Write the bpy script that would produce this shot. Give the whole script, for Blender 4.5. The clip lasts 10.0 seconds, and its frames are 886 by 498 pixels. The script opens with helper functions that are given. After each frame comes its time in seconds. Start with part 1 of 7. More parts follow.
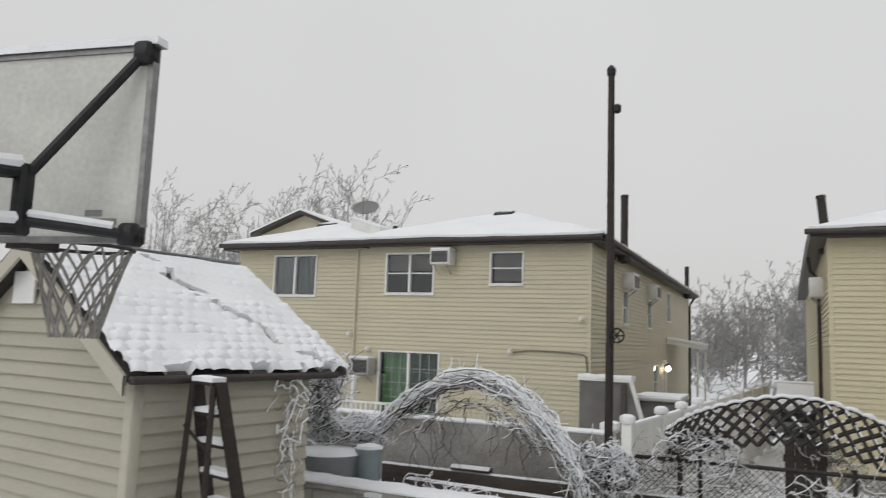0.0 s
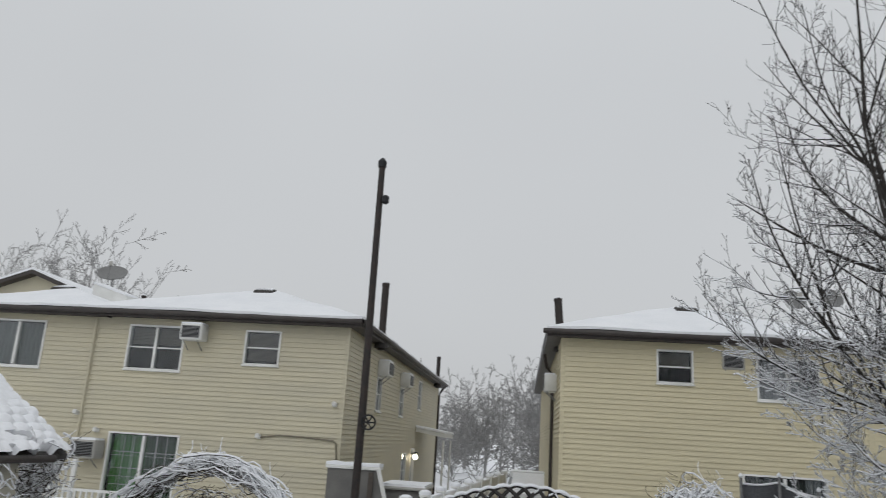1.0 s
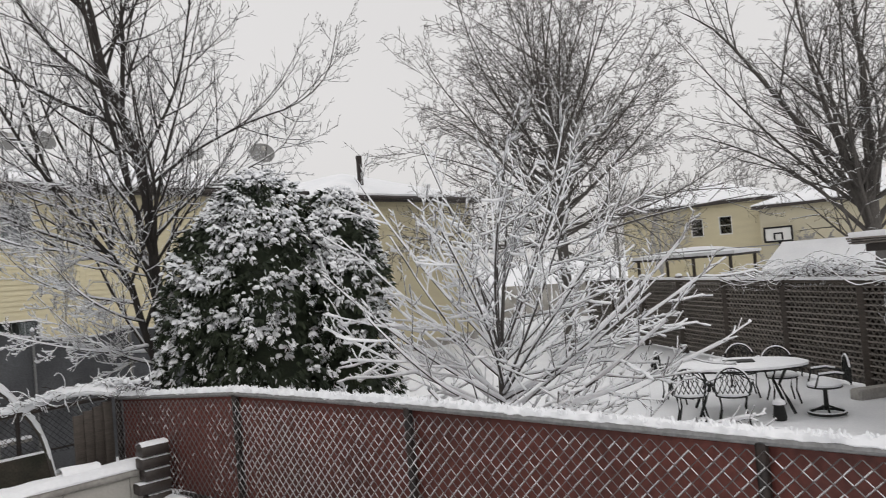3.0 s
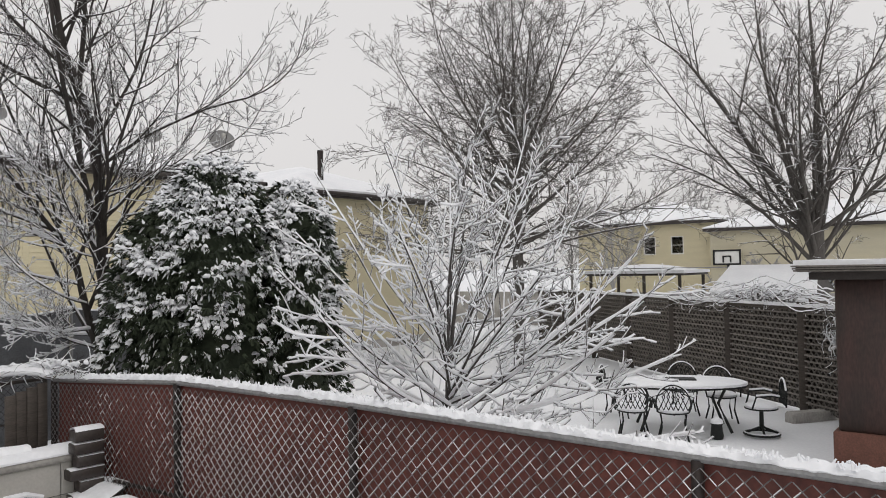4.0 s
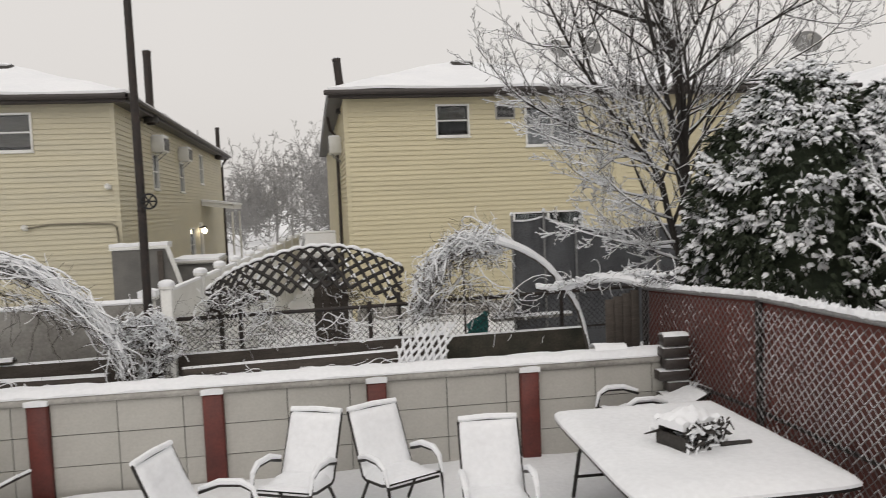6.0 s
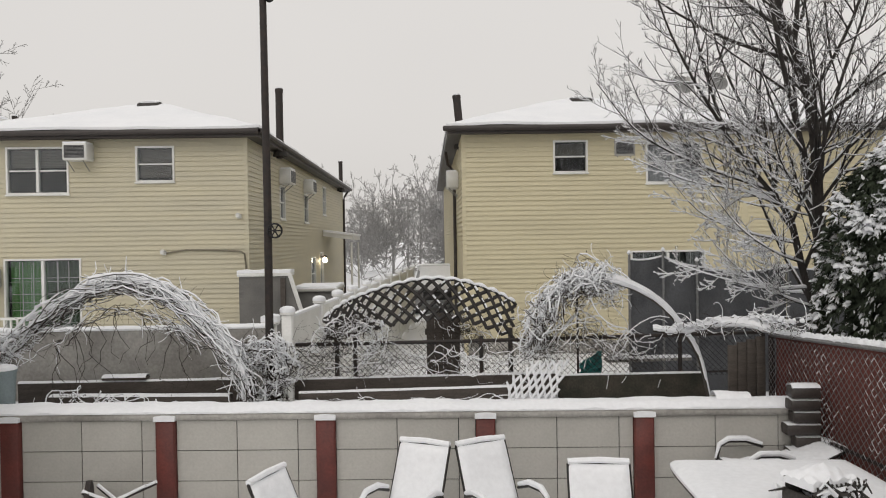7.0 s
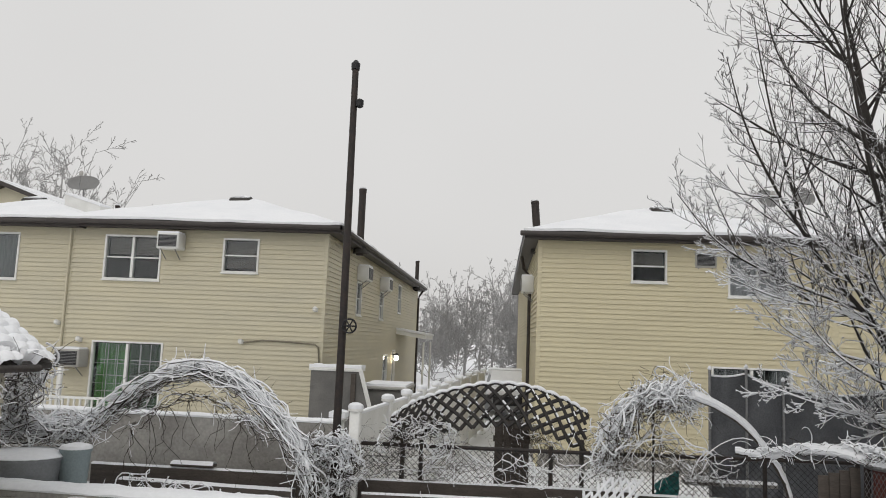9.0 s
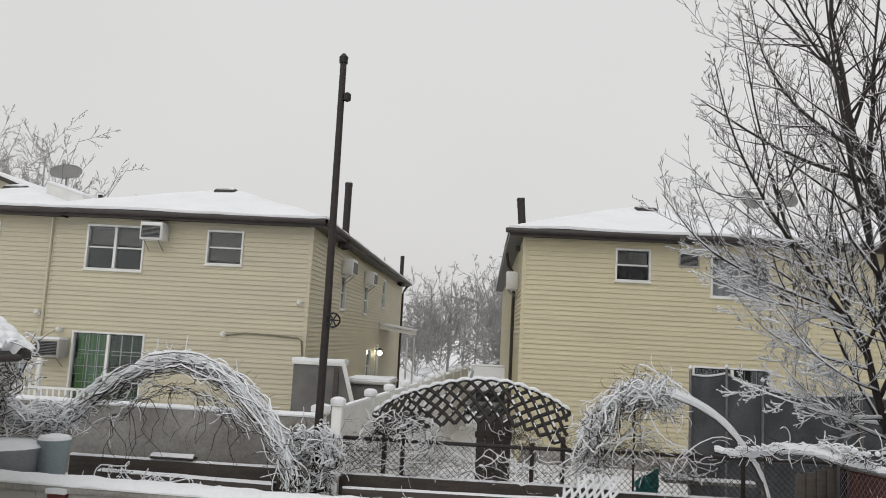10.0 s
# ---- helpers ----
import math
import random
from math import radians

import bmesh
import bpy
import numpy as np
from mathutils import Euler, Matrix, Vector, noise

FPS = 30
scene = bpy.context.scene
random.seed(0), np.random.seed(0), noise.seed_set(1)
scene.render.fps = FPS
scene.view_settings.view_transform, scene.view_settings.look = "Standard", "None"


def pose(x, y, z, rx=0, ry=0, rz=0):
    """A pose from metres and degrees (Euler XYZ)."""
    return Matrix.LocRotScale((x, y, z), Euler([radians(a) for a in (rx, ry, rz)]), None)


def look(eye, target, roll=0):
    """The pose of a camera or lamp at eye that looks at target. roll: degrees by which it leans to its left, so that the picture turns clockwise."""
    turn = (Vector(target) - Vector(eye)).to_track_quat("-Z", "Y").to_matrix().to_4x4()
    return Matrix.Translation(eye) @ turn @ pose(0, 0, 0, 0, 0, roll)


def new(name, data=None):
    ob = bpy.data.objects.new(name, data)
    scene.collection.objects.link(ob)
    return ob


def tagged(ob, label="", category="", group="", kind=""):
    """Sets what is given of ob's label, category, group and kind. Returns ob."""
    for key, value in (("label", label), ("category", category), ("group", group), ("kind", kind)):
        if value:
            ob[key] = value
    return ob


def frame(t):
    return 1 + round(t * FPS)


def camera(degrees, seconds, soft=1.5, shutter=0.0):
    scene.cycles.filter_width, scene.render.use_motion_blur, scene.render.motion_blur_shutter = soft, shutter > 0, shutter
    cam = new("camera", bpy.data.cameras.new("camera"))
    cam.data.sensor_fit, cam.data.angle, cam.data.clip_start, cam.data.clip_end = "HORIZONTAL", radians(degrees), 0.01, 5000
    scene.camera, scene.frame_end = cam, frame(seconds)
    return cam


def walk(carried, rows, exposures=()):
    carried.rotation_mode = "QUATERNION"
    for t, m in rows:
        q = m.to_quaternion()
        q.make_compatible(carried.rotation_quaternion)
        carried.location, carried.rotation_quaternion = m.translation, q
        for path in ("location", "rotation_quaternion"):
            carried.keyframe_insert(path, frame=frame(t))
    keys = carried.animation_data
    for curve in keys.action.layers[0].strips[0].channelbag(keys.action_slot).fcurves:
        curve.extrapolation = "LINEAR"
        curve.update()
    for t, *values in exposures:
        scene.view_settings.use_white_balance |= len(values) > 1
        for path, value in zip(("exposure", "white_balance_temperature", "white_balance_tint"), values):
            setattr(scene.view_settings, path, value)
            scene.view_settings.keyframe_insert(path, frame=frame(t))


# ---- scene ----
cam = camera(61.1, 10.0, soft=0.95, shutter=0.2)
EYE = (0.0, 0.0, 2.66)
ROWS = [  # seconds, yaw, pitch, roll
    (0, 24.40, 6.97, -2.13),
    (0.5, 14.35, 11.70, -3.41),
    (1, 5.86, 14.20, -3.50),
    (1.5, -5.28, 12.65, -2.62),
    (2, -22.09, 8.91, -0.29),
    (2.5, -39.48, 4.59, 4.15),
    (2.6, -41.96, 3.94, 4.32),
    (3, -48.66, 1.50, 4.85),
    (3.2, -50.64, 0.81, 4.18),
    (4.3, -50.97, 1.87, -0.38),
    (4.5, -48.54, 1.91, -1.65),
    (4.8, -42.18, 1.29, -3.35),
    (5, -36.52, 0.20, -3.36),
    (5.5, -22.16, -2.18, -1.31),
    (6, -9.88, -3.63, 2.35),
    (6.2, -7.10, -4.05, 3.12),
    (7.3, 0.18, 1.21, -0.34),
    (7.5, 0.85, 2.45, -0.92),
    (8, 2.36, 5.42, -0.91),
    (8.5, 3.46, 6.95, -1.40),
    (9, 4.35, 6.99, -2.22),
    (9.5, 4.10, 6.86, -2.69),
    (10, 3.11, 6.72, -3.05),
]
walk(cam, [(t, pose(*EYE, 90 + pitch, roll, yaw)) for t, yaw, pitch, roll in ROWS],
     exposures=[(0.0, -0.14, 6550, 10), (0.5, -0.27, 6350, 9.5), (1.0, -0.33, 6300, 9), (1.5, -0.29, 6300, 9), (2.0, -0.19, 6400, 9.5), (2.5, -0.04, 6650, 10.5), (3.2, 0.0, 6650, 12), (4.5, 0.0, 6650, 12), (6.0, -0.02, 6900, 12), (7.5, -0.06, 6800, 11), (10.0, -0.06, 6600, 10)])

# ---- world and light: an even overcast sky, brighter towards the zenith ----
SUN_ELEV, SUN_ROT = radians(38), radians(200)
world = bpy.data.worlds.new("overcast_sky")
scene.world = world
world.use_nodes = True
wt = world.node_tree
wt.nodes.clear()
w_out = wt.nodes.new("ShaderNodeOutputWorld")
w_bg = wt.nodes.new("ShaderNodeBackground")
w_sky = wt.nodes.new("ShaderNodeTexSky")
w_sky.sky_type, w_sky.sun_disc = "NISHITA", False
w_sky.sun_elevation, w_sky.sun_rotation = SUN_ELEV, SUN_ROT
w_sky.dust_density, w_sky.ozone_density = 4.0, 0.5
w_hsv = wt.nodes.new("ShaderNodeHueSaturation")
w_hsv.inputs["Saturation"].default_value = 0.12
w_hsv.inputs["Value"].default_value = 0.02
wt.links.new(w_sky.outputs[0], w_hsv.inputs["Color"])
w_tc = wt.nodes.new("ShaderNodeTexCoord")
w_sep = wt.nodes.new("ShaderNodeSeparateXYZ")
wt.links.new(w_tc.outputs["Generated"], w_sep.inputs[0])
w_ramp = wt.nodes.new("ShaderNodeValToRGB")
w_ramp.color_ramp.elements[0].position, w_ramp.color_ramp.elements[0].color = 0.0, (0.62, 0.62, 0.62, 1)
w_ramp.color_ramp.elements[1].position, w_ramp.color_ramp.elements[1].color = 1.0, (0.86, 0.87, 0.88, 1)
w_mid = w_ramp.color_ramp.elements.new(0.45)
w_mid.color = (0.68, 0.685, 0.69, 1)
wt.links.new(w_sep.outputs["Z"], w_ramp.inputs[0])
w_cloud = wt.nodes.new("ShaderNodeTexNoise")
w_cloud.inputs["Scale"].default_value = 2.2
wt.links.new(w_tc.outputs["Generated"], w_cloud.inputs["Vector"])
w_cm = wt.nodes.new("ShaderNodeMapRange")
w_cm.inputs["To Min"].default_value, w_cm.inputs["To Max"].default_value = 0.95, 1.05
wt.links.new(w_cloud.outputs["Fac"], w_cm.inputs["Value"])
w_mul = wt.nodes.new("ShaderNodeMix")
w_mul.data_type, w_mul.blend_type = "RGBA", "MULTIPLY"
w_mul.inputs["Factor"].default_value = 1.0
wt.links.new(w_ramp.outputs[0], w_mul.inputs["A"])
wt.links.new(w_cm.outputs[0], w_mul.inputs["B"])
w_add = wt.nodes.new("ShaderNodeMix")
w_add.data_type, w_add.blend_type = "RGBA", "ADD"
w_add.inputs["Factor"].default_value = 1.0
wt.links.new(w_mul.outputs["Result"], w_add.inputs["A"])
wt.links.new(w_hsv.outputs[0], w_add.inputs["B"])
wt.links.new(w_add.outputs["Result"], w_bg.inputs["Color"])
w_bg.inputs["Strength"].default_value = 1.0
wt.links.new(w_bg.outputs[0], w_out.inputs[0])

sun_data = bpy.data.lights.new("sun", "SUN")
sun_data.energy, sun_data.angle, sun_data.color = 0.3, radians(40), (1.0, 0.97, 0.93)
sun = new("sun", sun_data)
sun.matrix_world = look((-6, -16, 24), (0, 8, 0))


# ---- materials ----
def material(name, base, rough=0.7, metal=0.0, vary=0.12, scale=3.0, fine=40.0, bump=0.15, tint=None, stretch=(1, 1, 1), tint_at=0.55, rand=0.0, spec=0.5):
    """A surface with two scales of variation: broad patches between base and tint, and fine grain with relief."""
    m = bpy.data.materials.new(name)
    m.use_nodes = True
    nt = m.node_tree
    b = nt.nodes["Principled BSDF"]
    b.inputs["Roughness"].default_value, b.inputs["Metallic"].default_value = rough, metal
    b.inputs["Specular IOR Level"].default_value = spec
    tc = nt.nodes.new("ShaderNodeTexCoord")
    mp = nt.nodes.new("ShaderNodeMapping")
    mp.inputs["Scale"].default_value = stretch
    nt.links.new(tc.outputs["Object"], mp.inputs["Vector"])
    n1 = nt.nodes.new("ShaderNodeTexNoise")
    n1.inputs["Scale"].default_value, n1.inputs["Detail"].default_value = scale, 5
    nt.links.new(mp.outputs[0], n1.inputs["Vector"])
    n2 = nt.nodes.new("ShaderNodeTexNoise")
    n2.inputs["Scale"].default_value, n2.inputs["Detail"].default_value = fine, 4
    nt.links.new(mp.outputs[0], n2.inputs["Vector"])
    ramp = nt.nodes.new("ShaderNodeValToRGB")
    ramp.color_ramp.elements[0].position, ramp.color_ramp.elements[1].position = max(tint_at - 0.2, 0), min(tint_at + 0.15, 1)
    t = tint or tuple(c * (1 - vary) for c in base)
    ramp.color_ramp.elements[0].color, ramp.color_ramp.elements[1].color = (*base, 1), (*t, 1)
    nt.links.new(n1.outputs["Fac"], ramp.inputs[0])
    mr = nt.nodes.new("ShaderNodeMapRange")
    mr.inputs["From Min"].default_value, mr.inputs["From Max"].default_value = 0.3, 0.7
    mr.inputs["To Min"].default_value, mr.inputs["To Max"].default_value = 1 - vary, 1 + vary * 0.4
    nt.links.new(n2.outputs["Fac"], mr.inputs["Value"])
    mix = nt.nodes.new("ShaderNodeMix")
    mix.data_type, mix.blend_type = "RGBA", "MULTIPLY"
    mix.inputs["Factor"].default_value = 1.0
    nt.links.new(ramp.outputs[0], mix.inputs["A"])
    nt.links.new(mr.outputs[0], mix.inputs["B"])
    last = mix.outputs["Result"]
    if rand:
        oi = nt.nodes.new("ShaderNodeObjectInfo")
        r2 = nt.nodes.new("ShaderNodeMapRange")
        r2.inputs["To Min"].default_value, r2.inputs["To Max"].default_value = 1 - rand, 1 + rand
        nt.links.new(oi.outputs["Random"], r2.inputs["Value"])
        mx = nt.nodes.new("ShaderNodeMix")
        mx.data_type, mx.blend_type = "RGBA", "MULTIPLY"
        mx.inputs["Factor"].default_value = 1.0
        nt.links.new(last, mx.inputs["A"])
        nt.links.new(r2.outputs[0], mx.inputs["B"])
        last = mx.outputs["Result"]
    nt.links.new(last, b.inputs["Base Color"])
    if bump:
        bp = nt.nodes.new("ShaderNodeBump")
        bp.inputs["Strength"].default_value, bp.inputs["Distance"].default_value = bump, 0.02
        nt.links.new(n2.outputs["Fac"], bp.inputs["Height"])
        nt.links.new(bp.outputs[0], b.inputs["Normal"])
    return m


def glass_material(name, tint, see=0.35, rough=0.03):
    """Window glass: a mirror-like coat over a partly clear pane."""
    m = bpy.data.materials.new(name)
    m.use_nodes = True
    nt = m.node_tree
    nt.nodes.clear()
    out = nt.nodes.new("ShaderNodeOutputMaterial")
    gl = nt.nodes.new("ShaderNodeBsdfGlossy")
    gl.inputs["Roughness"].default_value = rough
    gl.inputs["Color"].default_value = (0.9, 0.92, 0.95, 1)
    tr = nt.nodes.new("ShaderNodeBsdfTransparent")
    tr.inputs["Color"].default_value = (*tint, 1)
    fr = nt.nodes.new("ShaderNodeFresnel")
    fr.inputs["IOR"].default_value = 1.55
    mix = nt.nodes.new("ShaderNodeMixShader")
    nt.links.new(fr.outputs[0], mix.inputs[0])
    nt.links.new(tr.outputs[0], mix.inputs[1])
    nt.links.new(gl.outputs[0], mix.inputs[2])
    nt.links.new(mix.outputs[0], out.inputs[0])
    return m


def glow_material(name, colour, strength):
    m = bpy.data.materials.new(name)
    m.use_nodes = True
    b = m.node_tree.nodes["Principled BSDF"]
    b.inputs["Base Color"].default_value = (*colour, 1)
    b.inputs["Emission Color"].default_value = (*colour, 1)
    b.inputs["Emission Strength"].default_value = strength
    return m


SNOW = material("snow", (0.86, 0.87, 0.89), 0.75, vary=0.05, scale=1.2, fine=22, bump=0.25, tint=(0.80, 0.815, 0.84))
SIDING_L = material("siding_tan", (0.545, 0.500, 0.365), 0.55, vary=0.06, scale=0.5, fine=9, bump=0.03, tint=(0.49, 0.455, 0.345), stretch=(1, 1, 5))
SIDING_R = material("siding_cream", (0.61, 0.55, 0.375), 0.55, vary=0.06, scale=0.5, fine=9, bump=0.03, tint=(0.56, 0.505, 0.345), stretch=(1, 1, 5))
SIDING_S = material("siding_shed", (0.42, 0.40, 0.325), 0.55, vary=0.06, scale=0.9, fine=14, bump=0.04, tint=(0.38, 0.36, 0.29), stretch=(1, 1, 5), rand=0.03)
CORNER = material("corner_trim_tan", (0.45, 0.425, 0.35), 0.5, vary=0.04)
WHITE = material("white_vinyl", (0.78, 0.78, 0.76), 0.4, vary=0.06, scale=2, tint=(0.66, 0.66, 0.63))
DARK_TRIM = material("dark_brown_fascia", (0.045, 0.036, 0.032), 0.5, vary=0.25, scale=6)
SHINGLE = material("dark_shingle", (0.07, 0.065, 0.06), 0.9, vary=0.3, scale=8)
BLACK = material("black_metal", (0.02, 0.02, 0.022), 0.45, metal=0.4, vary=0.3, scale=9)
RUST = material("rusty_black_pipe", (0.016, 0.013, 0.012), 0.65, metal=0.0, vary=0.3, scale=12, tint=(0.035, 0.022, 0.017))
STEEL = material("galvanised_steel", (0.30, 0.30, 0.30), 0.45, metal=0.8, vary=0.2, scale=14)
CONCRETE = material("stained_concrete", (0.46, 0.445, 0.415), 0.85, vary=0.2, scale=1.6, fine=30, tint=(0.27, 0.255, 0.235))
DARK_WOOD = material("weathered_dark_timber", (0.075, 0.062, 0.052), 0.8, vary=0.3, scale=4, stretch=(1, 1, 6), fine=26, rand=0.15)
RED_POST = material("red_brown_paint", (0.15, 0.032, 0.024), 0.55, vary=0.2, scale=5, tint=(0.10, 0.025, 0.02))
RED_SHEET = material("red_brown_screen", (0.155, 0.040, 0.029), 0.6, vary=0.35, scale=1.1, fine=20, tint=(0.085, 0.026, 0.020), stretch=(1, 1, 0.7))
TILE = material("pale_grey_tile", (0.48, 0.466, 0.43), 0.35, vary=0.08, scale=1.5, tint=(0.41, 0.398, 0.365), rand=0.05)
GROUT = material("dark_grout", (0.10, 0.10, 0.095), 0.9, vary=0.2)
GLASS = glass_material("window_glass", (0.86, 0.88, 0.88))
# near-black base colour stands in for the lack of light indoors
ROOM = material("room_painted_dim", (0.05, 0.047, 0.045), 0.9, vary=0.3, scale=1.0)
BLIND = material("window_blind", (0.20, 0.175, 0.15), 0.7, vary=0.1, stretch=(1, 1, 1))
BARK = material("dark_bark", (0.040, 0.034, 0.030), 0.9, vary=0.3, scale=6, fine=40, stretch=(1, 1, 0.3), bump=0.5)
BARK_GREY = material("grey_bark", (0.12, 0.11, 0.10), 0.9, vary=0.3, scale=6, fine=40, stretch=(1, 1, 0.3), bump=0.4)
BARK_TWIG = material("grey_brown_twigs", (0.085, 0.078, 0.073), 0.9, vary=0.3, scale=6, fine=40, bump=0.3)
NEEDLE = material("evergreen_foliage", (0.020, 0.030, 0.016), 0.8, vary=0.4, scale=2.5, fine=30, tint=(0.040, 0.055, 0.026))


# ---- mesh building ----
class Geo:
    """Vertices and faces of one mesh, gathered piece by piece."""

    def __init__(self):
        self.v, self.f = [], []

    def add(self, vs, fs):
        k = len(self.v)
        self.v += [tuple(p) for p in vs]
        self.f += [tuple(i + k for i in q) for q in fs]
        return self

    def box(self, x0, y0, z0, x1, y1, z1, m=None):
        vs = [Vector((x, y, z)) for z in (z0, z1) for y in (y0, y1) for x in (x0, x1)]
        if m is not None:
            vs = [m @ p for p in vs]
        return self.add(vs, [(0, 2, 3, 1), (4, 5, 7, 6), (0, 1, 5, 4), (2, 6, 7, 3), (0, 4, 6, 2), (1, 3, 7, 5)])

    def soft_box(self, x0, y0, z0, x1, y1, z1, c=0.02, m=None):
        """A box whose upper and side edges are cut by c."""
        vs, fs = [], []
        c = min(c, (x1 - x0) / 2.2, (y1 - y0) / 2.2, (z1 - z0) / 2.2)

        def ring(i, z):
            a, b, d, e = x0 + i, x1 - i, y0 + i, y1 - i
            return [(a + c, d, z), (b - c, d, z), (b, d + c, z), (b, e - c, z), (b - c, e, z), (a + c, e, z), (a, e - c, z), (a, d + c, z)]
        rings = [ring(c * 0.7, z0), ring(0, z0 + c), ring(0, z1 - c), ring(c * 0.7, z1)]
        for r in rings:
            vs += [Vector(p) for p in r]
        for k in range(3):
            for i in range(8):
                j = (i + 1) % 8
                fs.append((k * 8 + i, k * 8 + j, k * 8 + 8 + j, k * 8 + 8 + i))
        fs += [tuple(range(7, -1, -1)), tuple(range(24, 32))]
        if m is not None:
            vs = [m @ p for p in vs]
        return self.add(vs, fs)

    def tube(self, pts, rad, n=6, cap=True, squash=None):
        """A tube through pts with a radius for each; squash flattens it in z."""
        pts = [Vector(p) for p in pts]
        if not isinstance(rad, (list, tuple)):
            rad = [rad] * len(pts)
        vs, fs = [], []
        for i, p in enumerate(pts):
            d = (pts[min(i + 1, len(pts) - 1)] - pts[max(i - 1, 0)])
            d = d.normalized() if d.length > 1e-9 else Vector((0, 0, 1))
            s = d.cross(Vector((0, 0, 1)))
            s = s.normalized() if s.length > 0.08 else d.cross(Vector((0, 1, 0))).normalized()
            u = s.cross(d)
            for k in range(n):
                a = 2 * math.pi * k / n
                o = s * math.cos(a) * rad[i] + u * math.sin(a) * rad[i] * (squash or 1)
                vs.append(p + o)
        for i in range(len(pts) - 1):
            for k in range(n):
                j = (k + 1) % n
                fs.append((i * n + k, i * n + j, i * n + n + j, i * n + n + k))
        if cap:
            fs += [tuple(range(n - 1, -1, -1)), tuple(range((len(pts) - 1) * n, len(pts) * n))]
        return self.add(vs, fs)

    def lathe(self, prof, n=20, at=(0, 0, 0)):
        vs, fs = [], []
        for r, z in prof:
            for k in range(n):
                a = 2 * math.pi * k / n
                vs.append((at[0] + r * math.cos(a), at[1] + r * math.sin(a), at[2] + z))
        for i in range(len(prof) - 1):
            for k in range(n):
                j = (k + 1) % n
                fs.append((i * n + k, i * n + j, i * n + n + j, i * n + n + k))
        fs += [tuple(range(n - 1, -1, -1)), tuple(range((len(prof) - 1) * n, len(prof) * n))]
        return self.add(vs, fs)

    def sheet(self, fn, nu, nv):
        """A grid of fn(u, v), u and v from 0 to 1."""
        vs = [fn(i / nu, j / nv) for j in range(nv + 1) for i in range(nu + 1)]
        fs = [(j * (nu + 1) + i, j * (nu + 1) + i + 1, (j + 1) * (nu + 1) + i + 1, (j + 1) * (nu + 1) + i) for j in range(nv) for i in range(nu)]
        return self.add(vs, fs)

    def mound(self, fn, nu, nv, base):
        """A closed heap: the sheet fn(u, v) on top, its rim drawn down to the flat height base(x, y)."""
        k = len(self.v)
        self.sheet(fn, nu, nv)
        rim = [i for i in range(nu)] + [j * (nu + 1) + nu for j in range(nv)] + [nv * (nu + 1) + i for i in range(nu, 0, -1)] + [j * (nu + 1) for j in range(nv, 0, -1)]
        low = len(self.v)
        for i in rim:
            x, y, z = self.v[k + i]
            self.v.append((x, y, base(x, y)))
        n = len(rim)
        for i in range(n):
            j = (i + 1) % n
            self.f.append((low + i, low + j, k + rim[j], k + rim[i]))
        return self

    def mesh(self, name, mat, smooth=True):
        me = bpy.data.meshes.new(name)
        me.from_pydata([tuple(p) for p in self.v], [], self.f)
        me.materials.append(mat)
        if smooth:
            me.polygons.foreach_set("use_smooth", [True] * len(me.polygons))
            me.set_sharp_from_angle(angle=radians(38))
        me.update()
        return me


def spline(ctrl, n):
    """n+1 points of a Catmull-Rom curve through ctrl."""
    c = [Vector(p) for p in ctrl]
    c = [c[0] * 2 - c[1], *c, c[-1] * 2 - c[-2]]
    out = []
    m = len(c) - 3
    for i in range(n + 1):
        t = i / n * m
        k = min(int(t), m - 1)
        t -= k
        p0, p1, p2, p3 = c[k:k + 4]
        out.append(0.5 * ((2 * p1) + (p2 - p0) * t + (2 * p0 - 5 * p1 + 4 * p2 - p3) * t * t + (3 * p1 - p0 - 3 * p2 + p3) * t ** 3))
    return out


def part(name, geo, mat, parent, label="", smooth=True):
    ob = new(name, geo.mesh(name, mat, smooth))
    ob.parent = parent
    if label:
        ob["label"] = label
    return ob


def thing(name, label, category, group="", kind="", at=None):
    ob = new(name)
    ob.empty_display_size = 0.2
    if at is not None:
        ob.matrix_basis = at
    return tagged(ob, label, category, group, kind)


def solid(name, geo, mat, label="", category="", group="", kind="", smooth=True):
    return tagged(new(name, geo.mesh(name, mat, smooth)), label, category, group, kind)


def nz(x, y, z=0.0):
    return noise.noise(Vector((x, y, z)))

# ---- ground ----
def ground_height(x, y):
    return -0.05 + 0.03 * nz(x * 0.35, y * 0.35) + 0.012 * nz(x * 1.7, y * 1.7, 3.0)


def axis_steps(lo, hi, near_lo, near_hi, fine, grow):
    """Even steps between near_lo and near_hi, widening outward to lo and hi."""
    mid = list(np.arange(near_lo, near_hi + 1e-6, fine))
    up, s = [near_hi], fine
    while up[-1] < hi:
        s *= grow
        up.append(min(up[-1] + s, hi))
    down, s = [near_lo], fine
    while down[-1] > lo:
        s *= grow
        down.append(max(down[-1] - s, lo))
    return down[:0:-1] + mid + up[1:]


gx, gy = axis_steps(-900, 900, -16, 22, 0.4, 1.3), axis_steps(-900, 900, -6, 24, 0.4, 1.3)
g = Geo()
g.v = [(x, y, ground_height(x, y)) for y in gy for x in gx]
nx_ = len(gx)
g.f = [(j * nx_ + i, j * nx_ + i + 1, (j + 1) * nx_ + i + 1, (j + 1) * nx_ + i) for j in range(len(gy) - 1) for i in range(nx_ - 1)]
solid("ground", g, SNOW, "snow-covered ground of yards and alley", "ground", kind="structure")


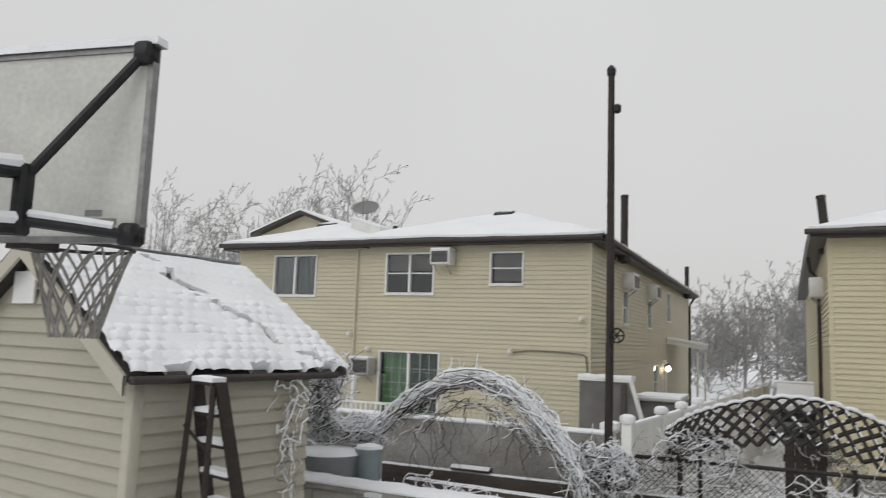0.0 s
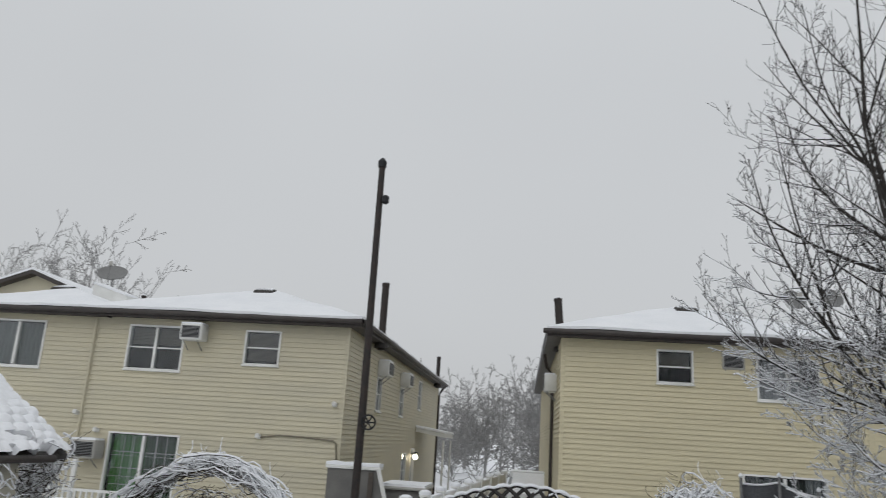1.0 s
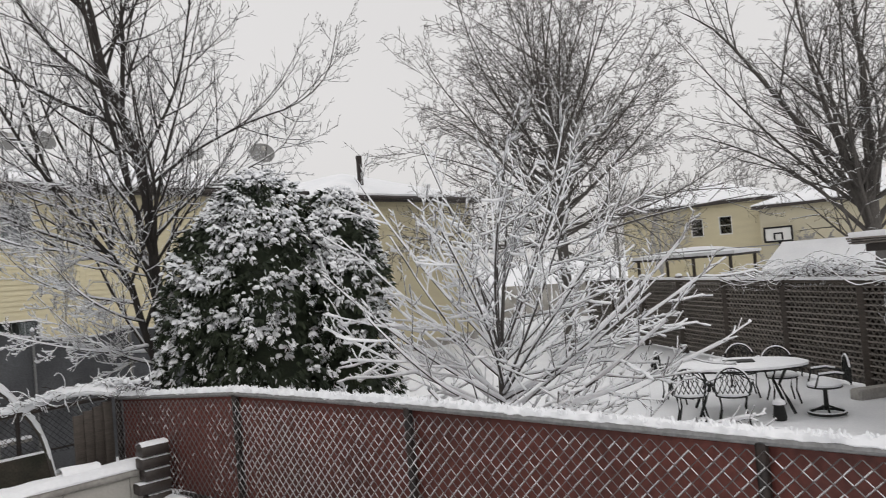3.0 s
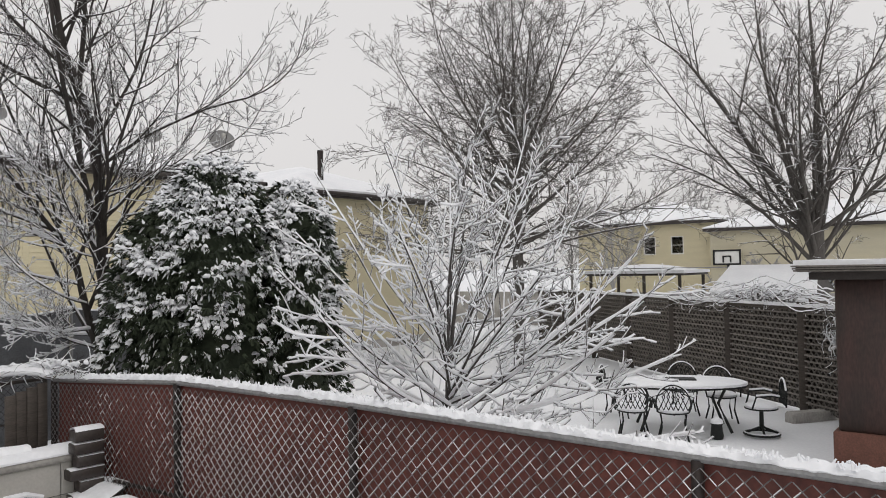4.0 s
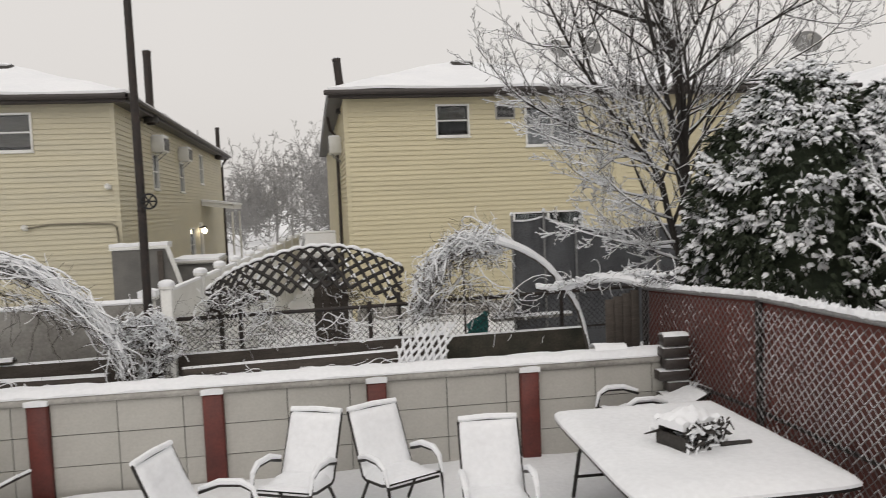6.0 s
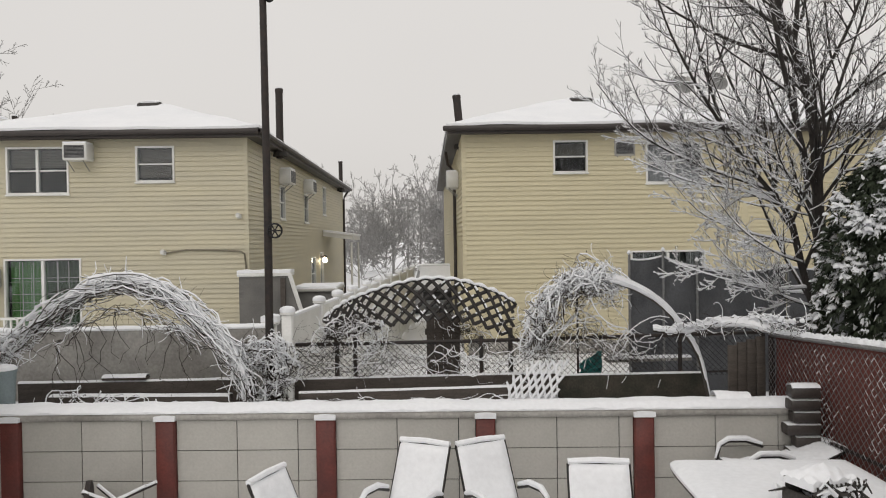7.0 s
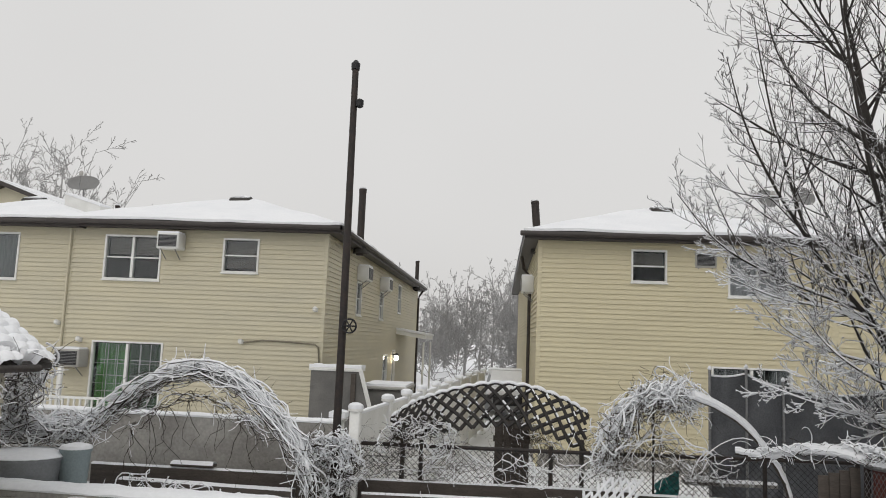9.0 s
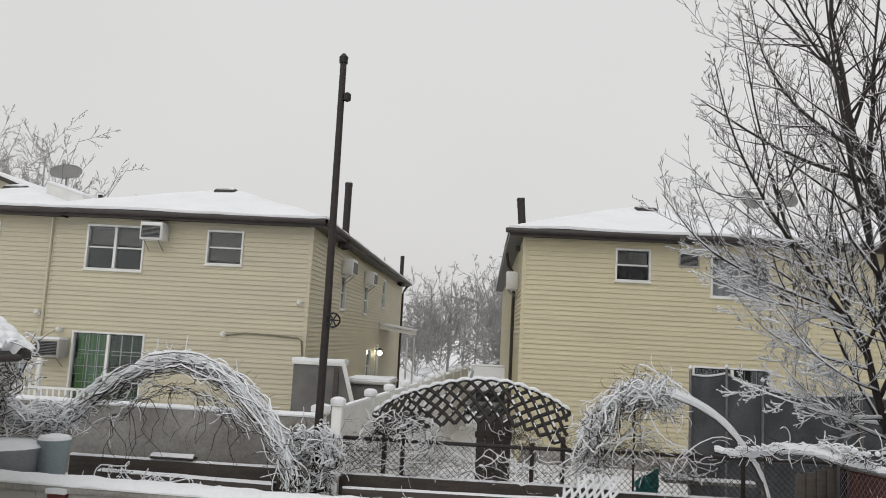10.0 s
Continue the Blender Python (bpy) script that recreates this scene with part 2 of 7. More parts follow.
# ---- houses ----
def siding(geo, origin, along, length, z0, z1, openings, lap=0.114, proud=0.024, out=None):
    """Lapped boards on a wall from origin along a direction, with openings (a, b, za, zb) left free."""
    along = Vector(along).normalized()
    out = Vector(out) if out else Vector((along.y, -along.x, 0))
    origin = Vector(origin)
    n = max(1, round((z1 - z0) / lap))
    lap = (z1 - z0) / n
    for i in range(n):
        a, b = z0 + i * lap, z0 + (i + 1) * lap
        cuts = sorted({a, b, *[z for o in openings for z in o[2:4] if a < z < b]})
        for za, zb in zip(cuts, cuts[1:]):
            xs, spans = 0.0, []
            for o in sorted(openings):
                if o[2] < zb - 1e-6 and o[3] > za + 1e-6:
                    spans.append((xs, o[0]))
                    xs = o[1]
            spans.append((xs, length))
            pa, pb = proud * (b - za) / lap, proud * (b - zb) / lap
            for s, e in spans:
                if e - s < 1e-4:
                    continue
                q = [origin + along * s + out * pa, origin + along * e + out * pa, origin + along * e + out * pb, origin + along * s + out * pb]
                q[0].z = q[1].z = za
                q[2].z = q[3].z = zb
                u = [origin + along * s, origin + along * e]
                u[0].z = u[1].z = za
                geo.add([*q, *u], [(0, 1, 2, 3), (4, 5, 1, 0)])


def weld(me):
    bm = bmesh.new()
    bm.from_mesh(me)
    bmesh.ops.remove_doubles(bm, verts=bm.verts[:], dist=0.0008)
    bm.to_mesh(me)
    bm.free()


def backing(geo, origin, along, length, z0, z1, openings, depth=0.18):
    """The wall's body behind the boards, with the same openings through it."""
    along = Vector(along).normalized()
    out = Vector((along.y, -along.x, 0))
    m = Matrix((( along.x, -out.x, 0, origin[0]), (along.y, -out.y, 0, origin[1]), (0, 0, 1, 0), (0, 0, 0, 1)))
    zs = sorted({z0, z1, *[z for o in openings for z in o[2:4]]})
    for za, zb in zip(zs, zs[1:]):
        xs, spans = 0.0, []
        for o in sorted(openings):
            if o[2] < zb - 1e-6 and o[3] > za + 1e-6:
                spans.append((xs, o[0]))
                xs = o[1]
        spans.append((xs, length))
        for s, e in spans:
            if e - s > 1e-4:
                geo.box(s, 0.002, za, e, depth, zb, m)


def frame_bars(geo, w, h, t, d0, d1, m):
    geo.box(0, d0, 0, w, d1, t, m).box(0, d0, h - t, w, d1, h, m)
    geo.box(0, d0, t, t, d1, h - t, m).box(w - t, d0, t, w, d1, h - t, m)


def window(parent, origin, along, o, style, label=""):
    """A window in opening o of a wall. style: single (upper and lower sash), twin (two of them), slider (patio door), dark."""
    along = Vector(along).normalized()
    out = Vector((along.y, -along.x, 0))
    a, b, za, zb = o
    p = Vector(origin) + along * a
    m = Matrix(((along.x, -out.x, 0, p.x), (along.y, -out.y, 0, p.y), (0, 0, 1, za), (0, 0, 0, 1)))
    w, h = b - a, zb - za
    g = Geo()
    frame_bars(g, w, h, 0.042, -0.035, 0.10, m)
    win = part("window" if style != "slider" else "patio_door", g, WHITE, parent, label, smooth=False)
    g = Geo()
    panes = []
    halves = [(0.055, w - 0.055)] if style in ("single", "dark") else [(0.055, w / 2 - 0.03), (w / 2 + 0.03, w - 0.055)]
    if len(halves) == 2:
        g.box(w / 2 - 0.03, -0.03, 0.055, w / 2 + 0.03, 0.09, h - 0.055, m)
    for x0, x1 in halves:
        if style in ("single", "twin"):
            g.box(x0, 0.0, h / 2 - 0.016, x1, 0.05, h / 2 + 0.016, m)
            panes += [(x0, 0.055, x1, h / 2 - 0.022, 0.035), (x0, h / 2 + 0.022, x1, h - 0.055, 0.02)]
        else:
            panes.append((x0, 0.055, x1, h - 0.055, 0.04))
        if style == "slider" and h > 1.5:
            for k in (1, 2):
                xk = x0 + (x1 - x0) * k / 3
                g.box(xk - 0.005, 0.05, 0.055, xk + 0.005, 0.056, h - 0.055, m)
            for k in (1, 2, 3):
                zk = 0.055 + (h - 0.11) * k / 4
                g.box(x0, 0.05, zk - 0.005, x1, 0.056, zk + 0.005, m)
    if g.v:
        part("sash", g, WHITE, win, smooth=False)
    for x0, z0, x1, z1, d in panes:
        q = Geo().box(x0, d, z0, x1, d + 0.006, z1, m)
        pane = part("pane", q, GLASS, win, smooth=False)
        pane.visible_shadow = False
    # sill with a line of snow
    q = Geo().soft_box(-0.02, -0.07, -0.035, w + 0.02, 0.0, 0.0, 0.01, m)
    part("sill", q, WHITE, win)
    return win, m, w, h


def hip_roof(x0, x1, y0, y1, z, pitch, over, lift=0.0):
    """Vertices and faces of a hipped roof over a plan, ridge along its longer side; lift raises it."""
    a, b, c, d = x0 - over, x1 + over, y0 - over, y1 + over
    half = min(b - a, d - c) / 2
    h = half * math.tan(radians(pitch))
    if d - c >= b - a:
        r0, r1 = ((a + b) / 2, c + half, z + h + lift), ((a + b) / 2, d - half, z + h + lift)
        faces = [(0, 1, 4), (1, 2, 5, 4), (2, 3, 5), (3, 0, 4, 5)]
    else:
        r0, r1 = (a + half, (c + d) / 2, z + h + lift), (b - half, (c + d) / 2, z + h + lift)
        faces = [(0, 1, 5, 4), (1, 2, 5), (2, 3, 4, 5), (3, 0, 4)]
    vs = [(a, c, z + lift), (b, c, z + lift), (b, d, z + lift), (a, d, z + lift), r0, r1]
    return vs, faces


def roof_parts(house, x0, x1, y0, y1, z, pitch=19, over=0.32, snow=0.07):
    vs, fs = hip_roof(x0, x1, y0, y1, z + 0.12, pitch, over)
    g = Geo().add(vs, fs)
    g.add([(p[0], p[1], z + 0.02) for p in vs[:4]], [(3, 2, 1, 0)])
    part("roof", g, SHINGLE, house, smooth=False)
    a, b, c, d = x0 - over, x1 + over, y0 - over, y1 + over
    g = Geo()
    t = 0.03
    g.box(a - t, c - t, z - 0.06, b + t, c, z + 0.13).box(a - t, d, z - 0.06, b + t, d + t, z + 0.13)
    g.box(a - t, c, z - 0.06, a, d, z + 0.13).box(b, c, z - 0.06, b + t, d, z + 0.13)
    part("fascia", g, DARK_TRIM, house, smooth=False)
    g = Geo()
    for s in ((a - 0.13, c - 0.14, b + 0.13, c - t - 0.002), (b + t + 0.002, c - 0.14, b + 0.14, d)):
        g.soft_box(s[0], s[1], z + 0.0, s[2], s[3], z + 0.11, 0.02)
    part("gutter", g, DARK_TRIM, house)
    g = Geo().box(a, c, z - 0.04, b, y0, z - 0.02).box(x1, y0, z - 0.04, b, d, z - 0.02).box(a, y0, z - 0.04, x0, d, z - 0.02)
    part("soffit", g, DARK_TRIM, house, smooth=False)
    # snow: a thicker, softer skin a little inside the eaves
    vs, fs = hip_roof(x0, x1, y0, y1, z + 0.12 + snow, pitch, over + 0.05)
    low = [(p[0], p[1], p[2] - snow * 0.9) for p in vs[:4]]
    g = Geo().add(vs, fs)
    g.add(vs[:4] + low, [(i, (i + 4), (i + 1) % 4 + 4, (i + 1) % 4) for i in range(4)])
    bm = bmesh.new()
    me = g.mesh("snow", SNOW)
    bm.from_mesh(me)
    bmesh.ops.triangulate(bm, faces=bm.faces[:])
    for _ in range(5):
        bmesh.ops.subdivide_edges(bm, edges=[e for e in bm.edges if e.calc_length() > 0.55], cuts=1)
        bmesh.ops.triangulate(bm, faces=bm.faces[:])
    for v in bm.verts:
        v.co.z += 0.035 * nz(v.co.x * 0.8, v.co.y * 0.8, 5) + 0.014 * nz(v.co.x * 3, v.co.y * 3, 9)
    bmesh.ops.recalc_face_normals(bm, faces=bm.faces[:])
    bm.to_mesh(me)
    bm.free()
    me.polygons.foreach_set("use_smooth", [True] * len(me.polygons))
    ob = new("snow", me)
    ob.parent = house
    ob["label"] = "even layer of white snow"


def ac_unit(parent_name, m, label, w=0.62, h=0.42, d=0.38, mat=None):
    """A window air conditioner that juts out of a wall; m puts its lower corner on the wall."""
    u = thing(parent_name, label, "air conditioner", at=m)
    mat = mat or WHITE
    part("casing", Geo().soft_box(0, -d, 0, w, 0.02, h, 0.02), mat, u)
    part("grille", Geo().box(0.05, -d - 0.012, 0.05, w - 0.05, -d + 0.003, h - 0.05), BLACK, u, smooth=False)
    g = Geo()
    for i in range(9):
        z = 0.07 + (h - 0.14) * i / 8
        g.box(0.04, -d - 0.02, z - 0.004, w - 0.04, -d - 0.013, z + 0.004)
    part("louvres", g, STEEL, u, smooth=False)
    g = Geo().mound(lambda a, b: (0.01 + (w - 0.02) * a, -d + 0.01 + (d - 0.04) * b, h + 0.035 + 0.02 * math.sin(a * math.pi) * math.sin(b * math.pi)), 6, 5, lambda x, y: h - 0.004)
    part("snow", g, SNOW, u)
    for x in (0.08, w - 0.11):
        part("bracket", Geo().tube([(x, -d * 0.8, 0.0), (x, 0.0, -0.22)], 0.012, 5), STEEL, u)
    return u


def house(label, x0, x1, y0, y1, z_eave, mat, front, side_left=(), side_right=(), pitch=19):
    """A two-storey sided house. front and sides: openings (a, b, z0, z1, style)."""
    h = thing("house", label, "house")
    zb = -0.15
    runs = (((x0, y0), (1, 0, 0), x1 - x0, front), ((x1, y0), (0, 1, 0), y1 - y0, side_right),
            ((x0, y1), (0, -1, 0), y1 - y0, side_left), ((x1, y1), (-1, 0, 0), x1 - x0, ()))
    for o, along, length, ops in runs:
        boxes = [p[:4] for p in ops]
        g = Geo()
        siding(g, (*o, 0), along, length, 0.25, z_eave, boxes)
        wall = part("wall", g, mat, h, smooth=False)
        weld(wall.data)
        g = Geo()
        backing(g, (*o, 0), along, length, zb, z_eave, boxes)
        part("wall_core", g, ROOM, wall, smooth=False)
        for p in ops:
            made = window(h, (*o, 0), along, p[:4], p[4])
            if len(p) > 5:
                p[5](*made)
    for cx, cy, sx, sy in ((x0, y0, 1, 1), (x1, y0, -1, 1), (x1, y1, -1, -1), (x0, y1, 1, -1)):
        t, w = 0.02, 0.075
        g = Geo().box(min(cx - sx * t, cx + sx * w), min(cy - sy * t, cy), zb, max(cx - sx * t, cx + sx * w), max(cy - sy * t, cy), z_eave - 0.02)
        g.box(min(cx - sx * t, cx), min(cy, cy + sy * w), zb, max(cx - sx * t, cx), max(cy, cy + sy * w), z_eave - 0.02)
        part("corner_trim", g, mat, h, smooth=False)
    part("foundation", Geo().box(x0 - 0.01, y0 - 0.012, -0.3, x1 + 0.01, y1 + 0.01, 0.25), CONCRETE, h, smooth=False)
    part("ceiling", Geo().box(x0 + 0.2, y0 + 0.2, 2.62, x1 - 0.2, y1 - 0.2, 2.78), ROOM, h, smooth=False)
    roof_parts(h, x0, x1, y0, y1, z_eave, pitch)
    return h


def blinds(fraction, mat):
    """Fits a blind behind each half of a window, drawn down over a fraction of it."""
    def fit(win, m, w, h):
        n = 26
        for x0, x1 in ((0.07, w - 0.07),):
            g = Geo()
            for i in range(int(n * fraction)):
                z = h - 0.06 - (h - 0.12) * i / n
                g.box(x0, 0.13, z - (h - 0.12) / n * 0.8, x1, 0.137, z, m)
            part("blind", g, mat, win, smooth=False)
    return fit


CURTAIN = material("green_curtain", (0.10, 0.30, 0.07), 0.8, vary=0.3, scale=4, tint=(0.16, 0.42, 0.12), stretch=(6, 6, 0.4))
CURTAIN_GREEN = material("deep_green_curtain", (0.05, 0.11, 0.045), 0.8, vary=0.3, scale=4, stretch=(6, 6, 0.4))
CURTAIN_DARK = material("dark_curtain", (0.13, 0.15, 0.14), 0.8, vary=0.3, scale=4, stretch=(6, 6, 0.4))
CURTAIN_PALE = material("pale_curtain", (0.5, 0.5, 0.52), 0.8, vary=0.2, scale=4, stretch=(6, 6, 0.4))


def drape(a, b, mat, low=0.06, high=0.06):
    """A pleated curtain over the share a to b of a window's width."""
    def fit(win, m, w, h):
        def fn(u, v):
            x = w * (a + (b - a) * u)
            return m @ Vector((x, 0.17 + 0.025 * math.sin(x * 52) + 0.01 * math.sin(x * 23), low + (h - low - high) * v))
        part("curtain", Geo().sheet(fn, 44, 1), mat, win)
    return fit


def muntins(cols, rows):
    """Thin glazing bars behind both panes of a sliding door."""
    def fit(win, m, w, h):
        for half in (0, 1):
            x0, x1 = w * (0.06 + 0.46 * half), w * (0.48 + 0.46 * half)
            for k in range(1, cols):
                x = x0 + (x1 - x0) * k / cols
                part("muntin", Geo().box(x - 0.008, 0.118, 0.08, x + 0.008, 0.126, h - 0.08, m), WHITE, win, smooth=False)
            for k in range(1, rows):
                z = 0.08 + (h - 0.16) * k / rows
                part("muntin", Geo().box(x0, 0.127, z - 0.008, x1, 0.135, z + 0.008, m), WHITE, win, smooth=False)
    return fit


def both(*fits):
    def fit(*a):
        for q in fits:
            q(*a)
    return fit


EAVE = 5.13
HY = 17.5
L0, L1 = -10.55, -4.17
house_l = house("two-storey tan sided house with snowy hipped roof", L0, L1, HY, 37.0, EAVE, SIDING_L,
                [(-9.78 - L0, -8.01 - L0, 0.34, 2.36, "slider", both(drape(0.04, 0.5, CURTAIN), drape(0.5, 0.97, CURTAIN_GREEN), muntins(3, 5))),
                 (-9.68 - L0, -8.25 - L0, 3.84, 4.93, "twin", both(blinds(0.45, BLIND))),
                 (-6.72 - L0, -5.83 - L0, 4.09, 4.92, "single", blinds(0.95, BLIND))],
                side_right=[(3.75, 4.5, 3.3, 4.28, "single"), (7.9, 8.7, 3.3, 4.28, "single"), (12.4, 13.3, 3.7, 4.85, "single"),
                            (9.2, 10.2, 0.9, 2.1, "single"), (11.4, 12.3, 0.2, 2.25, "dark")])
house_ll = house("tan sided house end beside its twin", -14.6, L0 - 0.003, HY + 0.02, 31.0, EAVE - 0.02, SIDING_L,
                 [(-13.34 + 14.6, -11.88 + 14.6, 3.76, 4.92, "slider", drape(0.04, 0.97, CURTAIN_DARK))])
R0, R1 = 0.83, 7.45
house_r = house("two-storey cream sided house with snowy hipped roof", R0, R1, HY, 37.0, EAVE, SIDING_R,
                [(2.95 - R0, 3.76 - R0, 4.17, 4.93, "single", blinds(0.55, BLIND)),
                 (5.12 - R0, 6.45 - R0, 3.9, 4.85, "twin", drape(0.04, 0.97, CURTAIN_PALE)),
                 (4.74 - R0, 6.5 - R0, 0.3, 2.33, "slider", drape(0.05, 0.95, CURTAIN_DARK))])
house_rr = house("cream sided house behind the evergreen", R1 + 0.003, 13.4, HY + 0.02, 33.0, EAVE - 0.02, SIDING_R, [])
house_far = house("cream sided house beyond the bare trees", 15.4, 22.0, HY + 0.3, 33.0, EAVE - 0.05, SIDING_R, [])

# ---- patio wall with tiles and red posts ----
WALL = Matrix.Translation((0, 7.42, 0)) @ Matrix.Rotation(-0.045, 4, "Z")
patio_wall = thing("patio_wall", "low pale-tiled patio wall with red posts and snowy coping", "wall", kind="structure", at=WALL)
part("wall_core", Geo().box(-9.0, 0.012, -0.1, 3.72, 0.22, 0.90), GROUT, patio_wall, smooth=False)
part("coping", Geo().soft_box(-9.0, -0.05, 0.90, 3.6, 0.30, 0.97, 0.015), CONCRETE, patio_wall)
part("snow", Geo().mound(lambda u, v: (-9.0 + 12.6 * u, -0.055 + 0.36 * v, 1.035 + 0.02 * nz(u * 60, v * 2) - 0.05 * (2 * v - 1) ** 4), 140, 8, lambda x, y: 0.968), SNOW, patio_wall)
POSTS = [-8.9, -7.34, -5.78, -4.21, -2.64, -1.04, 0.54, 2.09]
for x in POSTS:
    p = part("post", Geo().soft_box(x - 0.095, -0.07, -0.05, x + 0.095, 0.03, 0.90, 0.012), RED_POST, patio_wall, "red-brown painted post")
    part("snow_cap", Geo().mound(lambda u, v: (x - 0.105 + 0.21 * u, -0.085 + 0.09 * v, 0.945 + 0.01 * math.sin(u * 3.1)), 6, 3, lambda a, b: 0.899), SNOW, p)

# ---- raised bed behind it ----
g = Geo()
g.mound(lambda u, v: (-9.0 + 13.6 * u, 7.66 + 0.0 * u + 2.1 * v, 0.665 - 0.07 * min(1.0, max(0.0, (13.6 * u - 10.4) / 0.5)) + 0.05 * nz(u * 24, v * 4, 2) + 0.02 * nz(u * 90, v * 14, 7)), 110, 18, lambda x, y: -0.2)
solid("raised_bed", g, SNOW, "raised garden bed under snow", "garden bed", kind="structure")

# ---- concrete wall and alley ----
g = Geo().box(-7.6, 9.75, -0.2, -2.05, 9.93, 1.55)
conc = thing("garden_wall", "stained grey concrete wall topped with snow", "wall", kind="structure")
part("wall", g, CONCRETE, conc, smooth=False)
part("snow", Geo().mound(lambda u, v: (-7.6 + 5.55 * u, 9.74 + 0.2 * v, 1.60 + 0.012 * nz(u * 40, v) - 0.03 * (2 * v - 1) ** 4), 60, 6, lambda x, y: 1.548), SNOW, conc)

fence_w = thing("vinyl_fence", "white vinyl panel fence with round snow-capped posts", "fence")
FA, FB = Vector((-1.81, 8.6, 0)), Vector((-0.56, 23.2, 0))
fdir = (FB - FA).normalized()
FY = [9.3, 11.0, 12.3, 13.6, 15.1, 16.7, 18.4, 20.2, 22.0, 23.8]
for i, y in enumerate(FY):
    c = FA + fdir * ((y - 8.6) / fdir.y)
    p = part("post", Geo().soft_box(c.x - 0.065, c.y - 0.065, -0.1, c.x + 0.065, c.y + 0.065, 1.765, 0.01), WHITE, fence_w)
    part("cap", Geo().lathe([(0.07, 1.755), (0.095, 1.765), (0.095, 1.80), (0.06, 1.82)], 14, (c.x, c.y, 0)), WHITE, p)
    part("snow_cap", Geo().lathe([(0.095, 1.795), (0.10, 1.815), (0.088, 1.845), (0.05, 1.865), (0.01, 1.87)], 14, (c.x, c.y, 0)), SNOW, p)
    if i + 1 < len(FY):
        d = FA + fdir * ((FY[i + 1] - 8.6) / fdir.y)
        m = Matrix.Translation(c) @ Matrix.Rotation(math.atan2(fdir.y, fdir.x), 4, "Z")
        ln = (d - c).length
        part("panel", Geo().soft_box(0.07, -0.02, 0.05, ln - 0.07, 0.02, 1.66, 0.008, m).box(0.07, -0.03, 1.655, ln - 0.07, 0.03, 1.72, m), WHITE, fence_w, smooth=False)
        part("snow", Geo().mound(lambda u, v: tuple(m @ Vector((0.08 + (ln - 0.16) * u, -0.035 + 0.07 * v, 1.75 + 0.01 * nz(u * 9, i)))), 14, 4, lambda x, y: 1.718), SNOW, fence_w)

gp = thing("gate_post", "short white post with a snowy flat cap", "post")
part("post", Geo().soft_box(-2.18, 9.95, -0.1, -2.04, 10.09, 1.56, 0.01), WHITE, gp)
part("cap", Geo().soft_box(-2.22, 9.91, 1.56, -2.0, 10.13, 1.61, 0.015), WHITE, gp)
part("snow", Geo().mound(lambda u, v: (-2.22 + 0.22 * u, 9.91 + 0.22 * v, 1.68 + 0.02 * math.sin(u * 3.1)), 6, 6, lambda x, y: 1.608), SNOW, gp)

# ---- red screen fence with chain link ----
red = thing("screen_fence", "chain-link fence backed with red-brown screen, snow on its top rail", "fence")
RX = 3.75
TOPS = [(-1.5, 1.68), (1.33, 1.69), (3.74, 1.72), (5.88, 1.71), (8.15, 1.56)]


def top_z(y):
    return float(np.interp(y, [a for a, _ in TOPS], [b for _, b in TOPS]))


for (ya, za), (yb, zb) in zip(TOPS, TOPS[1:]):
    g = Geo().sheet(lambda u, v: (RX + 0.05 + 0.025 * nz(u * 5, v * 4, ya), ya + (yb - ya) * u, -0.03 + (za + (zb - za) * u) * v), 26, 16)
    g.sheet(lambda u, v: (RX + 0.062 + 0.025 * nz(u * 5, v * 4, ya), ya + (yb - ya) * (1 - u), -0.03 + (za + (zb - za) * (1 - u)) * v), 26, 16)
    part("screen", g, RED_SHEET, red, "red-brown opaque privacy screen")
for y, z in TOPS:
    part("post", Geo().tube([(RX, y, -0.1), (RX, y, z - 0.01)], 0.032, 10), RUST, red)
part("top_rail", Geo().tube([(RX, y, z) for y, z in TOPS], 0.024, 8), STEEL, red)
part("middle_rail", Geo().tube([(RX - 0.0, y, 0.72 * z / 1.7) for y, z in TOPS], 0.018, 8), RUST, red)
g = Geo()
prof = [(-0.045, -0.03), (-0.058, 0.005), (-0.04, 0.036), (0.0, 0.048), (0.045, 0.036), (0.065, 0.0), (0.055, -0.03)]


def rail_snow(u, v):
    """Frosted ridge of snow, lumpy and broken along its edge."""
    y = -1.5 + 9.7 * v
    k = round(u * 6)
    lump = 0.8 + 0.26 * nz(y * 4.5, 1) + 0.30 * nz(y * 16, k * 0.8)
    return (RX + 0.03 + prof[k][0] * lump, y, top_z(y) + 0.02 + prof[k][1] * lump + 0.018 * nz(y * 22, k * 1.3, 4) * (1 if prof[k][1] > 0.02 else 0.5))


g.sheet(rail_snow, 6, 640)
part("snow", g, SNOW, red, "ridge of snow")
rnd = random.Random(14)
g = Geo()
for k in range(520):
    y = rnd.uniform(0.5, 8.1)
    x = RX + 0.03 + rnd.uniform(-0.05, 0.05)
    z = top_z(y) + 0.055
    g.tube([(x, y, z - 0.01), (x + rnd.gauss(0, 0.006), y + rnd.gauss(0, 0.01), z + rnd.uniform(0.005, 0.022))], [rnd.uniform(0.006, 0.014), 0.004], 5)
part("snow_crust", g, SNOW, red)["kind"] = "stuff"
# patio floor under snow
part_floor = Geo().sheet(lambda u, v: (-9.0 + 12.75 * u, -3 + 10.45 * v, 0.02 + 0.025 * nz(u * 14, v * 12, 8) + 0.012 * nz(u * 50, v * 44, 1)), 90, 76)
solid("patio_floor", part_floor, SNOW, "patio floor under fresh snow", "floor", kind="structure")

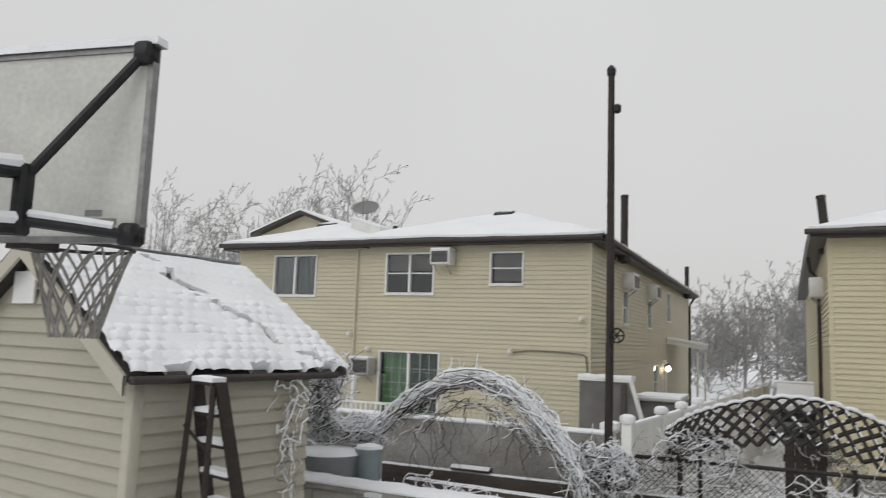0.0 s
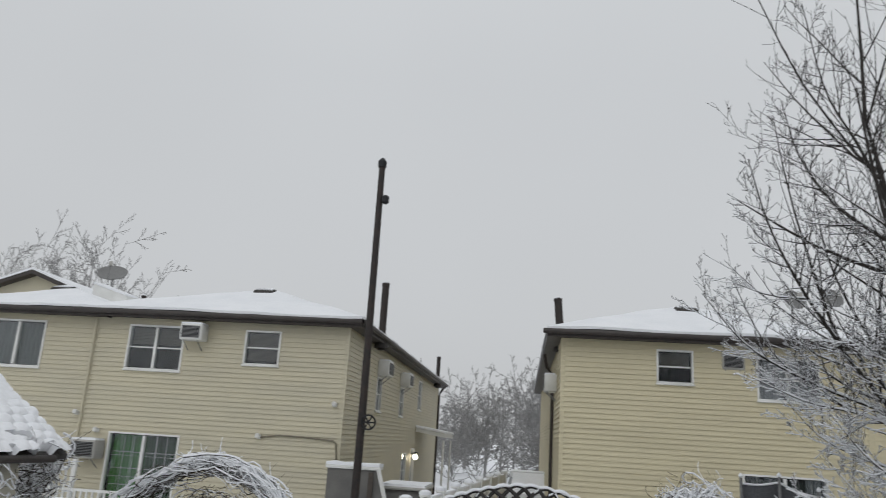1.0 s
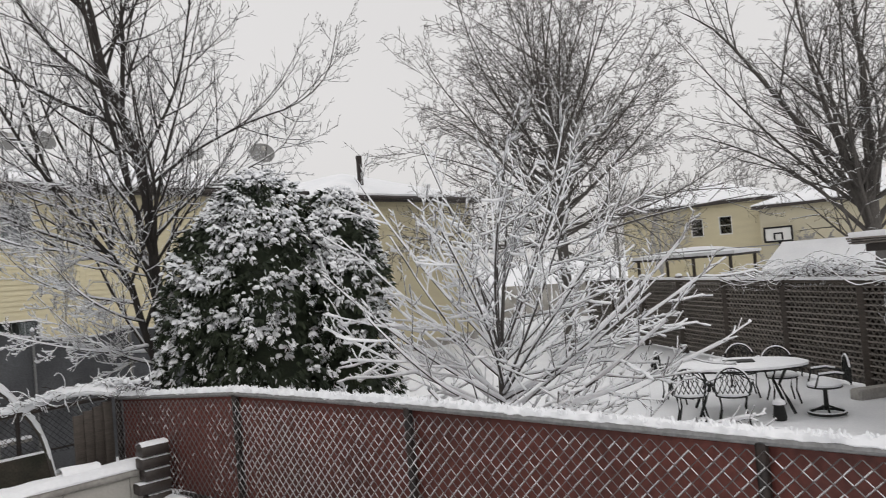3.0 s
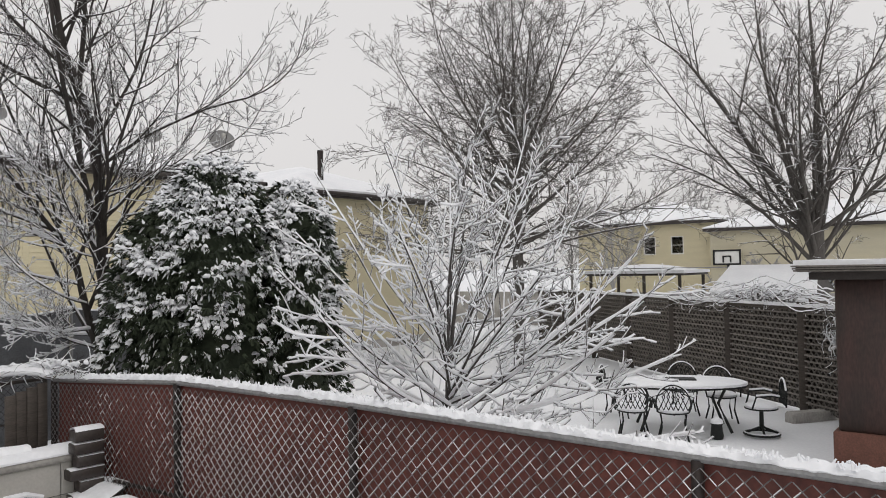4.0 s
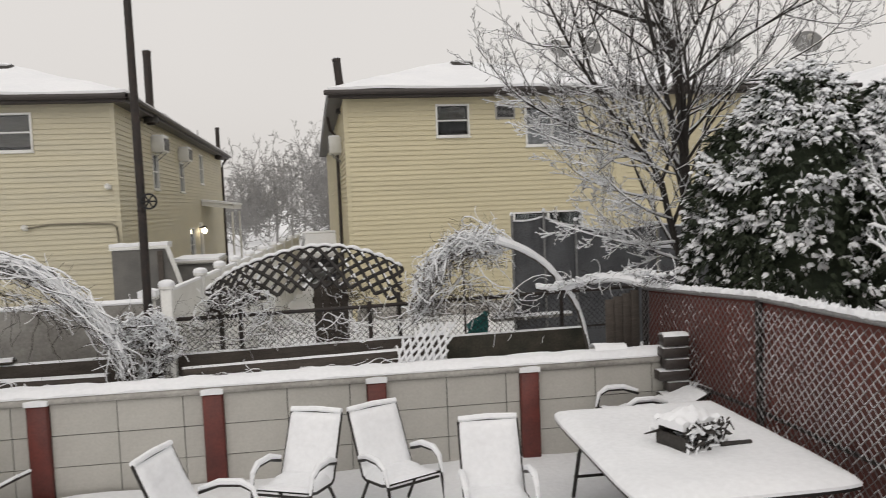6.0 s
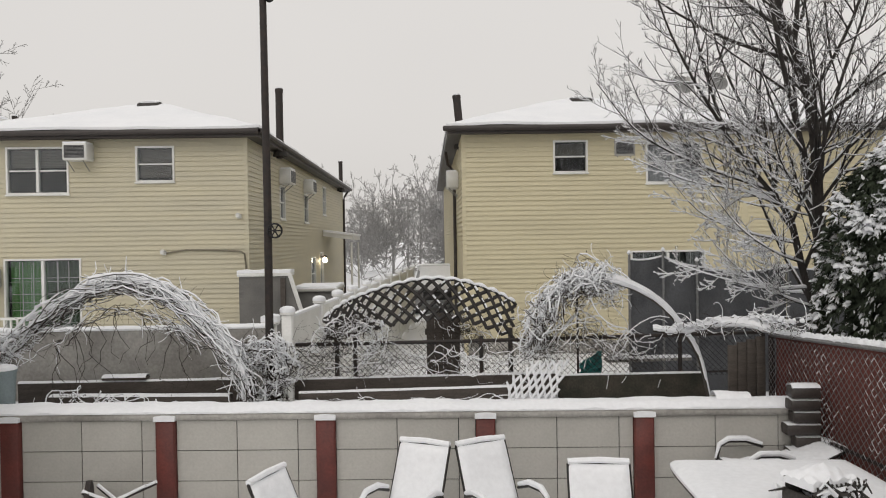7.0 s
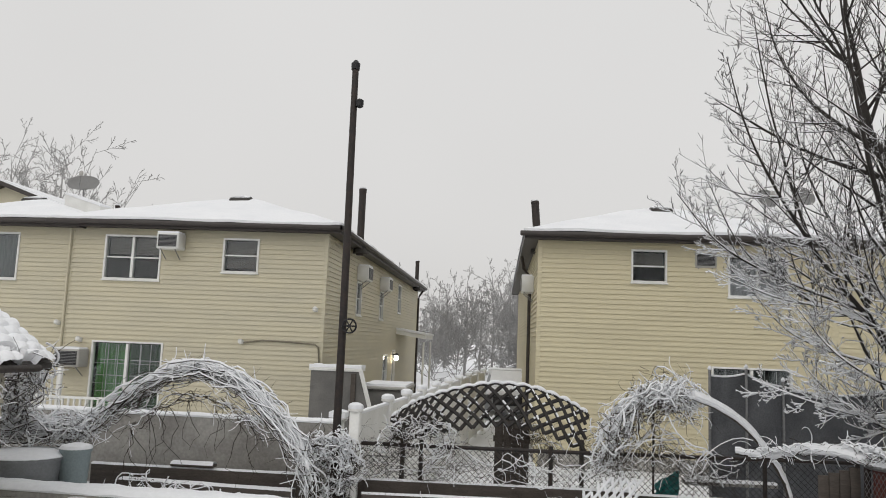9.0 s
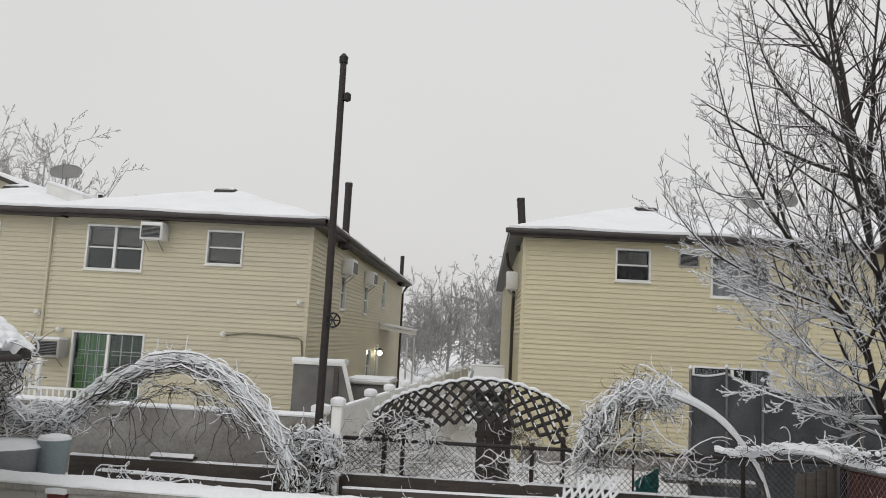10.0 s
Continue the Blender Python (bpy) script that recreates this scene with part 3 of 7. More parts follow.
# ---- fittings on the houses ----
def on_wall(x, y, z, turn=0):
    return Matrix.Translation((x, y, z)) @ Matrix.Rotation(turn, 4, "Z")


AC_GREY = material("aged_grey_casing", (0.42, 0.41, 0.38), 0.5, vary=0.15, scale=5)
ac_unit("air_conditioner", on_wall(-8.2, HY - 0.03, 4.58), "white window air conditioner with snow on top", 0.54, 0.38, 0.4)
ac_unit("air_conditioner", on_wall(-10.45, HY - 0.03, 1.72), "grey wall air conditioner beside the patio door", 0.62, 0.42, 0.42, AC_GREY)
ac_unit("air_conditioner", on_wall(4.38, HY + 0.06, 4.55), "flush wall air conditioner in the cream siding", 0.5, 0.36, 0.09, AC_GREY)
for y, z in ((21.2, 4.3), (25.3, 4.3)):
    ac_unit("air_conditioner", on_wall(L1 + 0.03, y, z, math.pi / 2), "white window air conditioner high on the side wall", 0.75, 0.42, 0.32)
ac_unit("air_conditioner", on_wall(R0 - 0.03, 20.2, 4.0, -math.pi / 2), "white window air conditioner facing the alley", 0.75, 0.42, 0.3)


def stack(x, y, z0, z1, r, lean, label):
    s = thing("chimney_pipe", label, "chimney", at=pose(x, y, z0, 0, lean, 0))
    h = z1 - z0
    part("flue", Geo().lathe([(r, -0.3), (r, h * 0.93), (r * 1.08, h * 0.935), (r * 1.08, h), (r * 0.8, h)], 14), RUST, s)
    part("flashing", Geo().lathe([(r * 2.0, -0.25), (r * 1.15, 0.12), (r * 1.02, 0.16)], 14), SHINGLE, s)
    part("snow", Geo().lathe([(r * 0.8, h - 0.01), (r * 0.9, h + 0.03), (r * 0.3, h + 0.05)], 12), SNOW, s)


stack(-3.92, 20.2, 5.2, 6.75, 0.10, 0, "tall rusty chimney pipe at the eave")
stack(0.88, 19.3, 5.25, 6.35, 0.10, -5, "leaning dark chimney pipe at the eave")
stack(-3.95, 34.5, 5.2, 6.3, 0.09, 0, "short dark vent pipe at the eave")
stack(17.6, 18.9, 5.2, 6.75, 0.10, 0, "dark chimney pipe on the far roof")
stack(-11.9, 22.0, 5.9, 6.42, 0.07, 0, "stub vent pipe in the roof snow")


def roof_vent(x, y, z):
    v = thing("roof_vent", "low dark roof vent poking through snow", "roof vent", at=pose(x, y, z, 14, 0, 0))
    part("hood", Geo().soft_box(-0.27, -0.24, -0.12, 0.27, 0.24, 0.10, 0.04), SHINGLE, v)
    part("snow", Geo().mound(lambda a, b: (-0.22 + 0.44 * a, -0.14 + 0.34 * b, 0.125 + 0.02 * math.sin(a * 3.1)), 8, 6, lambda x, y: 0.097), SNOW, v)


roof_vent(-7.35, 20.2, 6.33)
roof_vent(4.15, 20.1, 6.30)
roof_vent(-13.4, 20.2, 6.17)

DISH = material("grey_dish", (0.20, 0.20, 0.195), 0.5, vary=0.15, scale=4)


def dish(x, y, z, r, yaw, tilt, h, label):
    """A satellite dish on a mast; z is where its mast stands."""
    d = thing("satellite_dish", label, "satellite dish", at=pose(x, y, z, 0, 0, yaw))
    part("mast", Geo().tube([(0, 0.05, -0.3), (0, 0.05, h * 0.6), (0, 0.0, h)], 0.025, 8), STEEL, d)
    m = Matrix.Translation((0, -0.03, h)) @ Matrix.Rotation(radians(90 - tilt), 4, "X")
    g = Geo()
    rings, n = 6, 28
    vs, fs = [], []
    for side, off in ((1, 0.0), (-1, -0.012)):
        base = len(vs)
        for i in range(rings + 1):
            q = i / rings
            for k in range(n):
                a = 2 * math.pi * k / n
                vs.append(m @ Vector((r * q * math.cos(a), r * 0.92 * q * math.sin(a), 0.16 * r * q * q + off)))
        for i in range(rings):
            for k in range(n):
                j = (k + 1) % n
                f = (base + i * n + k, base + i * n + j, base + i * n + n + j, base + i * n + n + k)
                fs.append(f if side > 0 else f[::-1])
    part("reflector", g.add(vs, fs), DISH, d)
    tip = m @ Vector((0, -r * 0.15, r * 0.95))
    part("arm", Geo().tube([m @ Vector((0, -r * 0.9, 0.12 * r)), m @ Vector((0, -r * 0.75, r * 0.5)), tip], 0.014, 6), STEEL, d)
    part("receiver", Geo().soft_box(-0.05, -0.05, -0.07, 0.05, 0.05, 0.07, 0.015, Matrix.Translation(tip)), AC_GREY, d)


dish(-13.05, 22.0, 6.1, 0.46, 15, 48, 0.95, "grey satellite dish on the snowy roof, turned to the sky")
dish(6.7, 19.6, 6.0, 0.30, 15, 25, 0.6, "grey satellite dish on the cream house roof")
dish(7.62, 19.6, 6.0, 0.30, 15, 25, 0.68, "grey satellite dish beside its twin on the roof")
dish(12.9, 17.9, 5.6, 0.36, -25, 25, 0.78, "grey satellite dish above the evergreen")
dish(11.9, 19.8, 5.7, 0.28, -25, 25, 0.95, "grey satellite dish farther back on the roof")

# far dormer and skylight curb on the neighbouring roof
hb = thing("house", "tan house with a snowy gabled roof behind the row", "house")
g = Geo()
siding(g, (-20.6, 26.0, 0), (1, 0, 0), 4.4, 0.0, 7.0, [])
part("wall", g, SIDING_L, hb, smooth=False)
weld(hb.children[0].data)
part("wall_core", Geo().box(-20.6, 26.002, -0.1, -16.2, 32.0, 7.0).add([(-20.6, 26.0, 7.0), (-16.2, 26.0, 7.0), (-18.4, 26.0, 7.75)], [(0, 1, 2)]), SIDING_L, hb, smooth=False)
for sx in (-1, 1):
    e, r = -18.4 + sx * 2.5, -18.4
    part("roof_slope", Geo().add([(e, 25.6, 6.95), (r, 25.6, 7.85), (r, 32.2, 7.85), (e, 32.2, 6.95), (e, 25.6, 6.8), (r, 25.6, 7.7), (r, 32.2, 7.7), (e, 32.2, 6.8)], [(0, 1, 2, 3), (7, 6, 5, 4), (4, 5, 1, 0), (0, 3, 7, 4)]), DARK_TRIM, hb, smooth=False)
    part("snow", Geo().add([(e, 25.62, 6.96), (r, 25.62, 7.86), (r, 32.2, 7.86), (e, 32.2, 6.96), (e, 25.62, 7.04), (r, 25.62, 7.94), (r, 32.2, 7.94), (e, 32.2, 7.04)], [(4, 5, 6, 7), (0, 1, 5, 4), (0, 4, 7, 3)]), SNOW, hb)
curb = thing("roof_curb", "white sloped roof curb under snow", "roof hatch")
part("curb", Geo().add([(-13.0, 21.0, 6.0), (-11.9, 21.0, 6.0), (-11.9, 21.6, 6.1), (-13.0, 21.6, 6.1), (-13.0, 21.0, 6.55), (-11.9, 21.0, 6.22), (-11.9, 21.6, 6.25), (-13.0, 21.6, 6.6)],
                       [(0, 1, 5, 4), (1, 2, 6, 5), (2, 3, 7, 6), (3, 0, 4, 7), (4, 5, 6, 7), (3, 2, 1, 0)]), WHITE, curb, smooth=False)
part("snow", Geo().add([(-13.0, 20.98, 6.555), (-11.9, 20.98, 6.225), (-11.9, 21.62, 6.255), (-13.0, 21.62, 6.605), (-13.0, 20.98, 6.61), (-11.9, 20.98, 6.28), (-11.9, 21.62, 6.31), (-13.0, 21.62, 6.66)],
                       [(0, 1, 5, 4), (1, 2, 6, 5), (2, 3, 7, 6), (3, 0, 4, 7), (4, 5, 6, 7), (3, 2, 1, 0)]), SNOW, curb)


def cable(pts, r, mat, label, name="cable"):
    return solid(name, Geo().tube(pts, r, 6), mat, label, "cable")


cable([(-6.07, HY - 0.04, 2.44), (-5.6, HY - 0.04, 2.51), (-5.0, HY - 0.04, 2.50), (-4.33, HY - 0.04, 2.46), (-4.25, HY - 0.04, 2.40), (-4.2, HY - 0.05, 1.9), (-4.18, HY - 0.05, 0.4)], 0.022, material("tan_conduit", (0.20, 0.18, 0.13), 0.6), "tan conduit bent round the house corner", "conduit")
cable([(L0 - 0.0, HY - 0.05, 5.05), (L0, HY - 0.05, 0.2)], 0.035, SIDING_L, "tan downpipe on the seam of the siding", "downpipe")
for x, z, l in ((-6.1, 2.45, "small white flood lamp on the siding"), (-4.36, 3.27, "small white security lamp on the siding"), (-10.66, 2.74, "small white security lamp on the siding"), (-10.08, 2.36, "lantern beside the patio door")):
    f = thing("wall_lamp", l, "lamp", at=on_wall(x, HY - 0.02, z))
    part("base", Geo().soft_box(-0.05, -0.05, -0.05, 0.05, 0.02, 0.05, 0.01), WHITE, f)
    part("head", Geo().lathe([(0.02, -0.06), (0.055, -0.04), (0.06, 0.03), (0.02, 0.06)], 12, (0, -0.11, 0.02)), WHITE, f)
dp = cable([(L1 + 0.3, 37.1, 5.15), (L1 + 0.12, 37.0, 4.85), (L1 + 0.07, 36.95, 4.7), (L1 + 0.07, 36.95, 0.0)], 0.05, DARK_TRIM, "dark downpipe at the far corner", "downpipe")
cable([(R0 - 0.3, 20.9, 5.1), (R0 - 0.24, 21.0, 4.75), (R0 - 0.07, 21.0, 4.55), (R0 - 0.07, 21.0, 0.0)], 0.045, DARK_TRIM, "dark downpipe on the alley side", "downpipe")

# stair rail by the patio door
rail = thing("stair_rail", "white stair railing by the patio door", "railing")
part("newel", Geo().soft_box(-10.02, 16.55, -0.05, -9.92, 16.65, 1.75, 0.012), WHITE, rail)
part("newel", Geo().soft_box(-10.75, 15.75, -0.05, -10.65, 15.85, 1.20, 0.012), WHITE, rail)
part("handrail", Geo().tube([(-9.97, 16.6, 1.62), (-10.7, 15.8, 1.1)], 0.045, 6), WHITE, rail)
for k in range(1, 7):
    a = k / 7
    x, y = -9.97 - 0.73 * a, 16.6 - 0.8 * a
    part("baluster", Geo().box(x - 0.018, y - 0.018, -0.05, x + 0.018, y + 0.018, 1.58 - 0.52 * a), WHITE, rail, smooth=False)
for k in range(14):
    x = -9.85 + k * 0.13
    part("baluster", Geo().box(x - 0.018, 15.48, -0.05, x + 0.018, 15.52, 1.15), WHITE, rail, smooth=False)
part("handrail", Geo().box(-9.95, 15.46, 1.15, -8.0, 15.54, 1.20), WHITE, rail, smooth=False)

# cellar entry and bin store beside the left house
cellar = thing("cellar_entry", "grey boarded cellar entry with a snowy sloping lid", "cellar entry")
PANEL = material("grey_panel", (0.15, 0.145, 0.135), 0.6, vary=0.15, scale=2.5, tint=(0.10, 0.098, 0.093))
part("front", Geo().box(-4.0, 15.9, -0.1, -2.95, 15.96, 1.95), PANEL, cellar, smooth=False)
part("side", Geo().add([(-2.95, 15.9, -0.1), (-2.35, 15.9, -0.1), (-2.95, 15.9, 1.95), (-2.95, 15.96, -0.1), (-2.35, 15.96, -0.1), (-2.95, 15.96, 1.95)], [(0, 1, 2), (5, 4, 3), (1, 4, 5, 2)]), PANEL, cellar, smooth=False)
part("trim", Geo().tube([(-2.93, 15.88, 1.98), (-2.33, 15.88, 0.0)], 0.045, 4).tube([(-4.02, 15.88, 1.98), (-2.9, 15.88, 1.98)], 0.04, 4), WHITE, cellar, smooth=False)
part("post", Geo().box(-3.12, 15.84, 0.8, -3.02, 15.9, 1.9), DARK_WOOD, cellar, smooth=False)
part("snow", Geo().mound(lambda a, b: (-4.03 + 1.12 * a, 15.85 + 0.5 * b, 2.07 + 0.02 * nz(a * 6, b)), 12, 4, lambda x, y: 2.01), SNOW, cellar)
part("lid", Geo().box(-4.03, 15.85, 1.95, -2.92, 16.4, 2.012), WHITE, cellar, smooth=False)
bins = thing("bin_store", "low white bin store with a snowy lid", "storage box")
part("box", Geo().soft_box(-2.95, 16.6, -0.05, -2.05, 18.0, 1.55, 0.02), PANEL, bins)
part("lid", Geo().soft_box(-3.0, 16.52, 1.555, -2.0, 18.05, 1.62, 0.02), AC_GREY, bins)
part("snow", Geo().mound(lambda a, b: (-2.98 + 0.96 * a, 16.55 + 1.46 * b, 1.67 + 0.015 * nz(a * 5, b * 7)), 10, 10, lambda x, y: 1.618), SNOW, bins)

# porch awning with lit lamps down the alley
awn = thing("door_awning", "small white door awning with snow, down the alley", "awning")
part("roof", Geo().add([(L1 + 0.03, 29.8, 2.87), (L1 + 0.03, 33.0, 2.87), (L1 + 1.2, 33.0, 2.70), (L1 + 1.2, 29.8, 2.70), (L1 + 0.03, 29.8, 3.03), (L1 + 0.03, 33.0, 3.03), (L1 + 1.2, 33.0, 2.86), (L1 + 1.2, 29.8, 2.86)],
                       [(0, 1, 2, 3), (7, 6, 5, 4), (0, 3, 7, 4), (3, 2, 6, 7), (2, 1, 5, 6)]), WHITE, awn, smooth=False)
part("snow", Geo().add([(L1 + 0.03, 29.75, 3.035), (L1 + 0.03, 33.05, 3.035), (L1 + 1.24, 33.05, 2.865), (L1 + 1.24, 29.75, 2.865), (L1 + 0.03, 29.75, 3.12), (L1 + 0.03, 33.05, 3.12), (L1 + 1.24, 33.05, 2.94), (L1 + 1.24, 29.75, 2.94)],
                       [(7, 6, 5, 4), (0, 3, 7, 4), (3, 2, 6, 7), (2, 1, 5, 6)]), SNOW, awn)
part("post", Geo().tube([(L1 + 1.12, 29.95, 2.6), (L1 + 1.12, 29.95, -0.05)], 0.04, 8), WHITE, awn)
part("post", Geo().tube([(L1 + 1.12, 32.9, 2.6), (L1 + 1.12, 32.9, -0.05)], 0.04, 8), WHITE, awn)
LAMP = glow_material("lit_bulb", (1.0, 0.86, 0.62), 14.0)
for y in (28.9,):
    f = thing("porch_lamp", "lit porch lamp beside the door", "lamp", at=on_wall(L1, y, 1.95, math.pi / 2))
    part("arm", Geo().tube([(0, 0.0, 0.1), (0, -0.14, 0.14), (0, -0.2, 0.1)], 0.015, 6), BLACK, f)
    part("bulb", Geo().lathe([(0.02, -0.11), (0.085, -0.06), (0.095, 0.0), (0.06, 0.07), (0.02, 0.1)], 14, (0, -0.2, 0.0)), LAMP, f)
    part("cap", Geo().lathe([(0.1, 0.085), (0.06, 0.14), (0.01, 0.16)], 12, (0, -0.2, 0.02)), BLACK, f)


# ---- parked cars in the alley ----
CAR_PAINT = material("grey_car_paint", (0.30, 0.31, 0.32), 0.3, metal=0.2, vary=0.1)
RUBBER = material("black_rubber", (0.018, 0.018, 0.018), 0.8, vary=0.2)


def car(x, y, turn, label, tall=1.0):
    c = thing("parked_car", label, "car", at=pose(x, y, -0.04, 0, 0, turn))
    prof = [(-2.2, 0.35), (-2.25, 0.75), (-1.9, 0.98), (-1.15, 1.05), (-0.55, 1.55 * tall), (0.9, 1.60 * tall), (1.75, 1.12), (2.2, 1.0), (2.25, 0.4)]
    g = Geo()
    vs = [(s * 0.88 * (0.82 if z > 1.3 else 1), y0, z) for s in (-1, 1) for y0, z in prof]
    n = len(prof)
    fs = [(i, i + 1, n + i + 1, n + i) for i in range(n - 1)] + [tuple(range(n - 1, -1, -1)), tuple(range(n, 2 * n)), (0, n, 2 * n - 1, n - 1)]
    part("body", g.add(vs, fs), CAR_PAINT, c, smooth=False)
    part("windscreen", Geo().add([(-0.68, -1.12, 1.09), (0.68, -1.12, 1.09), (0.6, -0.62, 1.5 * tall), (-0.6, -0.62, 1.5 * tall)], [(0, 1, 2, 3)]), BLACK, c, smooth=False)
    part("grille", Geo().box(-0.55, -2.275, 0.55, 0.55, -2.235, 0.85), BLACK, c, smooth=False)
    for sx in (-1, 1):
        part("headlight", Geo().soft_box(sx * 0.72 - 0.14, -2.29, 0.68, sx * 0.72 + 0.14, -2.2, 0.84, 0.03), STEEL, c)
        for yy in (-1.4, 1.4):
            w = part("wheel", Geo().tube([(sx * 0.72, yy, 0.33), (sx * 0.91, yy, 0.33)], 0.33, 18), RUBBER, c)
            part("rim", Geo().tube([(sx * 0.90, yy, 0.33), (sx * 0.925, yy, 0.33)], 0.2, 14), STEEL, w)
    part("snow", Geo().mound(lambda a, b: (-0.72 + 1.44 * a, -0.62 + 1.6 * b, 1.70 * tall + 0.03 * math.sin(b * 3.1) + 0.01 * nz(a * 5, b * 6)), 10, 10, lambda x, y: 1.5 * tall), SNOW, c)
    part("windscreen_snow", Geo().add([(-0.72, -1.2, 1.08), (0.72, -1.2, 1.08), (0.64, -0.6, 1.58 * tall), (-0.64, -0.6, 1.58 * tall), (-0.72, -1.22, 1.14), (0.72, -1.22, 1.14), (0.64, -0.64, 1.66 * tall), (-0.64, -0.64, 1.66 * tall)], [(4, 5, 6, 7), (0, 1, 5, 4), (1, 2, 6, 5), (3, 0, 4, 7)]), SNOW, c)
    part("tail_snow", Geo().mound(lambda a, b: (-0.80 + 1.6 * a, 0.95 + 1.2 * b, 1.64 * tall - 0.52 * b), 8, 6, lambda x, y: 0.95), SNOW, c)
    part("hood_snow", Geo().mound(lambda a, b: (-0.82 + 1.64 * a, -2.18 + 1.1 * b, 1.06 + 0.08 * b), 8, 6, lambda x, y: 0.9), SNOW, c)
    return c


car(0.35, 29.0, 0, "grey parked car roofed with snow in the alley", 1.02)
car(2.6, 52.0, 90, "dark parked car under snow on the far street")

# ---- clothesline pole ----
cp = thing("clothesline_pole", "tall rusty clothesline pole with a pulley wheel", "pole")
part("pole", Geo().tube([(-1.98, 9.3, 0.3), (-1.97, 9.3, 3.0), (-1.985, 9.3, 6.15)], [0.052, 0.05, 0.042], 12), RUST, cp)
part("cap", Geo().lathe([(0.055, 6.12), (0.06, 6.2), (0.02, 6.25)], 12, (-1.985, 9.3, 0)), BLACK, cp)
part("bracket", Geo().tube([(-1.98, 9.3, 5.66), (-1.89, 9.27, 5.66)], 0.02, 6).lathe([(0.02, 5.60), (0.05, 5.62), (0.05, 5.70), (0.02, 5.72)], 10, (-1.90, 9.27, 0)), BLACK, cp)
wheel = Geo()
wc = Vector((-1.87, 9.22, 2.80))
ringp = [wc + Vector((0.085 * math.cos(a), 0, 0.085 * math.sin(a))) for a in np.linspace(0, 2 * math.pi, 25)]
wheel.tube(ringp, 0.012, 6, cap=False)
for k in range(6):
    a = k * math.pi / 3
    wheel.tube([wc, wc + Vector((0.085 * math.cos(a), 0, 0.085 * math.sin(a)))], 0.009, 5)
wheel.tube([wc + Vector((0, -0.02, 0)), wc + Vector((0, 0.02, 0))], 0.022, 8)
part("pulley_wheel", wheel, BLACK, cp, "black spoked pulley wheel")
part("pulley_arm", Geo().tube([(-1.97, 9.3, 2.80), (-1.87, 9.24, 2.80)], 0.012, 6), BLACK, cp)

# ---- shed with ladder ----
SH = Matrix.Translation((-4.68, 4.44, 0)) @ Matrix.Rotation(radians(-8), 4, "Z")
shed = thing("shed", "tan sided shed with a snow-dimpled tile roof", "shed", at=SH)
SW, SLN, SEV, SRG = 3.36, 2.62, 2.30, 3.44
WLN = 2.15
OV = 0.10
pit = math.atan2(SRG - SEV, SW / 2)
lapn, lap = 17, 0.13
front = part("wall", Geo().box(-SW + OV, OV + 0.02, -0.1, -OV, OV + 0.12, SEV - 0.02).add([(-SW + OV, OV + 0.02, SEV - 0.02), (-OV, OV + 0.02, SEV - 0.02), (-SW / 2, OV + 0.02, SRG - 0.1), (-SW + OV, OV + 0.12, SEV - 0.02), (-OV, OV + 0.12, SEV - 0.02), (-SW / 2, OV + 0.12, SRG - 0.1)], [(0, 1, 2), (5, 4, 3)]), SIDING_S, shed, smooth=False)
sidew = part("wall", Geo().box(-OV - 0.12, OV + 0.02, -0.1, -OV - 0.02, WLN, SEV - 0.02), SIDING_S, shed, smooth=False)
part("wall", Geo().box(-SW + OV, OV + 0.12, -0.1, -SW + OV + 0.1, WLN, SEV - 0.02), SIDING_S, shed, smooth=False)
part("wall", Geo().box(-SW + OV + 0.1, WLN - 0.1, -0.1, -OV - 0.12, WLN, SEV - 0.02), SIDING_S, shed, smooth=False)
z = 0.0
while z < SRG - 0.2:
    hw = (SW / 2 - OV) if z + lap <= SEV else max(0.05, (SRG - 0.1 - z - lap) / math.tan(pit))
    a, b = -SW / 2 - hw, -SW / 2 + hw
    part("siding_board", Geo().add([(a, OV - 0.024, z), (b, OV - 0.024, z), (b, OV + 0.012, z + lap), (a, OV + 0.012, z + lap), (a, OV + 0.02, z), (b, OV + 0.02, z)], [(0, 1, 2, 3), (4, 5, 1, 0), (0, 3, 4), (1, 5, 2)]), SIDING_S, front, smooth=False)
    if z + lap <= SEV + 0.02:
        part("siding_board", Geo().add([(-OV + 0.024, OV, z), (-OV + 0.024, WLN, z), (-OV - 0.012, WLN, z + lap), (-OV - 0.012, OV, z + lap), (-OV - 0.02, OV, z), (-OV - 0.02, WLN, z)], [(0, 1, 2, 3), (4, 5, 1, 0), (0, 3, 4), (1, 5, 2)]), SIDING_S, sidew, smooth=False)
    z += lap
part("corner_trim", Geo().soft_box(-OV - 0.075, OV - 0.03, -0.1, -OV + 0.03, OV + 0.075, SEV - 0.03, 0.008), CORNER, shed)
part("gable_vent", Geo().box(-SW / 2 - 0.3, OV - 0.05, 2.86, -SW / 2 + 0.06, OV - 0.026, 3.16), WHITE, shed, "white louvred gable vent", smooth=False)
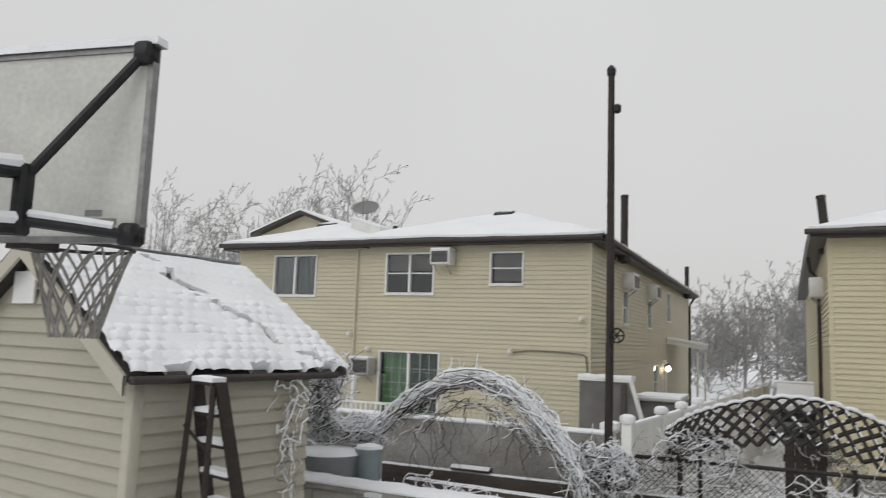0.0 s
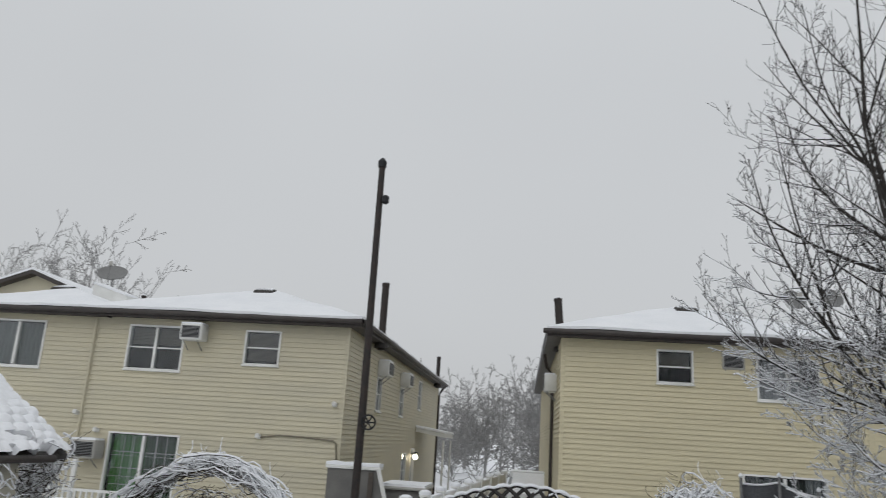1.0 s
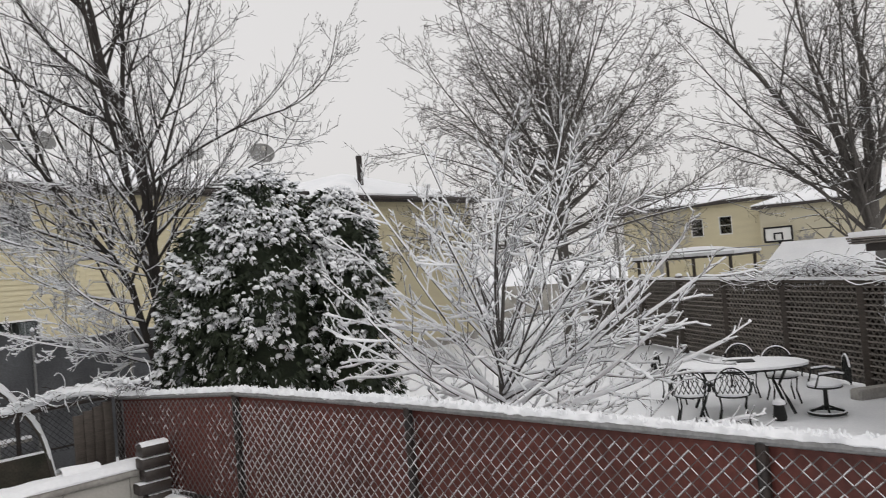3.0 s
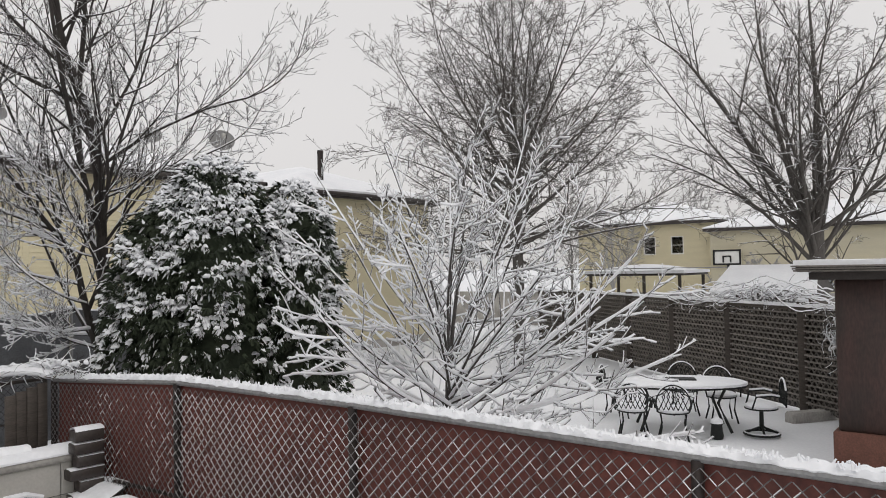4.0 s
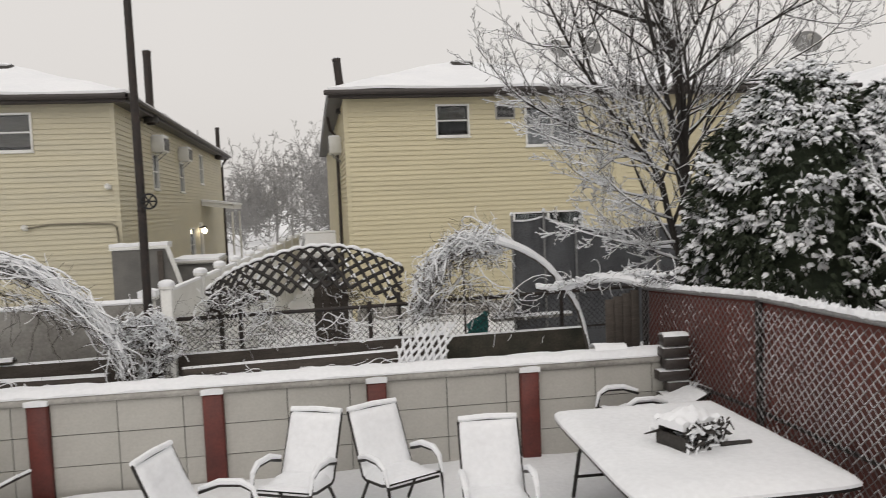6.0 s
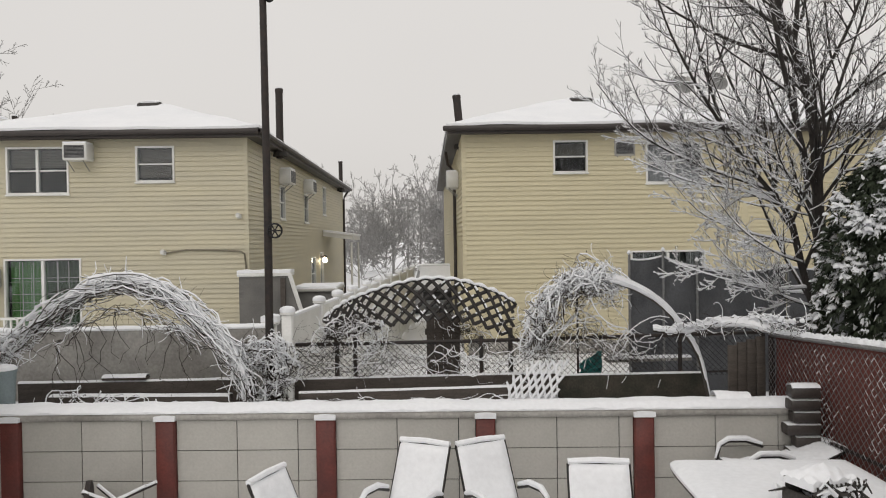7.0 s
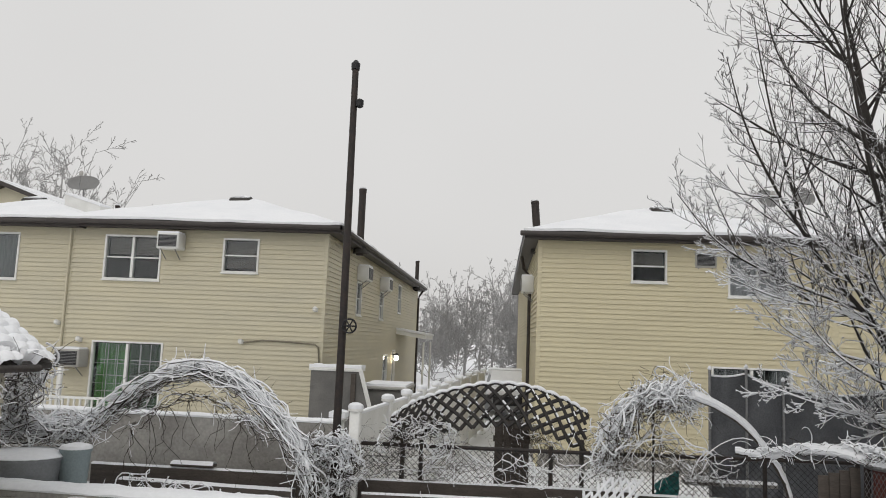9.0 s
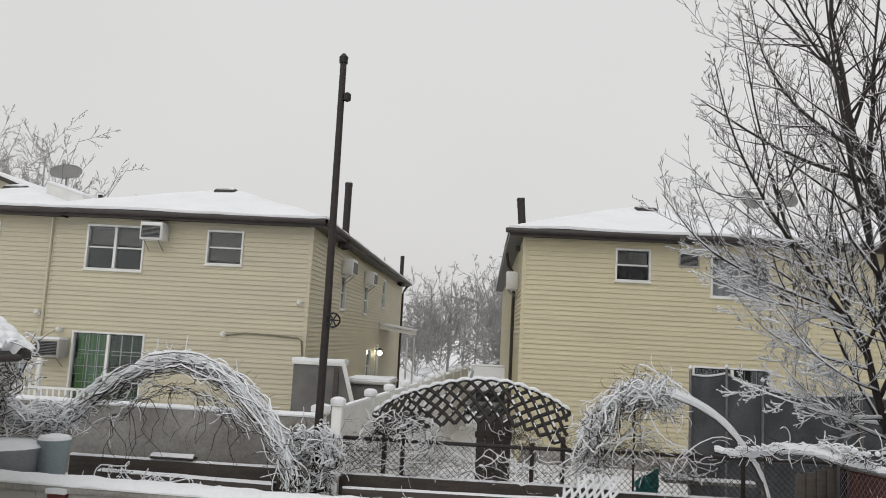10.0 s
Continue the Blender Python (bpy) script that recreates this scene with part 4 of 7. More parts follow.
for sgn, x_e in ((1, 0.0), (-1, -SW)):
    e, r = Vector((x_e, 0, SEV)), Vector((-SW / 2, 0, SRG))
    g = Geo().add([(x_e, -0.05, SEV - 0.05), (-SW / 2, -0.05, SRG - 0.05), (-SW / 2, SLN, SRG - 0.05), (x_e, SLN, SEV - 0.05), (x_e, -0.05, SEV), (-SW / 2, -0.05, SRG), (-SW / 2, SLN, SRG), (x_e, SLN, SEV)],
                  [(3, 2, 1, 0), (4, 5, 6, 7), (0, 1, 5, 4), (2, 3, 7, 6), (0, 4, 7, 3)])
    part("roof_slope", g, SHINGLE, shed, smooth=False)
    part("rake_board", Geo().add([(x_e, -0.055, SEV - 0.16), (-SW / 2, -0.055, SRG - 0.16), (-SW / 2, -0.055, SRG + 0.0), (x_e, -0.055, SEV + 0.0), (x_e, -0.085, SEV - 0.16), (-SW / 2, -0.085, SRG - 0.16), (-SW / 2, -0.085, SRG), (x_e, -0.085, SEV)],
                                 [(0, 1, 2, 3), (7, 6, 5, 4), (4, 5, 1, 0), (3, 2, 6, 7)]), CORNER, shed, smooth=False)
part("gutter", Geo().soft_box(0.0, -0.05, SEV - 0.07, 0.07, SLN - 0.2, SEV - 0.005, 0.015), DARK_TRIM, shed)


def shed_snow(u, v):
    """Snow over tiles: rows of dimples between rounded lumps, with a slid crack."""
    along, up = v * (SLN + 0.04), u
    row = up * 15
    col = along / 0.17 + 0.5 * (int(row) % 2) + 0.35 * nz(along * 3, row * 0.8, 6)
    lump = (abs(math.sin(math.pi * row)) ** 0.5 * 0.55 + 0.45) * abs(math.sin(math.pi * col)) ** 0.5
    t = 0.042 + 0.058 * lump * max(0.12, min(1.0, 0.55 + 1.6 * nz(along * 1.9, up * 5, 4))) * (1 - 0.7 * up * up) + 0.03 * nz(along * 1.5, up * 4, 2)
    crack = abs(along - (2.25 - 1.15 * up + 0.08 * math.sin(up * 22)))
    if crack < 0.05 and 0.02 < up < 0.8 and nz(up * 9, 3) > -0.2:
        t = -0.04
    if abs(along - (1.75 - 0.5 * up + 0.05 * math.sin(up * 31))) < 0.04 and 0.6 < up < 0.97 and nz(up * 12, 8) > -0.1:
        t = -0.04
    if up < 0.035 and nz(along * 3.2, 2) > 0.12:
        t = -0.02
    n = Vector((math.sin(pit), 0, math.cos(pit)))
    return tuple(Vector((0.03 - (SW / 2 + 0.03) * up, -0.06 + along, SEV - 0.005 + (SRG - SEV) * up)) + n * t)


part("snow", Geo().sheet(shed_snow, 150, 140), SNOW, shed, "thick snow dimpled by the tiles below")
part("snow", Geo().sheet(lambda u, v: (-SW / 2 - (SW / 2) * u, SLN * v - 0.05 * 1, SRG - (SRG - SEV) * u + 0.07), 8, 8), SNOW, shed)


def ladder(m, h=1.75):
    l = thing("stepladder", "rusty stepladder with snow on each tread, against the shed", "ladder", at=m)
    for s in (-1, 1):
        part("rail", Geo().add([(s * (0.17 + 0.13 * k) + dx, -0.50 * k + dy, h - h * k) for k in (0, 1) for dx, dy in ((-0.022, -0.05), (0.022, -0.05), (0.022, 0.05), (-0.022, 0.05))],
                               [(0, 1, 5, 4), (1, 2, 6, 5), (2, 3, 7, 6), (3, 0, 4, 7), (0, 3, 2, 1), (4, 5, 6, 7)]), RUST, l, smooth=False)
        part("back_leg", Geo().tube([(s * 0.15, 0.05, h - 0.03), (s * 0.24, 0.13, 0.0)], 0.024, 6), RUST, l)
    for k in range(9):
        q = k / 9
        z, y, w = h * (1 - q), -0.50 * q, 0.15 + 0.13 * q
        t = part("tread", Geo().soft_box(-w, y - 0.06, z - 0.03, w, y + 0.06, z, 0.006), RUST, l)
        part("snow", Geo().mound(lambda a, b: (-w + 2 * w * a, y - 0.065 + 0.13 * b, z + 0.035 + 0.015 * math.sin(a * 3.1) * math.sin(b * 3.1) + 0.008 * nz(a * 4, k)), 10, 5, lambda xx, yy: z - 0.002), SNOW, t)
    for k in range(3):
        z = h * (0.25 + 0.25 * k)
        part("brace", Geo().tube([(-0.2, 0.07, z), (0.2, 0.07, z + 0.2)], 0.014, 5), RUST, l)


ladder(SH @ Matrix.Translation((0.30, 0.50, 0.0)) @ Matrix.Rotation(radians(172), 4, "Z"), 2.26)

# ---- basketball goal ----
CLEAR = material("hazy_acrylic", (0.62, 0.62, 0.58), 0.35, vary=0.12, scale=3.2, tint=(0.50, 0.50, 0.47), bump=0.08)
BG = Matrix.Translation((-2.33, 2.19, 0)) @ Matrix.Rotation(radians(10), 4, "Z")
goal = thing("basketball_hoop", "basketball hoop seen from behind, hazy board edged with snow", "basketball hoop", at=BG)
BW, B0, B1 = 1.22, 3.0, 3.82
part("backboard", Geo().box(-BW + 0.02, 0.0, B0 + 0.02, -0.02, 0.018, B1 - 0.02), CLEAR, goal, "hazy clear acrylic backboard", smooth=False)
g = Geo()
g.box(-BW, -0.012, B0, 0, 0.03, B0 + 0.025).box(-BW, -0.012, B1 - 0.025, 0, 0.03, B1).box(-BW, -0.012, B0 + 0.025, -BW + 0.025, 0.03, B1 - 0.025).box(-0.025, -0.012, B0 + 0.025, 0, 0.03, B1 - 0.025)
part("board_frame", g, STEEL, goal, smooth=False)
part("target_line", Geo().box(-0.86, 0.019, 3.42, -0.36, 0.022, 3.47).box(-0.86, 0.019, 3.12, -0.81, 0.022, 3.42).box(-0.41, 0.019, 3.12, -0.36, 0.022, 3.42), WHITE, goal, smooth=False)
part("maker_mark", Geo().box(-0.34, -0.003, 3.075, -0.12, -0.001, 3.10).box(-0.27, -0.003, 3.11, -0.19, -0.001, 3.135), material("grey_print", (0.22, 0.22, 0.22), 0.6), goal, "plain grey printed mark", smooth=False)
part("snow", Geo().mound(lambda a, b: (-BW - 0.01 + (BW + 0.03) * a, -0.025 + 0.07 * b, B1 + 0.03 + 0.006 * nz(a * 12, b)), 40, 4, lambda x, y: B1 - 0.003), SNOW, goal)
mid = Vector((-BW / 2, -0.2, 3.13))
for side in (1, -1):
    mx = mid.x + side * 0.22
    for x, z in ((mid.x + side * 0.57, B1 - 0.04), (mid.x + side * 0.57, B0 + 0.03)):
        s = part("strut", Geo().tube([(x, -0.02, z), (mx, -0.2, 3.23 if z > 3.4 else 3.06)], 0.022, 8), BLACK, goal, "black steel strut")
        part("bracket", Geo().soft_box(x - 0.04, -0.05, z - 0.045, x + 0.04, 0.034, z + 0.045, 0.012), BLACK, s)
        if z < 3.4:
            part("snow", Geo().tube([(x - side * 0.05, -0.05, z + 0.03), (mx, -0.2, 3.09)], 0.02, 6), SNOW, s)
    part("mount", Geo().soft_box(mx - 0.03, -0.24, 3.0, mx + 0.03, -0.17, 3.28, 0.012), BLACK, goal)
    for dz in (0.12, -0.1):
        part("arm", Geo().tube([(mx, -0.2, 3.13 + dz), (mid.x - 0.1 + side * 0.05, -1.0, 3.05 + dz)], 0.03, 8), BLACK, goal)
        part("snow", Geo().tube([(mx, -0.23, 3.165 + dz), (mid.x - 0.1 + side * 0.05, -0.95, 3.087 + dz)], 0.028, 6), SNOW, goal)
part("pole", Geo().tube([(mid.x - 0.1, -1.0, 3.2), (mid.x - 0.1, -1.05, 0.0)], 0.05, 12), BLACK, goal)
part("base", Geo().soft_box(mid.x - 0.45, -1.75, -0.02, mid.x + 0.25, -0.8, 0.18, 0.06), BLACK, goal)
rc = Vector((-BW / 2, 0.40, 3.03))
part("rim", Geo().tube([rc + Vector((0.228 * math.cos(a), 0.228 * math.sin(a), 0)) for a in np.linspace(0, 2 * math.pi, 33)], 0.009, 8, cap=False).box(rc.x - 0.06, 0.02, 2.98, rc.x + 0.06, 0.19, 3.04), RUST, goal)
NET = material("grey_net_cord", (0.30, 0.29, 0.27), 0.9, vary=0.2)
g = Geo()
nn, levels = 12, 7
for k in range(nn):
    for sgn in (-1, 1):
        pts = []
        for i in range(levels * 2 + 1):
            q = i / (levels * 2)
            a = 2 * math.pi * (k + sgn * 2.2 * q) / nn
            r = 0.225 * (1 - 0.55 * q ** 0.8)
            pts.append(rc + Vector((r * math.cos(a), r * math.sin(a), -0.42 * q)))
        g.tube(pts, 0.007, 4)
part("net", g, NET, goal, "grey cord net")


# ---- patio furniture ----
FRAME = material("bronze_tube", (0.035, 0.032, 0.030), 0.45, metal=0.5, vary=0.2, scale=9)
SLING = material("dark_sling_mesh", (0.06, 0.058, 0.055), 0.8, vary=0.25, scale=18)


def patio_chair(m, label, snow=True, recline=0.0):
    m = m @ Matrix.Diagonal((0.88, 0.93, 0.87, 1))
    c = thing("patio_chair", label, "chair", "sling chairs on the patio", at=m)

    def sling(u, v, lift=0.0):
        """v from the front edge of the seat to the top of the back."""
        if v < 0.45:
            q = v / 0.45
            p = Vector((0, -0.24 + 0.46 * q, 0.43 - 0.05 * q + (0.03 * (1 - q * 4) if q < 0.25 else 0)))
            n = Vector((0, 0.1, 1))
        else:
            q = (v - 0.45) / 0.55
            p = Vector((0, 0.22 + (0.26 + 0.34 * recline) * q, 0.38 + (0.60 - 0.36 * recline) * q))
            n = Vector((0, -0.92 + 0.4 * recline, 0.4 + 0.5 * recline))
        p = p + n * lift
        p.x = -0.25 + 0.50 * u
        return p
    part("sling", Geo().sheet(lambda u, v: sling(u, v), 6, 24).sheet(lambda u, v: sling(1 - u, v, -0.008), 6, 24), SLING, c, "dark mesh sling")
    for s in (-1, 1):
        x = s * 0.27
        part("side_rail", Geo().tube([sling(0.5, v) + Vector((x, 0, 0)) for v in np.linspace(0, 1, 18)], 0.014, 8), FRAME, c)
        part("arm", Geo().tube([(x * 1.06, -0.30, 0.02), (x * 1.06, -0.27, 0.40), (x * 1.1, -0.22, 0.585), (x * 1.12, -0.12, 0.63), (x * 1.12, 0.08, 0.62), (x * 1.08, 0.26, 0.55)], 0.015, 8), FRAME, c)
        part("leg", Geo().tube([(x * 1.04, 0.12, 0.38), (x * 1.06, 0.34, 0.02)], 0.015, 8), FRAME, c)
        if snow:
            part("arm_snow", Geo().tube([(x * 1.08, -0.27, 0.46), (x * 1.1, -0.225, 0.61), (x * 1.12, -0.12, 0.665), (x * 1.12, 0.08, 0.655), (x * 1.08, 0.25, 0.59)], [0.012, 0.024, 0.03, 0.03, 0.02], 7), SNOW, c)
    yt, zt = 0.48 + 0.34 * recline, 0.98 - 0.36 * recline
    part("crossbar", Geo().tube([(-0.27, -0.24, 0.42), (0.27, -0.24, 0.42)], 0.012, 6), FRAME, c)
    part("crossbar", Geo().tube([(-0.27, yt, zt), (0.27, yt, zt)], 0.013, 6), FRAME, c)
    if snow:
        def top(u, v):
            e = min(1, min(u, 1 - u) * 8, min(v, 1 - v) * 14) ** 0.5
            heap = 0.035 + 0.055 * math.exp(-((v - 0.38) / 0.2) ** 2) + 0.012 * nz(u * 5, v * 18, m[0][3])
            return sling(-0.05 + 1.10 * u, v, 0.006 + heap * e)
        part("snow", Geo().sheet(top, 14, 40), SNOW, c, "snow lying on seat and back")
        part("back_snow", Geo().tube([(-0.27, yt, zt + 0.02), (0, yt - 0.005, zt + 0.035), (0.27, yt, zt + 0.02)], 0.028, 7), SNOW, c)
    return c


def chair_at(x, y, face, **k):
    """face: the way the sitter looks, degrees from +x."""
    return Matrix.Translation((x, y, 0.03)) @ Matrix.Rotation(radians(face + 90), 4, "Z")


patio_chair(chair_at(-0.25, 6.12, -116), "sling patio chair heaped with snow, angled to its neighbour")
patio_chair(chair_at(0.61, 6.12, -66), "sling patio chair heaped with snow, turned outward")
patio_chair(chair_at(1.27, 5.40, -95), "sling patio chair heaped with snow beside the table")
patio_chair(chair_at(-0.84, 5.55, -22), "sling patio chair heaped with snow, seen from its side")
patio_chair(chair_at(0.42, 4.45, 112), "dark sling patio chair with its bare back to the house")
patio_chair(chair_at(1.5, 4.42, 82), "dark sling patio chair drawn up to the table")
patio_chair(chair_at(3.0, 6.88, 188) @ Matrix.Translation((0, 0, 0.1)), "sling patio chair with a reclined back in the fence corner", recline=1.0)

tb = thing("patio_table", "large rectangular patio table buried under snow", "table")
TC = [(2.0, 6.33), (3.50, 6.24), (3.44, 4.20), (1.90, 4.27)]


def quad_at(u, v):
    a, b = Vector(TC[0]).lerp(Vector(TC[1]), u), Vector(TC[3]).lerp(Vector(TC[2]), u)
    return a.lerp(b, v)


def rounded(u, v, r=0.05):
    """Keeps a sheet's corners round."""
    cu, cv = (u - 0.5) * 2, (v - 0.5) * 2
    k = 1 - 0.035 * (abs(cu) ** 6) * (abs(cv) ** 6)
    return quad_at(0.5 + cu * k / 2, 0.5 + cv * k / 2)


def table_sheet(z, inset, hump):
    def fn(u, v):
        p = rounded(inset + (1 - 2 * inset) * u, inset + (1 - 2 * inset) * v)
        e = min(1, min(u, 1 - u, v, 1 - v) * 14) ** 0.5
        return (p.x, p.y, z + hump * e + (0.012 * nz(u * 4, v * 5, 3) * e if hump else 0))
    return fn


part("tabletop", Geo().mound(table_sheet(0.715, 0.0, 0.0), 12, 12, lambda x, y: 0.685), FRAME, tb, smooth=False)
part("snow", Geo().mound(table_sheet(0.735, -0.006, 0.05), 40, 40, lambda x, y: 0.712), SNOW, tb, "smooth thick layer of snow")
for u, v in ((0.09, 0.07), (0.91, 0.07), (0.09, 0.93), (0.91, 0.93)):
    p = quad_at(u, v)
    q = quad_at(0.5 + (u - 0.5) * 0.72, v)
    part("leg", Geo().tube([(p.x, p.y, 0.0), (p.x * 0.6 + q.x * 0.4, p.y, 0.4), (q.x, q.y, 0.69)], 0.018, 8), FRAME, tb)
a, b = quad_at(0.1, 0.07), quad_at(0.9, 0.07)
part("stretcher", Geo().tube([(a.x, a.y, 0.2), (b.x, b.y, 0.2)], 0.013, 6), FRAME, tb)

CRATE = material("dark_wicker", (0.05, 0.045, 0.04), 0.8, vary=0.4, scale=14)
cr = thing("napkin_holder", "dark woven holder half buried in snow on the table", "holder", at=pose(2.68, 5.12, 0.772, 0, 0, 20) @ Matrix.Scale(1.3, 4))
for x in (-0.14, 0.14):
    part("side", Geo().soft_box(x - 0.012, -0.11, 0.0, x + 0.012, 0.11, 0.09, 0.006), CRATE, cr)
part("back", Geo().soft_box(-0.13, 0.09, 0.0, 0.13, 0.11, 0.12, 0.006), CRATE, cr)
g = Geo()
for k in range(9):
    g.tube([(-0.13 + 0.0325 * k, -0.11, 0.0), (-0.13 + 0.0325 * k, -0.11, 0.15)], 0.006, 5)
for k in range(4):
    g.tube([(-0.13, -0.113, 0.03 + 0.035 * k), (0.13, -0.113, 0.03 + 0.035 * k)], 0.006, 5)
part("front", g, CRATE, cr)
part("snow", Geo().mound(lambda a, b: (-0.15 + 0.30 * a, -0.10 + 0.22 * b, 0.165 + 0.055 * math.sin(a * 3.1) * math.sin(b * 3.1) + 0.03 * nz(a * 5, b * 5)), 18, 14, lambda x, y: 0.125), SNOW, cr)
rnd = random.Random(4)
g, gw = Geo(), Geo()
for k in range(70):
    p = Vector((rnd.uniform(-0.15, 0.16), rnd.choice((-0.125, -0.12, 0.11)), rnd.uniform(0.0, 0.15)))
    (g if rnd.random() < 0.55 else gw).tube([p, p + Vector((rnd.gauss(0, 0.03), rnd.gauss(-0.01, 0.012), rnd.gauss(0.01, 0.025))), p + Vector((rnd.gauss(0, 0.05), rnd.gauss(-0.015, 0.015), rnd.gauss(0, 0.03)))], [0.006, rnd.uniform(0.008, 0.014), 0.004], 5)
part("dry_leaves", g, CRATE, cr)["kind"] = "stuff"
part("snow_crust", gw, SNOW, cr)["kind"] = "stuff"
part("handle", Geo().tube([(0.1, -0.14, 0.02), (0.28, -0.2, 0.015)], 0.014, 6), CRATE, cr)

st = thing("folding_stool", "small overturned stool with crossed snowy legs by the wall", "stool", at=pose(-2.98, 7.1, 0.03, 0, 0, -10))
part("seat", Geo().tube([(-0.3, 0.0, 0.2), (-0.26, 0.02, 0.2)], 0.19, 20), RUST, st)
for a, b in (((-0.26, -0.12, 0.32), (0.30, 0.05, 0.05)), ((-0.26, 0.12, 0.30), (0.24, -0.10, 0.12)), ((-0.26, -0.12, 0.08), (0.36, -0.08, 0.38)), ((-0.26, 0.12, 0.08), (0.36, 0.10, 0.36))):
    l = part("leg", Geo().tube([a, b], 0.014, 6), RUST, st)
    part("snow", Geo().tube([(a[0], a[1], a[2] + 0.02), (b[0], b[1], b[2] + 0.02)], 0.016, 6), SNOW, l)

# ---- garden bed: buckets, lumber, chain link, arches ----
PLASTIC = material("grey_plastic", (0.23, 0.24, 0.25), 0.5, vary=0.12, scale=3, tint=(0.19, 0.20, 0.205))
BLUEGREY = material("blue_grey_plastic", (0.27, 0.33, 0.34), 0.45, vary=0.12, scale=3)


def bucket(x, y, z, r0, r1, h, mat, label):
    b = thing("bucket", label, "bucket", at=pose(x, y, z))
    part("body", Geo().lathe([(r0, 0), (r1, h), (r1 * 1.05, h), (r1 * 1.05, h + 0.03), (r1 * 0.95, h + 0.03), (r1 * 0.94, h - 0.02)], 28), mat, b)
    part("snow", Geo().lathe([(r1 * 1.0, h + 0.01), (r1 * 1.07, h + 0.035), (r1 * 0.95, h + 0.065), (r1 * 0.4, h + 0.085), (0.01, h + 0.09)], 24), SNOW, b)
    return b


bucket(-5.28, 8.3, 0.64, 0.35, 0.42, 0.54, PLASTIC, "large grey plastic tub under snow with vines")
bucket(-4.78, 8.42, 0.64, 0.13, 0.165, 0.62, BLUEGREY, "blue-grey plastic bucket rimmed with snow")


def plank(a, b, w, t, label, mat=DARK_WOOD, snow=0.035):
    """A board lying from a to b, with snow along it."""
    a, b = Vector(a), Vector(b)
    d = b - a
    m = Matrix.Translation(a) @ Matrix.Rotation(math.atan2(d.y, d.x), 4, "Z") @ Matrix.Rotation(-math.asin(d.z / d.length), 4, "Y")
    ln = d.length
    p = thing("timber", label, "timber")
    part("board", Geo().soft_box(0, -w / 2, 0, ln, w / 2, t, 0.008, m), mat, p)
    if snow:
        part("snow", Geo().sheet(lambda u, v: m @ Vector((ln * u, (v - 0.5) * w * 1.04, t + snow * (1 - (2 * v - 1) ** 4) * (1 + 0.4 * nz(u * ln * 3, v, a.x)))), max(8, int(ln * 8)), 6), SNOW, p)


plank((-5.15, 9.5, 0.60), (-2.2, 9.5, 0.60), 0.10, 0.34, "dark bed-edge timber with snow on it", snow=0.02)
plank((-4.6, 9.2, 0.62), (-2.4, 9.05, 0.62), 0.16, 0.21, "dark bed-edge timber with snow on it", snow=0.02)
plank((-4.1, 9.5, 0.965), (-3.55, 9.5, 0.965), 0.16, 0.03, "short board lying on the bed timber")
plank((-2.1, 9.5, 0.58), (1.6, 9.5, 0.60), 0.08, 0.34, "long dark board edging the bed", snow=0.018)
plank((-1.6, 9.15, 0.62), (1.0, 9.25, 0.63), 0.10, 0.20, "long dark rail along the bed", snow=0.018)
plank((1.62, 9.45, 0.52), (3.5, 9.45, 0.52), 0.10, 0.40, "mossy retaining timber edging the bed", material("mossy_timber", (0.062, 0.052, 0.040), 0.9, vary=0.4, scale=5, tint=(0.028, 0.030, 0.020)), 0.015)
plank((2.3, 9.75, 1.03), (3.4, 9.75, 1.04), 0.2, 0.04, "grey board across the bed", CONCRETE, 0.02)
for k in range(10):
    plank((3.40 + 0.05 * (k % 2) + 0.02 * (k % 3), 7.14, 0.03 + 0.118 * k), (3.72, 7.12, 0.03 + 0.118 * k), 0.15, 0.10, "dark board stacked in the fence corner", DARK_TRIM, 0.03 if k == 9 else 0.007)
plank((2.85, 7.5, 1.01), (3.2, 7.48, 1.01), 0.2, 0.02, "thin slab lying on the wall end", CONCRETE, 0.05)
cloth = Geo().sheet(lambda u, v: (1.95 + 0.3 * u + 0.04 * nz(u * 4, v * 4), 9.75 + 0.06 * nz(u * 5, v * 5, 3), 0.85 + 0.34 * v * (0.5 + 0.5 * u) + 0.03 * nz(u * 7, v * 6, 1)), 14, 12)
solid("plastic_bag", cloth, material("teal_plastic", (0.02, 0.21, 0.20), 0.4, vary=0.2), "crumpled teal plastic bag behind the chain link", "bag")

cl = thing("chain_link_fence", "low rusty chain-link fence with dark rails, grown with vines", "fence")
CY = 9.58
part("top_rail", Geo().tube([(-2.0, CY, 1.345), (0.5, CY, 1.355), (4.3, CY, 1.40)], 0.024, 8), RUST, cl)
part("bottom_rail", Geo().tube([(-2.0, CY, 0.87), (4.3, CY, 0.91)], 0.014, 6), RUST, cl)
for x in (-2.0, -0.95, 0.66, 1.9, 3.22, 4.3):
    part("post", Geo().tube([(x, CY, 0.5), (x, CY, 1.42 if x != 1.9 else 2.1)], 0.027 if x != 1.9 else 0.014, 8), RUST, cl)


